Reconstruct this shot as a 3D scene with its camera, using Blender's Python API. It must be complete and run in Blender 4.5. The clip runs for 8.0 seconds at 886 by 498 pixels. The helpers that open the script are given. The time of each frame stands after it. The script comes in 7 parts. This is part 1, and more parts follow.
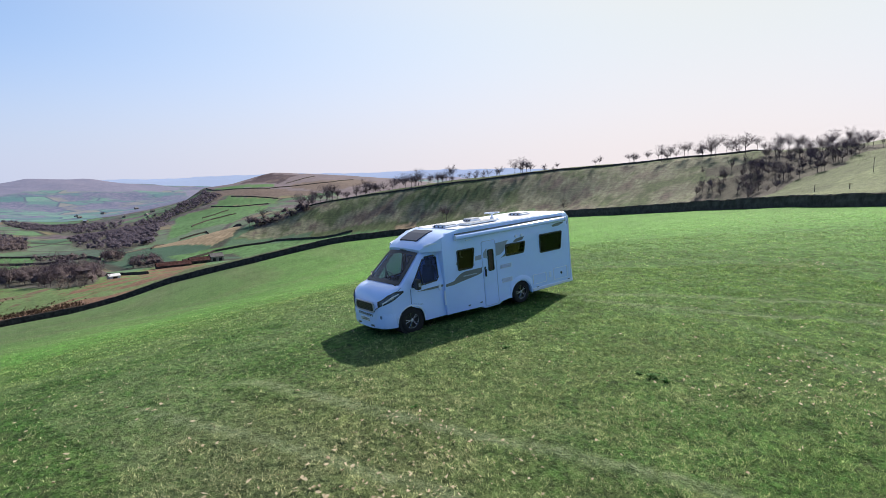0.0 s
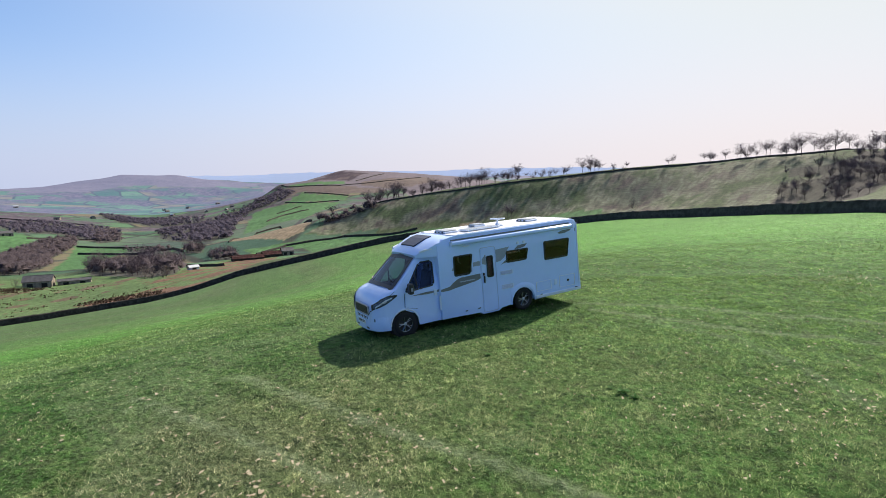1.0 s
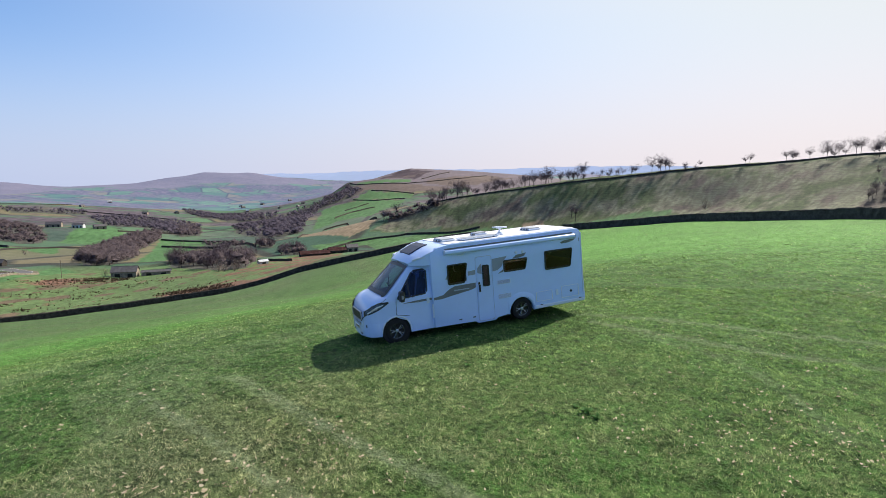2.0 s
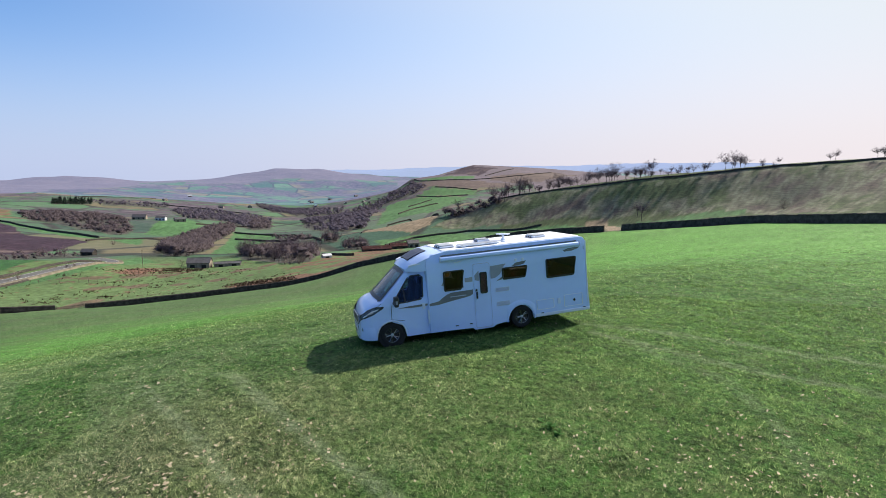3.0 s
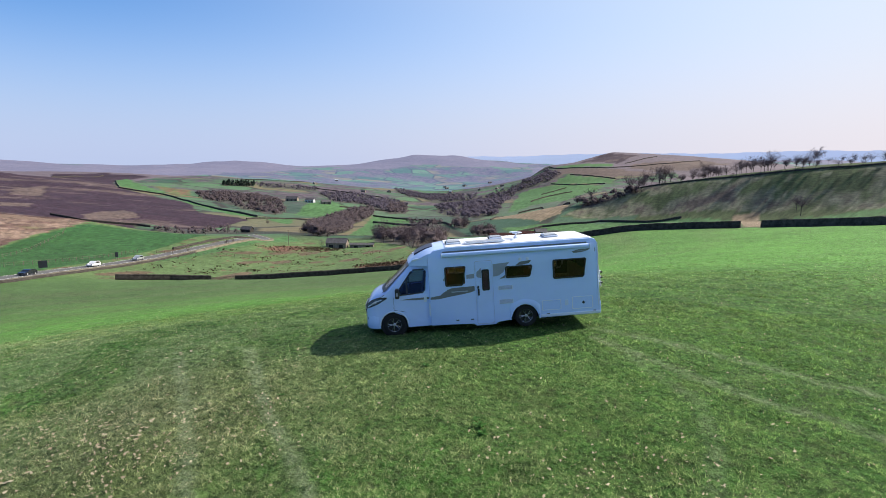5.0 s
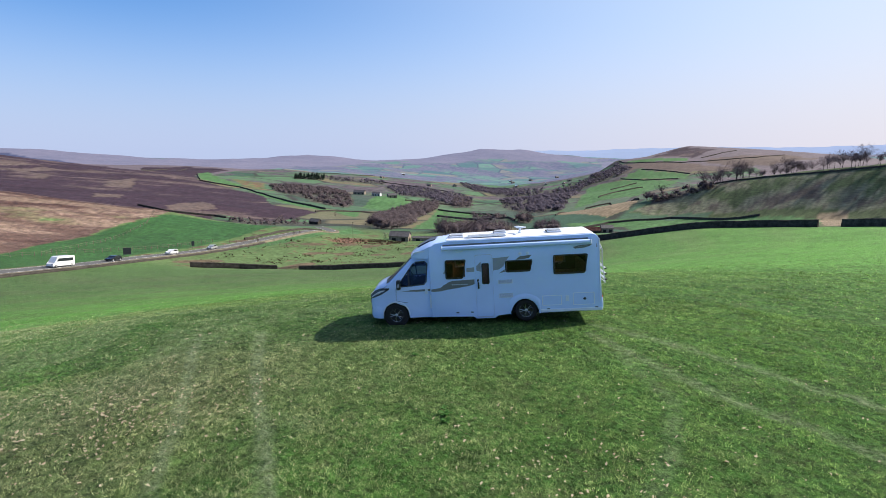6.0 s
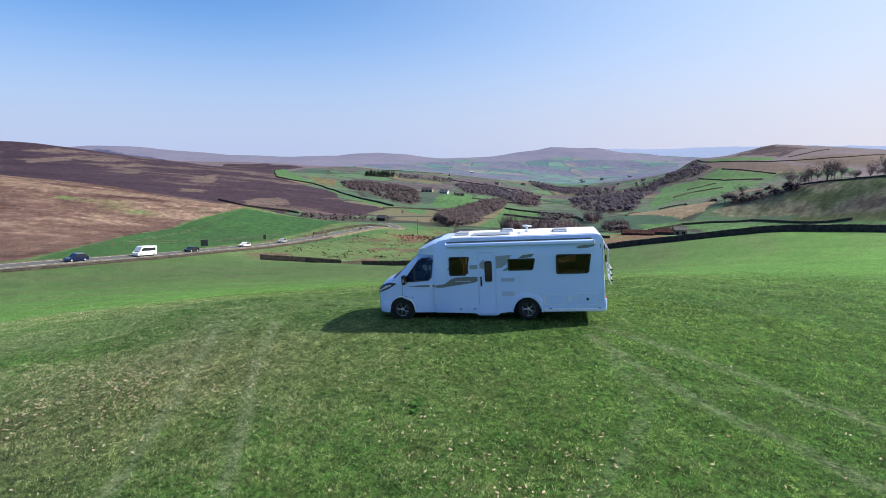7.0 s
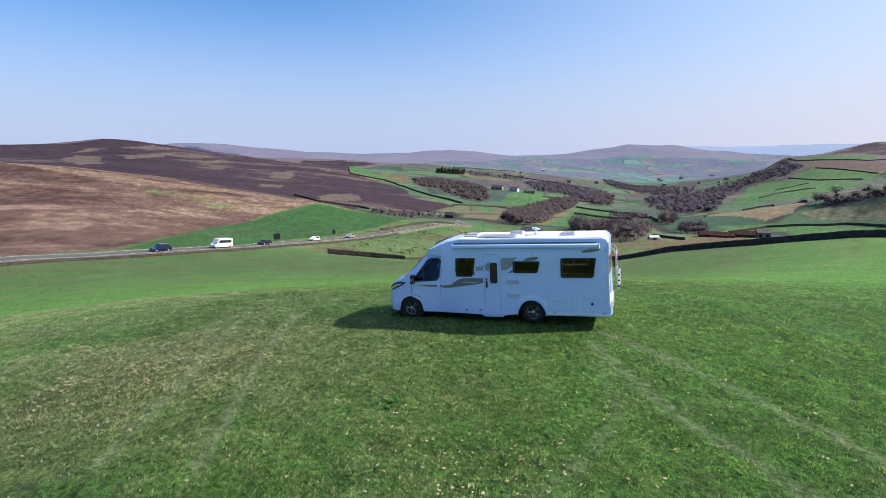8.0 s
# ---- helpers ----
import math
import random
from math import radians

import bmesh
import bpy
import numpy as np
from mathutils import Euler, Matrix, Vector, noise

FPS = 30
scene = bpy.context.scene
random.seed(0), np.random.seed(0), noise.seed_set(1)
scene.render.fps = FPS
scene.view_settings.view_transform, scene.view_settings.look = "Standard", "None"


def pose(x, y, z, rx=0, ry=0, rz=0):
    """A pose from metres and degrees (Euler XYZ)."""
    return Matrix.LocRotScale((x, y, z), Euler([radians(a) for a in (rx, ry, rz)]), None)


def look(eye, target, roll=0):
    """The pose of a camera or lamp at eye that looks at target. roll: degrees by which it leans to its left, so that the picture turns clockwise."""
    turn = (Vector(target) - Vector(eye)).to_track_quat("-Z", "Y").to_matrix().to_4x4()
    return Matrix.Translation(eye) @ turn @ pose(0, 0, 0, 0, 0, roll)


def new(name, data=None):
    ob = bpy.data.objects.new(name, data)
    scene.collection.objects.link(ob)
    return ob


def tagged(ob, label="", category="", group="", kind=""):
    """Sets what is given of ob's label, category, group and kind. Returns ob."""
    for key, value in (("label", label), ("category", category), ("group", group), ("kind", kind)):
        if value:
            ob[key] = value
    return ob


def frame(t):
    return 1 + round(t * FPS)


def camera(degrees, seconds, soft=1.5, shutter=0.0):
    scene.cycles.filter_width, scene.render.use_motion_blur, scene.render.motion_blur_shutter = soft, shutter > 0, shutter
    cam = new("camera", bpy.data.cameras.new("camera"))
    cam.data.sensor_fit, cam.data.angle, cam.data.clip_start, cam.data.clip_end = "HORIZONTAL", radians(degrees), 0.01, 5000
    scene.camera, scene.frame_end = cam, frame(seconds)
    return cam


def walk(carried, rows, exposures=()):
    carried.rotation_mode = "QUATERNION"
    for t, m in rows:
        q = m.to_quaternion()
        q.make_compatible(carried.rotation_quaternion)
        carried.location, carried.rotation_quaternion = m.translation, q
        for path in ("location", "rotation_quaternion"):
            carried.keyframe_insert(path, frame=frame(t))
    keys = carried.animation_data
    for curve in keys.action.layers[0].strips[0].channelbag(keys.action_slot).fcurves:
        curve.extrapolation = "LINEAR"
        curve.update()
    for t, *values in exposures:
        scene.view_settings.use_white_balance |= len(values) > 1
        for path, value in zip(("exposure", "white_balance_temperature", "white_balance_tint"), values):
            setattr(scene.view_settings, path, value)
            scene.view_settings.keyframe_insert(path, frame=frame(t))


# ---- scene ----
cam = camera(76.26, 8.0, soft=0.75)
PATH = [
    (0.0, look((0.000, 0.000, 4.250), (-0.002, 19.851, 1.812), -0.817)),
    (0.5, look((0.956, -0.081, 4.343), (-0.161, 19.735, 1.876), -0.620)),
    (1.0, look((1.999, -0.073, 4.468), (-0.344, 19.635, 1.993), -0.425)),
    (1.5, look((3.035, 0.016, 4.616), (-0.449, 19.551, 2.119), -0.319)),
    (2.0, look((4.031, 0.169, 4.776), (-0.561, 19.470, 2.254), -0.227)),
    (2.5, look((4.988, 0.369, 4.936), (-0.676, 19.377, 2.368), -0.131)),
    (3.0, look((5.919, 0.605, 5.087), (-0.801, 19.257, 2.448), -0.026)),
    (3.5, look((6.838, 0.873, 5.218), (-0.923, 19.096, 2.443), -0.002)),
    (4.0, look((7.754, 1.174, 5.323), (-1.065, 18.893, 2.450), 0.156)),
    (4.5, look((8.669, 1.512, 5.398), (-1.206, 18.647, 2.422), 0.344)),
    (5.0, look((9.578, 1.892, 5.445), (-1.275, 18.402, 2.340), 0.379)),
    (5.5, look((10.473, 2.320, 5.467), (-1.314, 18.153, 2.247), 0.388)),
    (6.0, look((11.346, 2.796, 5.476), (-1.326, 17.910, 2.160), 0.374)),
    (6.5, look((12.191, 3.321, 5.486), (-1.382, 17.621, 2.128), 0.442)),
    (7.0, look((13.003, 3.895, 5.513), (-1.385, 17.365, 2.112), 0.525)),
    (7.5, look((13.771, 4.527, 5.576), (-1.385, 17.107, 2.108), 0.534)),
    (8.0, look((14.470, 5.243, 5.693), (-1.466, 16.804, 2.175), 0.583)),
]
walk(cam, PATH, [(0.0, 0.64, 6350, 12.5), (4.5, 0.64, 6250, 13), (8.0, 0.64, 6130, 12.5)])

# ---- daylight: clear spring sky, sun ahead and to the right ----
SUN_AZ, SUN_EL = 30.0, 38.0      # degrees from +y towards +x, and above the horizon
sun_way = Vector((math.sin(radians(SUN_AZ)) * math.cos(radians(SUN_EL)), math.cos(radians(SUN_AZ)) * math.cos(radians(SUN_EL)), math.sin(radians(SUN_EL))))
world = bpy.data.worlds.new("sky")
scene.world = world
world.use_nodes = True
wn, wl = world.node_tree.nodes, world.node_tree.links
wn.clear()
sky = wn.new("ShaderNodeTexSky")
sky.sky_type = "NISHITA"
sky.sun_disc = False
sky.sun_elevation = radians(SUN_EL)
sky.sun_rotation = radians(SUN_AZ)
sky.air_density, sky.dust_density, sky.ozone_density = 1.0, 0.65, 3.0
back = wn.new("ShaderNodeBackground")
back.inputs["Strength"].default_value = 0.08
wout = wn.new("ShaderNodeOutputWorld")
tint = wn.new("ShaderNodeMix")
tint.data_type, tint.blend_type = "RGBA", "MULTIPLY"
tint.inputs[0].default_value, tint.inputs[7].default_value = 1.0, (0.64, 0.98, 1.30, 1)
wl.new(sky.outputs[0], tint.inputs[6])
# spring haze: the sky pales to lavender towards the horizon, all the way round
way = wn.new("ShaderNodeTexCoord")
axes = wn.new("ShaderNodeSeparateXYZ")
wl.new(way.outputs["Generated"], axes.inputs[0])
low = wn.new("ShaderNodeMapRange")
low.interpolation_type = "SMOOTHSTEP"
for k, v in ((1, 0.0), (2, 0.26), (3, 0.9), (4, 0.0)):
    low.inputs[k].default_value = v
wl.new(axes.outputs[2], low.inputs[0])
# it whitens round the sun
near_sun = wn.new("ShaderNodeVectorMath")
near_sun.operation = "DOT_PRODUCT"
near_sun.inputs[1].default_value = sun_way
wl.new(way.outputs["Generated"], near_sun.inputs[0])
glare = wn.new("ShaderNodeMapRange")
for k, v in ((1, -0.05), (2, 0.92), (3, 0.0), (4, 1.0)):
    glare.inputs[k].default_value = v
wl.new(near_sun.outputs["Value"], glare.inputs[0])
spread = wn.new("ShaderNodeMath")
spread.operation = "POWER"
spread.inputs[1].default_value = 1.8
wl.new(glare.outputs[0], spread.inputs[0])


def sky_mix(share, a, b):
    m = wn.new("ShaderNodeMix")
    m.data_type = "RGBA"
    for sock, val in zip((m.inputs[0], m.inputs[6], m.inputs[7]), (share, a, b)):
        if isinstance(val, tuple):
            sock.default_value = val
        else:
            wl.new(val, sock)
    return m.outputs[2]


halo = sky_mix(spread.outputs[0], tint.outputs[2], (6.7, 7.0, 6.85, 1))
haze = sky_mix(spread.outputs[0], (4.4, 5.0, 6.7, 1), (8.1, 6.85, 6.25, 1))
wl.new(sky_mix(low.outputs[0], halo, haze), back.inputs[0])
wl.new(back.outputs[0], wout.inputs[0])

sun_data = bpy.data.lights.new("sun", "SUN")
sun_data.energy, sun_data.angle, sun_data.color = 5.0, radians(0.53), (1.0, 0.91, 0.76)
sun_lamp = new("sun", sun_data)
sun_lamp.matrix_world = look(sun_way * 60, (0, 0, 0))


# ---- materials ----
def ramp_pair(nt, fac, a, b, lo=0.35, hi=0.65):
    r = nt.nodes.new("ShaderNodeValToRGB")
    r.color_ramp.elements[0].position, r.color_ramp.elements[1].position = lo, hi
    r.color_ramp.elements[0].color, r.color_ramp.elements[1].color = (*a, 1), (*b, 1)
    nt.links.new(fac, r.inputs[0])
    return r.outputs[0]


def noise_tex(nt, coords, scale, detail=4, rough=0.6):
    n = nt.nodes.new("ShaderNodeTexNoise")
    n.inputs["Scale"].default_value, n.inputs["Detail"].default_value, n.inputs["Roughness"].default_value = scale, detail, rough
    nt.links.new(coords, n.inputs["Vector"])
    return n.outputs["Fac"]


def blend(nt, mode, fac, a, b):
    m = nt.nodes.new("ShaderNodeMix")
    m.data_type, m.blend_type = "RGBA", mode
    for sock, val in ((m.inputs[0], fac), (m.inputs[6], a), (m.inputs[7], b)):
        if isinstance(val, bpy.types.NodeSocket):
            nt.links.new(val, sock)
        else:
            sock.default_value = val if not isinstance(val, tuple) else (*val, 1)
    return m.outputs[2]


def material(name, colour, rough=0.6, metal=0.0, vary=0.12, scale=6.0, bump=0.0, bump_scale=40.0, coat=0.0, transmission=0.0, per_object=0.0, dirt=None):
    """A surface with grain at two scales, fine relief and, for dirt, stains."""
    m = bpy.data.materials.new(name)
    m.use_nodes = True
    nt = m.node_tree
    bsdf = nt.nodes["Principled BSDF"]
    geo = nt.nodes.new("ShaderNodeTexCoord")
    co = geo.outputs["Object"]
    big, fine = noise_tex(nt, co, scale, 3), noise_tex(nt, co, scale * 9, 4)
    lo, hi = tuple(c * (1 - vary) for c in colour), tuple(min(1.0, c * (1 + vary)) for c in colour)
    col = ramp_pair(nt, big, lo, hi)
    col = blend(nt, "MULTIPLY", 0.5, col, ramp_pair(nt, fine, (1 - vary,) * 3, (1, 1, 1)))
    if dirt:
        stain = noise_tex(nt, co, scale * 0.6, 6, 0.7)
        mask = ramp_pair(nt, stain, (0, 0, 0), (1, 1, 1), 0.52, 0.75)
        col = blend(nt, "MIX", mask, col, dirt)
    if per_object:
        info = nt.nodes.new("ShaderNodeObjectInfo")
        col = blend(nt, "MULTIPLY", 1.0, col, ramp_pair(nt, info.outputs["Random"], (1 - per_object,) * 3, (1, 1, 1), 0, 1))
    nt.links.new(col, bsdf.inputs["Base Color"])
    bsdf.inputs["Roughness"].default_value, bsdf.inputs["Metallic"].default_value = rough, metal
    if rough >= 0.95:
        bsdf.inputs["Specular IOR Level"].default_value = 0.05
    bsdf.inputs["Coat Weight"].default_value, bsdf.inputs["Transmission Weight"].default_value = coat, transmission
    if bump:
        b = nt.nodes.new("ShaderNodeBump")
        b.inputs["Strength"].default_value, b.inputs["Distance"].default_value = bump, 0.02
        nt.links.new(noise_tex(nt, co, bump_scale, 5), b.inputs["Height"])
        nt.links.new(b.outputs[0], bsdf.inputs["Normal"])
    return m


# blue of the skylit shade is mixed into the body's white
SHADE_WHITE = material("shade_blue_gelcoat", (0.51, 0.66, 0.985), 0.22, vary=0.02, scale=1.5, coat=0.4)
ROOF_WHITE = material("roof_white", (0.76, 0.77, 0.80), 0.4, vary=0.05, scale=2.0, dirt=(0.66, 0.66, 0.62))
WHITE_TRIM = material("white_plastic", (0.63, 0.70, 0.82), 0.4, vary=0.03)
BLACK_TRIM = material("black_plastic", (0.016, 0.016, 0.018), 0.45, vary=0.2, bump=0.1)
GREY_DECAL = material("grey_decal", (0.16, 0.17, 0.19), 0.35, metal=0.2, vary=0.08)
PALE_DECAL = material("silver_decal", (0.27, 0.30, 0.35), 0.4, metal=0.0, vary=0.05)
VENT_GREY = material("vent_plastic", (0.40, 0.46, 0.58), 0.5, vary=0.04)
TINT_GLASS = material("tinted_acrylic", (0.125, 0.072, 0.075), 0.3, vary=0.2, scale=3.0)
CAR_GLASS = material("car_glass", (0.02, 0.025, 0.035), 0.08, vary=0.1, coat=0.6)
RUBBER = material("rubber", (0.007, 0.007, 0.008), 0.8, vary=0.2, bump=0.3)
ALLOY = material("polished_alloy", (0.24, 0.25, 0.27), 0.25, metal=0.9, vary=0.05)
DARK_ALLOY = material("black_alloy", (0.02, 0.02, 0.022), 0.35, metal=0.3)
CHROME = material("chrome", (0.8, 0.8, 0.82), 0.08, metal=1.0, vary=0.02)
LAMP_GLASS = material("headlamp_lens", (0.11, 0.15, 0.27), 0.12, metal=0.2, vary=0.5, scale=14.0, coat=0.6)
UNDERBODY = material("underbody_black", (0.012, 0.012, 0.012), 0.9, vary=0.2)
FABRIC = material("grey_upholstery", (0.03, 0.032, 0.04), 0.9, vary=0.2, bump=0.2)
SOLAR = material("dark_skylight", (0.03, 0.033, 0.06), 0.45, vary=0.1)
SILVER = material("silver_plastic", (0.45, 0.46, 0.48), 0.35, metal=0.4, vary=0.05)
RED_LENS = material("red_lens", (0.5, 0.02, 0.02), 0.2, vary=0.05)
PLATE_WHITE = material("plate_white", (0.75, 0.75, 0.72), 0.5, vary=0.03)
STONE = material("gritstone", (0.075, 0.067, 0.06), 0.95, vary=0.35, scale=1.2, bump=0.9, bump_scale=5, per_object=0.25, dirt=(0.045, 0.045, 0.035))
PALE_STONE = material("barn_stone", (0.26, 0.22, 0.18), 0.95, vary=0.3, scale=1.0, bump=0.5, bump_scale=4)
SLATE = material("slate_roof", (0.075, 0.07, 0.075), 0.7, vary=0.3, scale=0.8, bump=0.4, bump_scale=3)
RUSTY_ROOF = material("rusted_sheet", (0.062, 0.028, 0.026), 0.95, vary=0.5, scale=0.5, dirt=(0.10, 0.075, 0.075))
LIGHT_ROOF = material("pale_sheet", (0.5, 0.52, 0.54), 0.6, vary=0.15, scale=0.3)
BARK = material("bark", (0.11, 0.09, 0.095), 0.95, vary=0.3, scale=3, per_object=0.3)
TWIG = material("bare_twigs", (0.17, 0.13, 0.145), 0.95, vary=0.3, scale=0.4, per_object=0.3)
PALE_TWIG = material("pale_bare_twigs", (0.33, 0.26, 0.22), 0.95, vary=0.3, scale=0.4, per_object=0.3)
NEEDLES = material("conifer_needles", (0.025, 0.045, 0.03), 0.9, vary=0.35, scale=0.4)
FERN = material("dead_bracken", (0.135, 0.09, 0.068), 0.95, vary=0.4, scale=0.2)
RUSH = material("dry_rushes", (0.078, 0.056, 0.038), 0.95, vary=0.4, scale=0.3)
ASPHALT = material("asphalt", (0.085, 0.082, 0.08), 0.9, vary=0.15, scale=0.4, bump=0.3)
VERGE = material("gravel_verge", (0.17, 0.15, 0.11), 0.95, vary=0.3, scale=0.5)
PAINT_LINE = material("road_paint", (0.7, 0.7, 0.68), 0.7, vary=0.1)
TIMBER = material("weathered_timber", (0.16, 0.13, 0.10), 0.9, vary=0.3, scale=3)
CAR_WHITE = material("white_car_paint", (0.75, 0.75, 0.76), 0.25, vary=0.02, coat=0.6)
CAR_BLUE = material("blue_car_paint", (0.009, 0.018, 0.065), 0.25, vary=0.05, coat=0.6)
CAR_DARK = material("dark_car_paint", (0.01, 0.012, 0.02), 0.25, vary=0.05, coat=0.6)
CAR_SILVER = material("silver_car_paint", (0.5, 0.51, 0.53), 0.3, metal=0.5, vary=0.03, coat=0.5)
SIGN_BACK = material("sign_back", (0.02, 0.025, 0.03), 0.6, vary=0.1)


def glass(name, tint, rough=0.02, ior=1.5):
    m = bpy.data.materials.new(name)
    m.use_nodes = True
    nt = m.node_tree
    nt.nodes.clear()
    out, mix = nt.nodes.new("ShaderNodeOutputMaterial"), nt.nodes.new("ShaderNodeMixShader")
    clear, gloss, fres = nt.nodes.new("ShaderNodeBsdfTransparent"), nt.nodes.new("ShaderNodeBsdfGlossy"), nt.nodes.new("ShaderNodeFresnel")
    clear.inputs[0].default_value = (*tint, 1)
    gloss.inputs["Roughness"].default_value = rough
    fres.inputs[0].default_value = ior
    nt.links.new(fres.outputs[0], mix.inputs[0])
    nt.links.new(clear.outputs[0], mix.inputs[1])
    nt.links.new(gloss.outputs[0], mix.inputs[2])
    nt.links.new(mix.outputs[0], out.inputs[0])
    return m


CAB_GLASS = glass("windscreen_glass", (0.56, 0.64, 0.84), ior=1.36)
SCREEN_GLASS = glass("laminated_screen_glass", (0.40, 0.52, 0.82), ior=1.42)
TINT_PANE = glass("brown_window_glass", (0.62, 0.48, 0.41), ior=1.45)
DOOR_PANE = glass("door_window_glass", (0.86, 0.82, 0.84), ior=1.28)
CABINET = material("warm_cabinet_wood", (0.17, 0.115, 0.088), 0.5, vary=0.2, scale=3.0)
CREAM = material("cream_upholstery", (0.55, 0.48, 0.40), 0.9, vary=0.1, bump=0.2)


def turf_material(name="turf", glow=None):
    """The land: colour laid down per field, broken by tussock, mottle and fine blade relief."""
    m = bpy.data.materials.new(name)
    m.use_nodes = True
    nt = m.node_tree
    bsdf = nt.nodes["Principled BSDF"]
    co = nt.nodes.new("ShaderNodeTexCoord").outputs["Object"]
    cover = nt.nodes.new("ShaderNodeVertexColor")
    cover.layer_name = "cover"
    masks = nt.nodes.new("ShaderNodeVertexColor")
    masks.layer_name = "masks"
    sep = nt.nodes.new("ShaderNodeSeparateColor")
    nt.links.new(masks.outputs[0], sep.inputs[0])
    farm, wear, near = sep.outputs[0], sep.outputs[1], sep.outputs[2]
    col = cover.outputs[0]
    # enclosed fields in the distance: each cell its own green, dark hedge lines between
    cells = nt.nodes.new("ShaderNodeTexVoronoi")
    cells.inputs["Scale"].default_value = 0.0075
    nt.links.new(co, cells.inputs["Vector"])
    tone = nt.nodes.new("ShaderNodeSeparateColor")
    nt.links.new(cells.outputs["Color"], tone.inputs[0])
    # greens cooled towards blue, painting distance haze into the colour
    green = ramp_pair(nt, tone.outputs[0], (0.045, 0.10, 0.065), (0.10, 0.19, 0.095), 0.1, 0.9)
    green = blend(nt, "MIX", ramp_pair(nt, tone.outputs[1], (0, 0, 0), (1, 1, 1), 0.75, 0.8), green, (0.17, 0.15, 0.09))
    hedge = nt.nodes.new("ShaderNodeTexVoronoi")
    hedge.feature = "DISTANCE_TO_EDGE"
    hedge.inputs["Scale"].default_value = 0.0075
    nt.links.new(co, hedge.inputs["Vector"])
    green = blend(nt, "MIX", ramp_pair(nt, hedge.outputs["Distance"], (1, 1, 1), (0, 0, 0), 0.02, 0.05), green, (0.045, 0.05, 0.04))
    trees = ramp_pair(nt, noise_tex(nt, co, 0.004, 6, 0.65), (0, 0, 0), (1, 1, 1), 0.45, 0.53)
    reach = nt.nodes.new("ShaderNodeVectorMath")
    reach.operation = "LENGTH"
    nt.links.new(co, reach.inputs[0])
    thick = nt.nodes.new("ShaderNodeMapRange")
    for k, v in ((1, 800.0), (2, 1300.0), (3, 0.12), (4, 1.0)):
        thick.inputs[k].default_value = v
    nt.links.new(reach.outputs["Value"], thick.inputs[0])
    trees = blend(nt, "MULTIPLY", 1.0, trees, thick.outputs[0])
    green = blend(nt, "MIX", trees, green, ramp_pair(nt, noise_tex(nt, co, 0.05, 6, 0.75), (0.05, 0.042, 0.055), (0.16, 0.125, 0.145), 0.38, 0.62))
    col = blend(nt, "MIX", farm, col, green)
    # mottle at field scale, tussock scale and blade scale
    col = blend(nt, "MULTIPLY", 1.0, col, ramp_pair(nt, noise_tex(nt, co, 0.02, 5, 0.65), (0.86, 0.86, 0.87), (1.08, 1.07, 1.06), 0.35, 0.65))
    col = blend(nt, "MULTIPLY", 1.0, col, ramp_pair(nt, noise_tex(nt, co, 0.35, 5, 0.7), (0.86, 0.88, 0.86), (1.10, 1.09, 1.10), 0.33, 0.67))
    col = blend(nt, "MULTIPLY", 1.0, col, ramp_pair(nt, noise_tex(nt, co, 0.11, 7, 0.72), (0.87, 0.88, 0.87), (1.10, 1.09, 1.10), 0.38, 0.62))
    fine = noise_tex(nt, co, 7.0, 6, 0.75)
    # ledges trodden along the contours of the steep slope
    squash = nt.nodes.new("ShaderNodeMapping")
    squash.inputs["Scale"].default_value = (0.2, 0.2, 2.1)
    nt.links.new(co, squash.inputs["Vector"])
    ledge = noise_tex(nt, squash.outputs[0], 1.0, 5, 0.7)
    col = blend(nt, "MULTIPLY", masks.outputs["Alpha"], col, ramp_pair(nt, ledge, (0.74, 0.72, 0.78), (1.18, 1.18, 1.15), 0.40, 0.60))
    col = blend(nt, "MULTIPLY", near, col, ramp_pair(nt, fine, (0.35, 0.40, 0.36), (1.7, 1.6, 1.75), 0.40, 0.60))
    col = blend(nt, "MULTIPLY", near, col, ramp_pair(nt, noise_tex(nt, co, 2.2, 5, 0.75), (0.78, 0.80, 0.76), (1.2, 1.18, 1.2), 0.40, 0.60))
    straw = ramp_pair(nt, noise_tex(nt, co, 1.6, 6, 0.75), (0, 0, 0), (1, 1, 1), 0.48, 0.68)
    straw = blend(nt, "MULTIPLY", 1.0, straw, near)
    straw = blend(nt, "MULTIPLY", 1.0, straw, (0.28, 0.28, 0.28))
    col = blend(nt, "MIX", straw, col, (0.19, 0.18, 0.095))
    worn = blend(nt, "MULTIPLY", 1.0, wear, ramp_pair(nt, noise_tex(nt, co, 2.6, 6, 0.75), (0.1, 0.1, 0.1), (1, 1, 1), 0.38, 0.60))
    col = blend(nt, "MIX", worn, col, blend(nt, "MIX", ramp_pair(nt, fine, (0, 0, 0), (1, 1, 1), 0.4, 0.6), (0.14, 0.20, 0.09), (0.26, 0.29, 0.17)))
    col = blend(nt, "MULTIPLY", 1.0, col, (0.87, 0.87, 0.87))
    nt.links.new(col, bsdf.inputs["Base Color"])
    bsdf.inputs["Roughness"].default_value = 0.9
    bsdf.inputs["Specular IOR Level"].default_value = 0.15
    add = nt.nodes.new("ShaderNodeMath")
    add.operation = "MULTIPLY_ADD"
    nt.links.new(fine, add.inputs[0])
    add.inputs[1].default_value = 0.5
    nt.links.new(noise_tex(nt, co, 1.3, 4, 0.7), add.inputs[2])
    b = nt.nodes.new("ShaderNodeBump")
    b.inputs["Strength"].default_value, b.inputs["Distance"].default_value = 0.9, 0.22
    nt.links.new(add.outputs[0], b.inputs["Height"])
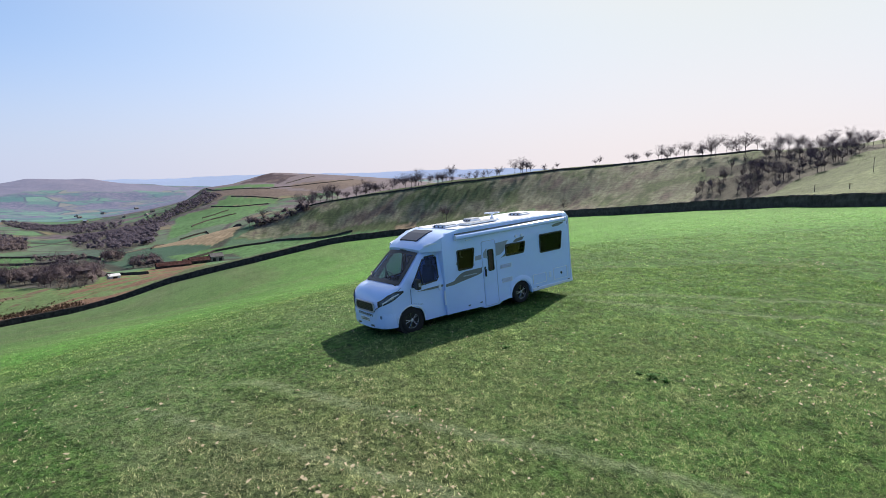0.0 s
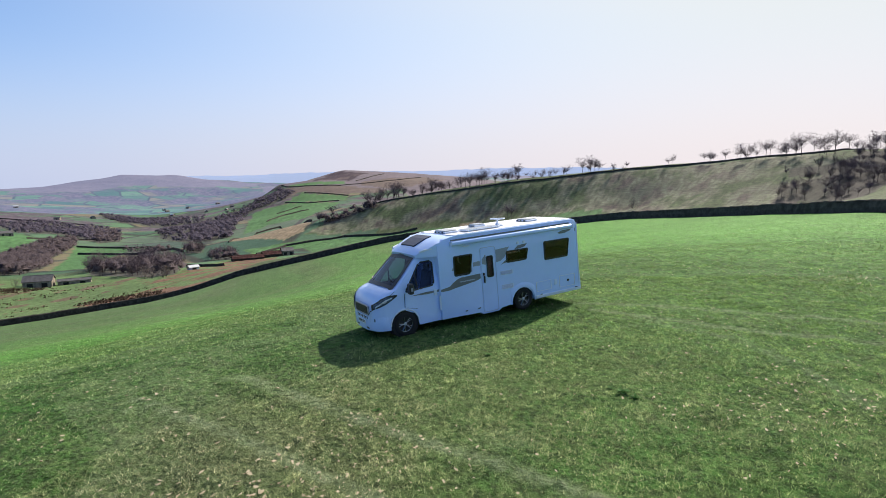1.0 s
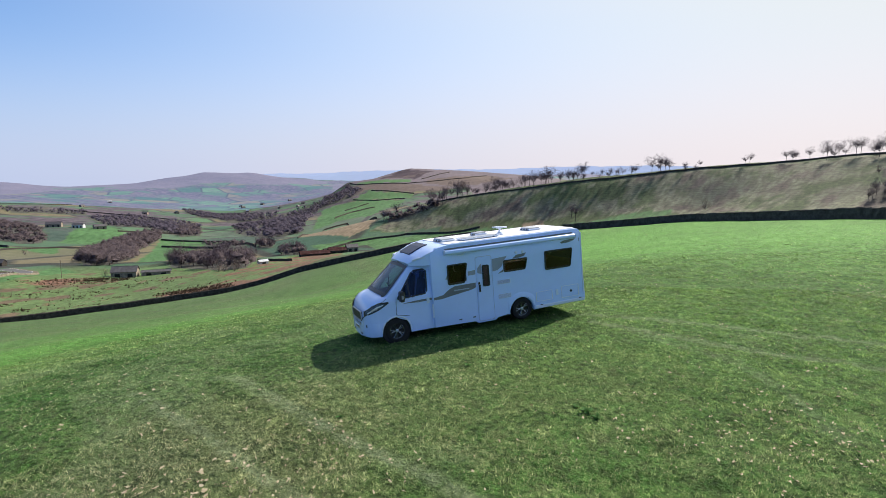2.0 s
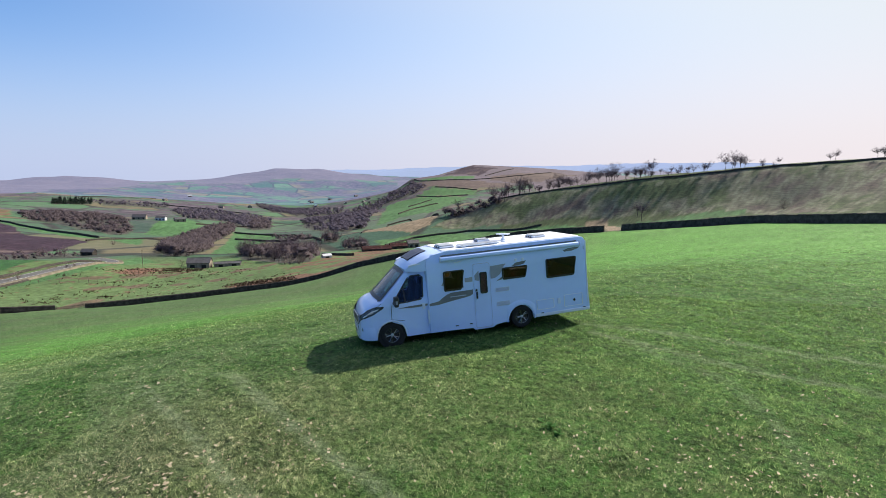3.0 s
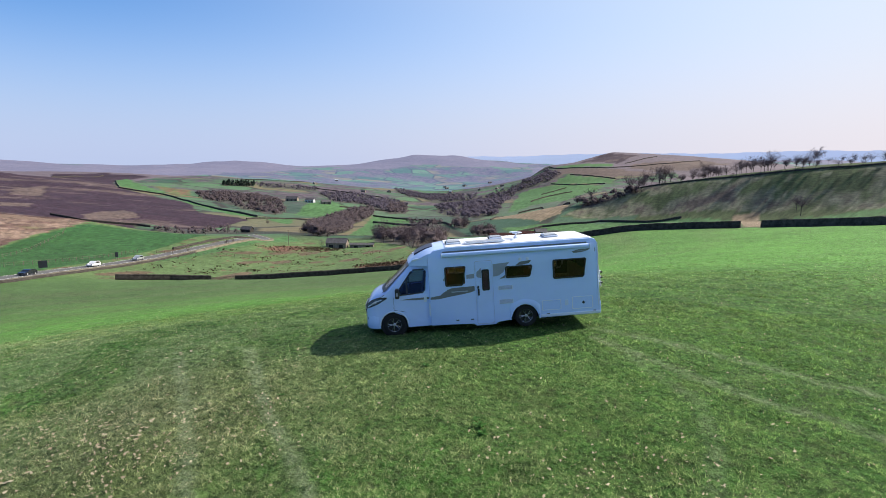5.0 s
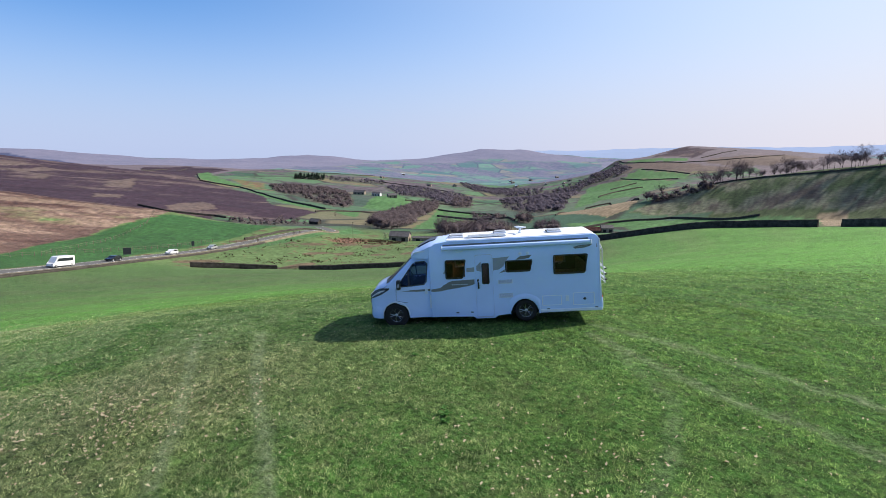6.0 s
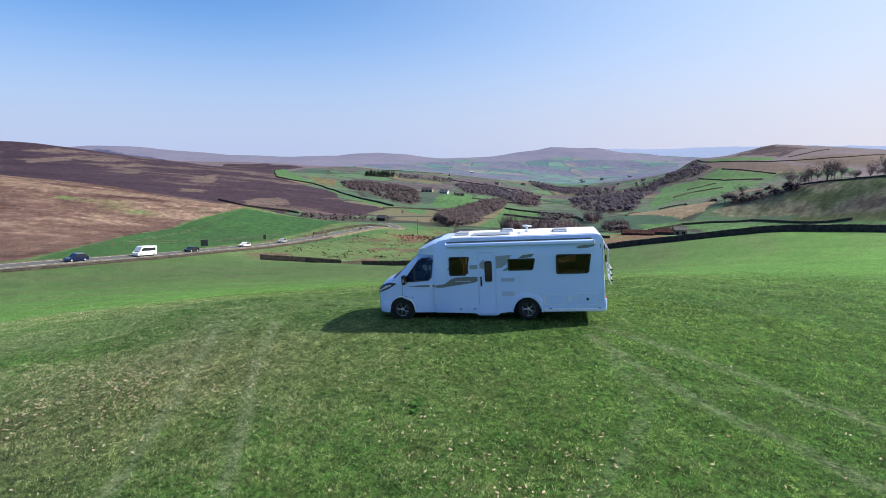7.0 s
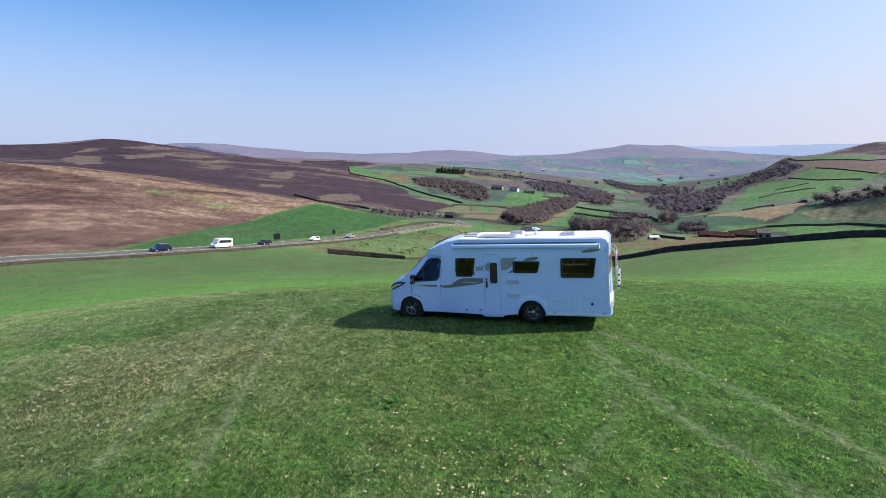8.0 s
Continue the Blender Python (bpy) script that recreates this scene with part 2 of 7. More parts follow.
    nt.links.new(b.outputs[0], bsdf.inputs["Normal"])
    # flat emission that stands in for haze over distant land
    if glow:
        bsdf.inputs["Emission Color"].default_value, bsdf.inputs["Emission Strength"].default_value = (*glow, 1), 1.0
    return m


TURF = turf_material()
FAR_LAND = turf_material("hazed_far_land", (0.030, 0.056, 0.112))      # the hills past the end of the valley, a backdrop glowing blue for haze


def blade_material(name, colour, dry, dry_share, glow):
    """Leaves that let the low sun shine through them."""
    m = material(name, colour, 0.7, vary=0.3, scale=0.9)
    nt = m.node_tree
    bsdf = nt.nodes["Principled BSDF"]
    bsdf.inputs["Specular IOR Level"].default_value = 0.12
    geo = nt.nodes.new("ShaderNodeNewGeometry")
    src = bsdf.inputs["Base Color"].links[0].from_socket
    col = blend(nt, "MIX", ramp_pair(nt, geo.outputs["Random Per Island"], (0, 0, 0), (0.85, 0.85, 0.85), 1 - dry_share, 1.0), src, dry)
    if name == "grass_blades":
        co = nt.nodes.new("ShaderNodeTexCoord").outputs["Object"]
        axes = nt.nodes.new("ShaderNodeSeparateXYZ")
        nt.links.new(co, axes.inputs[0])
        span = nt.nodes.new("ShaderNodeMapRange")
        for k, v in ((1, 10.0), (2, -4.0), (3, 0.34), (4, 1.0)):
            span.inputs[k].default_value = v
        nt.links.new(axes.outputs[0], span.inputs[0])
        side = nt.nodes.new("ShaderNodeMapRange")
        for k, v in ((1, 10.0), (2, 17.0), (3, 1.0), (4, 0.42)):
            side.inputs[k].default_value = v
        nt.links.new(axes.outputs[1], side.inputs[0])
        patchy = blend(nt, "MULTIPLY", 1.0, span.outputs[0], side.outputs[0])
        tired = blend(nt, "MULTIPLY", 1.0, patchy, ramp_pair(nt, noise_tex(nt, co, 0.45, 5, 0.7), (0.4, 0.4, 0.4), (1, 1, 1), 0.34, 0.58))
        col = blend(nt, "MIX", tired, col, (0.40, 0.415, 0.235))
        col = blend(nt, "MULTIPLY", 1.0, col, ramp_pair(nt, noise_tex(nt, co, 2.4, 6, 0.75), (0.66, 0.70, 0.66), (1.32, 1.29, 1.32), 0.40, 0.60))
        col = blend(nt, "MULTIPLY", 1.0, col, ramp_pair(nt, noise_tex(nt, co, 9.0, 6, 0.8), (0.45, 0.5, 0.45), (1.55, 1.5, 1.55), 0.40, 0.60))
        col = blend(nt, "MULTIPLY", 1.0, col, ramp_pair(nt, geo.outputs["Random Per Island"], (0.42, 0.46, 0.42), (1.6, 1.54, 1.6), 0, 1))
    nt.links.new(col, bsdf.inputs["Base Color"])
    thin, mix = nt.nodes.new("ShaderNodeBsdfTranslucent"), nt.nodes.new("ShaderNodeMixShader")
    nt.links.new(col, thin.inputs[0])
    mix.inputs[0].default_value = glow
    nt.links.new(bsdf.outputs[0], mix.inputs[1])
    nt.links.new(thin.outputs[0], mix.inputs[2])
    nt.links.new(mix.outputs[0], nt.nodes["Material Output"].inputs[0])
    return m


BLADES = blade_material("grass_blades", (0.126, 0.288, 0.042), (0.30, 0.28, 0.15), 0.07, 0.45)
WEED = blade_material("weed_leaves", (0.07, 0.19, 0.04), (0.12, 0.22, 0.05), 0.2, 0.4)
# far woods tinted purple-blue so that their colour carries distance haze
WOOD_FAR = blade_material("hazed_woodland_twigs", (0.13, 0.115, 0.155), (0.15, 0.125, 0.16), 0.6, 0.5)
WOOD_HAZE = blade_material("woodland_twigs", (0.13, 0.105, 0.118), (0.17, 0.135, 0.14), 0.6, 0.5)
LEAF = blade_material("dead_leaves", (0.50, 0.43, 0.31), (0.27, 0.17, 0.12), 0.4, 0.25)
# pale blue base and emission stand in for haze on the last hills
DISTANCE = material("hazed_far_hills", (0.30, 0.36, 0.46), 1.0, vary=0.06, scale=0.002)
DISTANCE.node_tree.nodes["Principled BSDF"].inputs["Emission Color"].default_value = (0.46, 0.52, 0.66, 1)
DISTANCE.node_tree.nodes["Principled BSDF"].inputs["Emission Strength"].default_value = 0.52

# ---- the lie of the land: break lines along crests, valleys, walls and roads ----
LINES = {}
LINES["wall"] = [(46.3, 59, 0.8), (44.1, 71.5, 0.2), (38.5, 92.3, -1.5), (27, 119, -3.9), (1.2, 134.3, -7.7), (-26, 137.2, -10.8), (-66.3, 135.3, -19.9), (-80.9, 132.3, -24.5), (-96.7, 122.8, -26.6), (-114.7, 104.9, -27.5), (-123.3, 93.9, -27.3), (-132.5, 75.3, -24.9), (-114, 82.7, -23.8)]
LINES["road"] = [(-123.4, -1.3, -16.8), (-127.4, 11.8, -18), (-133.2, 31.8, -19.6), (-141.5, 48.9, -21.6), (-156, 69, -24.2), (-171.6, 91.3, -27.2), (-204, 136.9, -31.7), (-228, 181.6, -34.2)]
LINES["ridge_right"] = [(187.1, 355, 18.6), (152.7, 392, 15.5), (89.8, 431, 10.3), (19.8, 470, 2.9), (-37.2, 498, -3.8), (-104.2, 529, -13.8), (-146.2, 540, -21.9), (-166.6, 513, -32.4), (-175, 467, -42.1)]
LINES["foot_right"] = [(139.4, 269, -8.9), (113.8, 310, -12.7), (79.9, 377, -14.5), (18.3, 412, -23.7), (-23.5, 439, -29.9), (-92.1, 468, -37), (-146.6, 467, -43.7), (-44.4, 246, -19.6), (16.1, 231, -13.6)]
LINES["ridge_back"] = [(230, 433, 11), (196, 470, 7.5), (133, 509, 1), (63, 548, -7), (6, 576, -14), (-61, 607, -25)]
LINES["right_hill"] = [(184.4, 237, 8.6), (148.3, 214, 2.2), (115.4, 187.3, -2.4)]
LINES["right_far"] = [(380, 490, 33.9), (324, 457, 24.8)]
LINES["knoll"] = [(-664, 1991, 13.4), (-627, 2108, 39.2), (-561, 2178, 33.7), (-293, 2282, 17.9), (-48.7, 2201, -6.6), (139.4, 2097, -26.8)]
LINES["flank"] = [(-736, 1750, -11), (-740, 1528, -60), (-805, 1790, -62), (-815, 1590, -98), (-690, 1930, 2), (-688, 1273, -103.6), (-538, 1505, -36.7), (-440, 1168, -60.7), (-404, 912, -75), (-380, 757, -80.5), (-264, 1015, -41.3)]
LINES["valley"] = [(-365, 617, -75), (-561, 823, -90), (-793, 1210, -109.8), (-1117, 1774, -123.6), (-1421, 2409, -127.4)]
LINES["bog"] = [(-225, 386, -54), (-195.3, 261, -43.2), (-206, 225, -42.6), (-168, 148.8, -34.1), (-121.2, 166.5, -32.4)]
LINES["peak_b"] = [(-2952, 3120, -44.7), (-2769, 3284, -6.8), (-2596, 3548, 45.6), (-2350, 3716, 47.3), (-2077, 3762, 14), (-1770, 3806, -13.5)]
LINES["peak_b_flank"] = [(-1815, 1993, -101.3), (-2026, 2600, -86.9), (-1760, 2668, -105.7), (-1610, 2991, -87.8), (-1533, 1970, -106.1)]
LINES["peak_a"] = [(-3097, 1386, -31.4), (-3084, 1641, -32.8), (-3038, 1919, -27.9), (-3107, 2178, -9.3), (-3042, 2267, -2.1), (-2954, 2381, -15.3), (-2773, 2441, -38.3), (-2661, 2564, -48.5)]
LINES["peak_a_flank"] = [(-2054, 1414, -57.5), (-2006, 1645, -66.1), (-1852, 1818, -76.9)]
LINES["edge_far"] = [(-3113, 684, 10.3), (-2881, 790, 20), (-2852, 890, 7.5), (-2895, 1077, -19.6), (-3093, 1385, -29.8)]
LINES["moor"] = [(-1385, -38.7, 3.6), (-1286, 14, 4.4), (-1234, 72.5, 4.1), (-1280, 122.5, 18.6), (-1274, 179.9, 15.2), (-1209, 260, -0.4), (-1144, 318, -13.7), (-1072, 382, -24.3), (-995, 441, -33.2), (-955, 480, -39.6)]
LINES["moor_foot"] = [(-486, 256, -40.3), (-518, 235, -40), (-578, 186.4, -30.7), (-615, 118.9, -20.1)]
LINES["brown"] = [(-315, -5.9, -2.9), (-325, 20.2, -5.6), (-332, 53.6, -10.1), (-325, 89.7, -16.3), (-313, 114.6, -21.2), (-295, 134.7, -24.9)]
LINES["brown_mid"] = [(-195.5, 4.8, -14), (-208, 35.4, -16.9), (-218, 66.5, -22.4)]
LINES["green"] = [(-289, 168.6, -33.6), (-273, 196.6, -38.1)]
LINES["left_valley"] = [(-366, 205, -44.6), (-403, 280, -50.8), (-313, 283, -47.4), (-478, 414, -59.3), (-640, 548, -68.7), (-640, 623, -68.5), (-719, 685, -66), (-851, 600, -65.4), (-1141, 703, -61), (-1387, 1053, -53.4), (-1310, 1368, -82), (-399, 468, -67.3), (-553, 704, -84.5)]
LINES["blue"] = [(-2045, 4285, -57.6), (-1663, 4448, -14.3), (-818, 4679, -16.3), (-345, 4738, 13.9), (54.8, 4751, 25), (515, 4724, -7.3), (-2053, 4283, -54.3)]
LINES["field"] = [(0, 6.7, -0.3), (-0.9, 15.2, 0.1), (2.4, 17.6, 0.3), (4.3, 11.2, 0.1), (9.4, 15.2, 0.4), (12, 17.5, 0.3), (0, 0, -0.8), (15, 4, -0.1), (-6, 11.3, -0.5), (-9.2, 9, -0.9), (-17.3, 6.9, -2.3), (-10, 14.5, -0.9), (-13, 16.9, -1.8), (-7.6, 19.2, -0.9), (-29, 36.6, -7), (-28, 47, -8.3), (-42, 85.5, -15), (4.4, 21, 0.4), (9.3, 25, 0.6), (12.2, 34, 0.4), (15, 25, 0.7), (-1.5, 62, -4.9), (8.9, 58.6, -2.4), (30, 35, 1.5), (-1.9, 16.6, 0.1), (1.3, 19, 0.3)]
LINES["beyond"] = [(80, -60, 3), (20, -120, -9), (-120, -90, -24), (200, 60, 14), (400, -300, 20), (-400, -500, -20), (900, 600, 40), (2500, 2500, -40), (3500, 0, 40), (1500, -3500, 0), (-2500, -3000, 0), (0, -4800, 0), (4800, 0, 20), (-4700, -500, -70), (3300, 3500, -60), (900, 1800, -60), (400, 3000, -60), (-3600, 1500, -90), (-4600, 1200, -110), (-3000, 4200, -60), (-3500, 2900, -90), (-2500, 4200, -50), (-1500, 4500, -60), (-1900, 600, -45), (-1700, 200, -30), (-4000, 3000, -110), (-3600, -1000, -40), (300, 900, -70), (100, 1400, -100), (600, 1200, -80)]
COVER = []
COVER.append(("upland", [(-2344, 962), (-2719, 1375), (-3038, 2122), (-2973, 2214), (-2633, 2317), (-2484, 2394), (-2312, 1895), (-2182, 1582), (-1594, 925), (-972, 400)]))
COVER.append(("upland", [(-1200, 208), (-2819, 799), (-2737, 881), (-2435, 1065), (-2780, 1693), (-3008, 2084), (-2137, 1393), (-1235, 632), (-1074, 383), (-1192, 256)]))
COVER.append(("upland", [(-2552, 2599), (-2646, 3138), (-2536, 3465), (-2284, 3612), (-1696, 3649), (-647, 1801), (-1526, 3555), (-1860, 3219), (-2172, 3154), (-2292, 2826), (-2399, 2634)]))
COVER.append(("upland", [(-736, 1750), (-652, 1958), (-618, 2076), (-278, 2163), (-101, 4162), (-15, 491), (-314, 1667), (-391, 1539), (-569, 1589)]))
COVER.append(("heather", [(-1910, 783), (-1990, 971), (-1661, 947), (-1297, 656), (-937, 479), (-905, 483), (-720, 468), (-553, 370), (-466, 369), (-411, 301), (-383, 253), (-426, 236), (-431, 197), (-452, 186)]))
COVER.append(("heather", [(-1244, -144), (-1323, -37), (-1261, 74), (-1270, 126), (-2634, 557), (-1981, 698), (-1133, 554), (-769, 393), (-525, 331), (-423, 287), (-430, 239), (-284, 134), (-298, 101), (-315, 64), (-305, 26), (-301, -6), (-600, -69)]))
COVER.append(("bracken", [(-693, -80), (-312, -6), (-603, 45), (-317, 88), (-294, 134), (-416, 231), (-276, 128), (-227, 85), (-167, 41), (-138, 19), (-131, -2), (-134, -15)]))
COVER.append(("track", [(-696, -19), (-305, 18), (-310, 38), (-300, 53), (-302, 77), (-300, 98), (-296, 112), (-278, 128), (-269, 124), (-277, 105), (-286, 88), (-284, 72), (-284, 51), (-292, 17), (-311, -6)]))
COVER.append(("bents", [(-997, 58), (-1110, 87), (-1098, 108), (-1042, 89)]))
COVER.append(("bents", [(-818, 34), (-941, 61), (-918, 87), (-737, 69), (-670, 47)]))
COVER.append(("bents", [(-1132, 134), (-1199, 196), (-1180, 249), (-1124, 183)]))
COVER.append(("bents", [(-969, 114), (-1038, 170), (-1087, 216), (-981, 176), (-887, 118)]))
COVER.append(("bents", [(-1012, 189), (-1086, 238), (-1054, 290), (-1000, 228)]))
COVER.append(("bents", [(-915, 205), (-1010, 274), (-972, 286), (-890, 219)]))
COVER.append(("bents", [(-840, 218), (-884, 248), (-760, 211), (-767, 196)]))
COVER.append(("bents", [(-781, 279), (-883, 355), (-684, 273), (-692, 248)]))
COVER.append(("bents", [(-464, 211), (-544, 286), (-458, 254), (-436, 206)]))
COVER.append(("bents", [(-561, 189), (-581, 222), (-543, 208), (-533, 183)]))
# gully floor: leaf mould darkened to stand for the shade there
COVER.append(("shaded_mould", [(200, 344), (215, 334), (228, 322), (240, 310), (215, 294), (197, 283), (180, 286), (135, 240), (164, 314), (157, 342), (171, 332), (185, 331)]))
COVER.append(("meadow", [(-136, 20), (-147, 51), (-187, 101), (-270, 199), (-266, 152), (-276, 131), (-230, 89), (-167, 41)]))
COVER.append(("pasture", [(-1356, 688), (-1465, 773), (-866, 530), (-691, 469), (-518, 421), (-512, 471), (-425, 386), (-551, 402), (-891, 531), (-942, 485)]))
COVER.append(("rust", [(-1236, 705), (-1135, 736), (-866, 559), (-906, 549)]))
COVER.append(("rough", [(-152, 79), (-183, 109), (-206, 146), (-226, 180), (-214, 181), (-199, 202), (-186, 212), (-173, 215), (-142, 197), (-111, 174), (-87, 136), (-103, 132), (-109, 115), (-132, 105), (-145, 88)]))
COVER.append(("rust", [(-126, 147), (-128, 162), (-113, 169), (-96, 149), (-96, 134)]))
COVER.append(("rust", [(-106, 138), (-137, 205), (-191, 331), (-194, 412), (-174, 421), (-99, 207), (-92, 156), (-94, 139)]))
COVER.append(("rust", [(-203, 170), (-214, 217), (-200, 228), (-179, 190), (-190, 168)]))
COVER.append(("pasture", [(-271, 303), (-473, 557), (-571, 683), (-485, 714), (-284, 457), (-387, 516), (-264, 321)]))
COVER.append(("slope", [(186, 353), (152, 390), (89, 429), (20, 468), (-37, 495), (-103, 525), (-144, 533), (-165, 508), (-175, 467), (-148, 470), (-92, 469), (-24, 441), (18, 413), (72, 368), (106, 318), (132, 276), (150, 300), (172, 322)]))
COVER.append(("pasture", [(-209, 424), (-167, 447), (-114, 461), (-67, 445), (-29, 426), (-5, 157), (-47, 219), (-156, 419), (-184, 395)]))
COVER.append(("pasture", [(-2, 210), (0, 413), (62, 383), (61, 373), (21, 384)]))
COVER.append(("hillside", [(181, 233), (145, 208), (74, 119), (74, 133), (69, 88)]))
COVER.append(("pasture", [(-581, 529), (-686, 653), (-886, 906), (-672, 736), (-602, 642), (-529, 524)]))
COVER.append(("straw", [(-38, 441), (-21, 440), (1, 137), (-3, 140)]))
COVER.append(("pasture", [(-179, 97), (-223, 169), (-280, 255), (-244, 234), (-201, 154), (-175, 107)]))
COVER.append(("heather", [(-626, 1776), (-675, 2037), (-652, 2101), (-611, 2076), (-510, 2013), (-510, 1868), (-508, 1764), (-586, 1801)]))
COVER.append(("pasture", [(-717, 1730), (-623, 1741), (-513, 1748), (-498, 1688), (-597, 1670), (-692, 1708)]))
COVER.append(("bents", [(-690, 1696), (-481, 1643), (-360, 1629), (-344, 1558), (-438, 1500), (-580, 1554), (-613, 1506)]))
COVER.append(("bents", [(-466, 1745), (-308, 1972), (-221, 1995), (-273, 1760), (-366, 1651), (-462, 1696)]))
COVER.append(("pasture", [(-598, 1456), (-578, 1547), (-428, 1479), (-416, 1403), (-554, 1422)]))
COVER.append(("pasture", [(-648, 1372), (-591, 1432), (-410, 1360), (-350, 962), (-416, 936), (-412, 835)]))
COVER.append(("straw", [(-258, 494), (-386, 826), (-188, 525), (-177, 477), (-185, 451)]))
WOODS = []
WOODS.append(("bare", [(-984, 650), (-1093, 780), (-965, 806), (-676, 601), (-576, 504), (-576, 480), (-682, 517), (-835, 564)], 520, 10))
WOODS.append(("bare", [(-385, 370), (-514, 527), (-613, 672), (-658, 782), (-605, 728), (-425, 474), (-325, 363), (-268, 281), (-276, 268)], 430, 11))
WOODS.append(("copse", [(-225, 277), (-190, 255), (-160, 235), (-150, 239), (-185, 300), (-214, 340), (-252, 349), (-258, 322)], 26, 13.5))
WOODS.append(("bare", [(-1106, 1085), (-1119, 1221), (-904, 1188), (-663, 899), (-609, 759), (-765, 867), (-876, 908)], 400, 12))
WOODS.append(("bare", [(-642, 961), (-778, 1303), (-690, 1330), (-560, 1110), (-450, 800), (-464, 767), (-565, 857)], 330, 12))
WOODS.append(("bare", [(-755, 1262), (-736, 1408), (-696, 1472), (-719, 1717), (-610, 1571), (-611, 1480), (-664, 1405), (-642, 1300), (-419, 809), (-451, 764)], 900, 12))
WOODS.append(("copse", [(-258, 425), (-243, 425), (-260, 453), (-284, 468)], 6, 12))
WOODS.append(("copse", [(-216, 387), (-183, 360), (-206, 407), (-229, 414)], 8, 11))
WOODS.append(("bare", [(-1293, 1036), (-1237, 1214), (-1160, 1138), (-1228, 1000)], 70, 10))
WOODS.append(("conifer", [(-1259, 902), (-1229, 976), (-1293, 1031), (-1316, 951)], 150, 12))
WOODS.append(("bare", [(-300, 215), (-361, 233), (-336, 258), (-384, 293), (-388, 266), (-396, 230), (-360, 215)], 26, 5.5))
WOODS.append(("bare", [(-1059, 1429), (-801, 1413), (-765, 1337), (-856, 1265)], 150, 12))
WOODS.append(("bare", [(-591, 747), (-578, 779), (-667, 898), (-841, 1067), (-780, 960)], 110, 12))
WOODS.append(("bare", [(-1395, 1779), (-936, 1582), (-895, 1395), (-997, 1351)], 260, 12))
WOODS.append(("bare", [(-175, 508), (-127, 525), (-122, 516), (-165, 496)], 26, 9))
WOODS.append(("bare", [(-470, 640), (-430, 655), (-300, 470), (-320, 455)], 26, 9))
WOODS.append(("grove", [(198, 330), (245, 322), (243, 302), (207, 286), (186, 286), (190, 310)], 22, 7.5))
WOODS.append(("grove", [(200, 344), (215, 334), (226, 322), (233, 312), (213, 294), (197, 283), (180, 286), (124, 220), (119, 216), (164, 314), (151, 330), (157, 342), (171, 332), (185, 331)], 40, 7.5))
WOODS.append(("grove", [(135, 301), (148, 267), (168, 270), (190, 270), (240, 318), (209, 334), (181, 320), (162, 316), (142, 316)], 80, 7))
RUTS = []
RUTS.append([(-6.5, 11.4), (-2.1, 8.9), (0, 7.6), (1.6, 6.5), (2.8, 5.7)])
RUTS.append([(-4.5, 12.5), (-0.6, 9.9), (2, 8.5), (4.2, 7.1)])
RUTS.append([(4.6, 17.5), (6.0, 16.8), (7.6, 15.9), (9.4, 15.25), (10.8, 14.95), (13, 14.2)])
RUTS.append([(4.3, 18.4), (6.7, 18.05), (8.8, 17.6), (10.3, 17.2), (11.6, 16.9), (14, 16.2)])
RUTS.append([(5.9, 16.5), (7.9, 14.5), (8.5, 12.6), (8.7, 10.9)])
FAR_WALLS = []
FAR_WALLS.append([(-1356, 688), (-920, 474), (-876, 522), (-682, 463), (-507, 411)])
FAR_WALLS.append([(-452, 186), (-427, 196), (-411, 226), (-402, 231)])
FAR_WALLS.append([(-555, 665), (-467, 687), (-271, 442)])
FAR_WALLS.append([(-462, 555), (-401, 534), (-314, 467)])
FAR_WALLS.append([(-196, 324), (-148, 279)])
FAR_WALLS.append([(-184, 395), (-176, 432), (-137, 461), (-72, 448)])
FAR_WALLS.append([(-655, 697), (-648, 760), (-621, 829)])
FAR_WALLS.append([(-472, 370), (-492, 437), (-476, 528)])
FAR_WALLS.append([(-1396, 573), (-1791, 874)])
FAR_WALLS.append([(-1271, 1161), (-1142, 1210), (-1000, 1238)])
FAR_WALLS.append([(-1558, 1191), (-1594, 1509)])
FAR_WALLS.append([(-983, 1434), (-1131, 1486)])
FAR_WALLS.append([(-722, 1737), (-692, 1708), (-581, 1653), (-500, 1649), (-436, 1732), (-354, 1829), (-308, 1972)])
FAR_WALLS.append([(-486, 1769), (-462, 1866), (-443, 1984)])
FAR_WALLS.append([(-576, 1546), (-501, 1522), (-428, 1479)])
FAR_WALLS.append([(-592, 1447), (-511, 1394), (-428, 1394)])
FAR_WALLS.append([(-383, 818), (-366, 871), (-188, 525)])
FAR_WALLS.append([(-253, 486), (-386, 826)])
FAR_WALLS.append([(-533, 1252), (-508, 1344)])
FAR_WALLS.append([(-442, 992), (-451, 1098), (-427, 1169)])
RIDGE_WALL = [(318, 452), (268, 412), (222, 378), (188, 354), (152, 390), (89, 429), (20, 468), (-37, 495), (-103, 525), (-138, 532)]
TREES = [(147, 385, 10.7), (150, 380, 8.2), (156, 379, 7.4), (160, 376, 12.3), (165, 370, 7.3), (167, 365, 9.7), (171, 365, 10.5), (173, 361, 13.6), (179, 352, 8.7), (184, 347, 11.8), (180, 348, 8.6), (193, 341, 9.4), (199, 337, 10.2), (204, 334, 11), (217, 325, 9.4), (221, 322, 9.4), (233, 316, 11), (234, 310, 8.6), (132, 405, 8.5), (112, 415, 6.9), (134, 399, 5.9), (84, 427, 6.1), (77, 431, 6.1), (-81, 538, 12), (-72, 528, 12.8), (-66, 524, 11.6)]
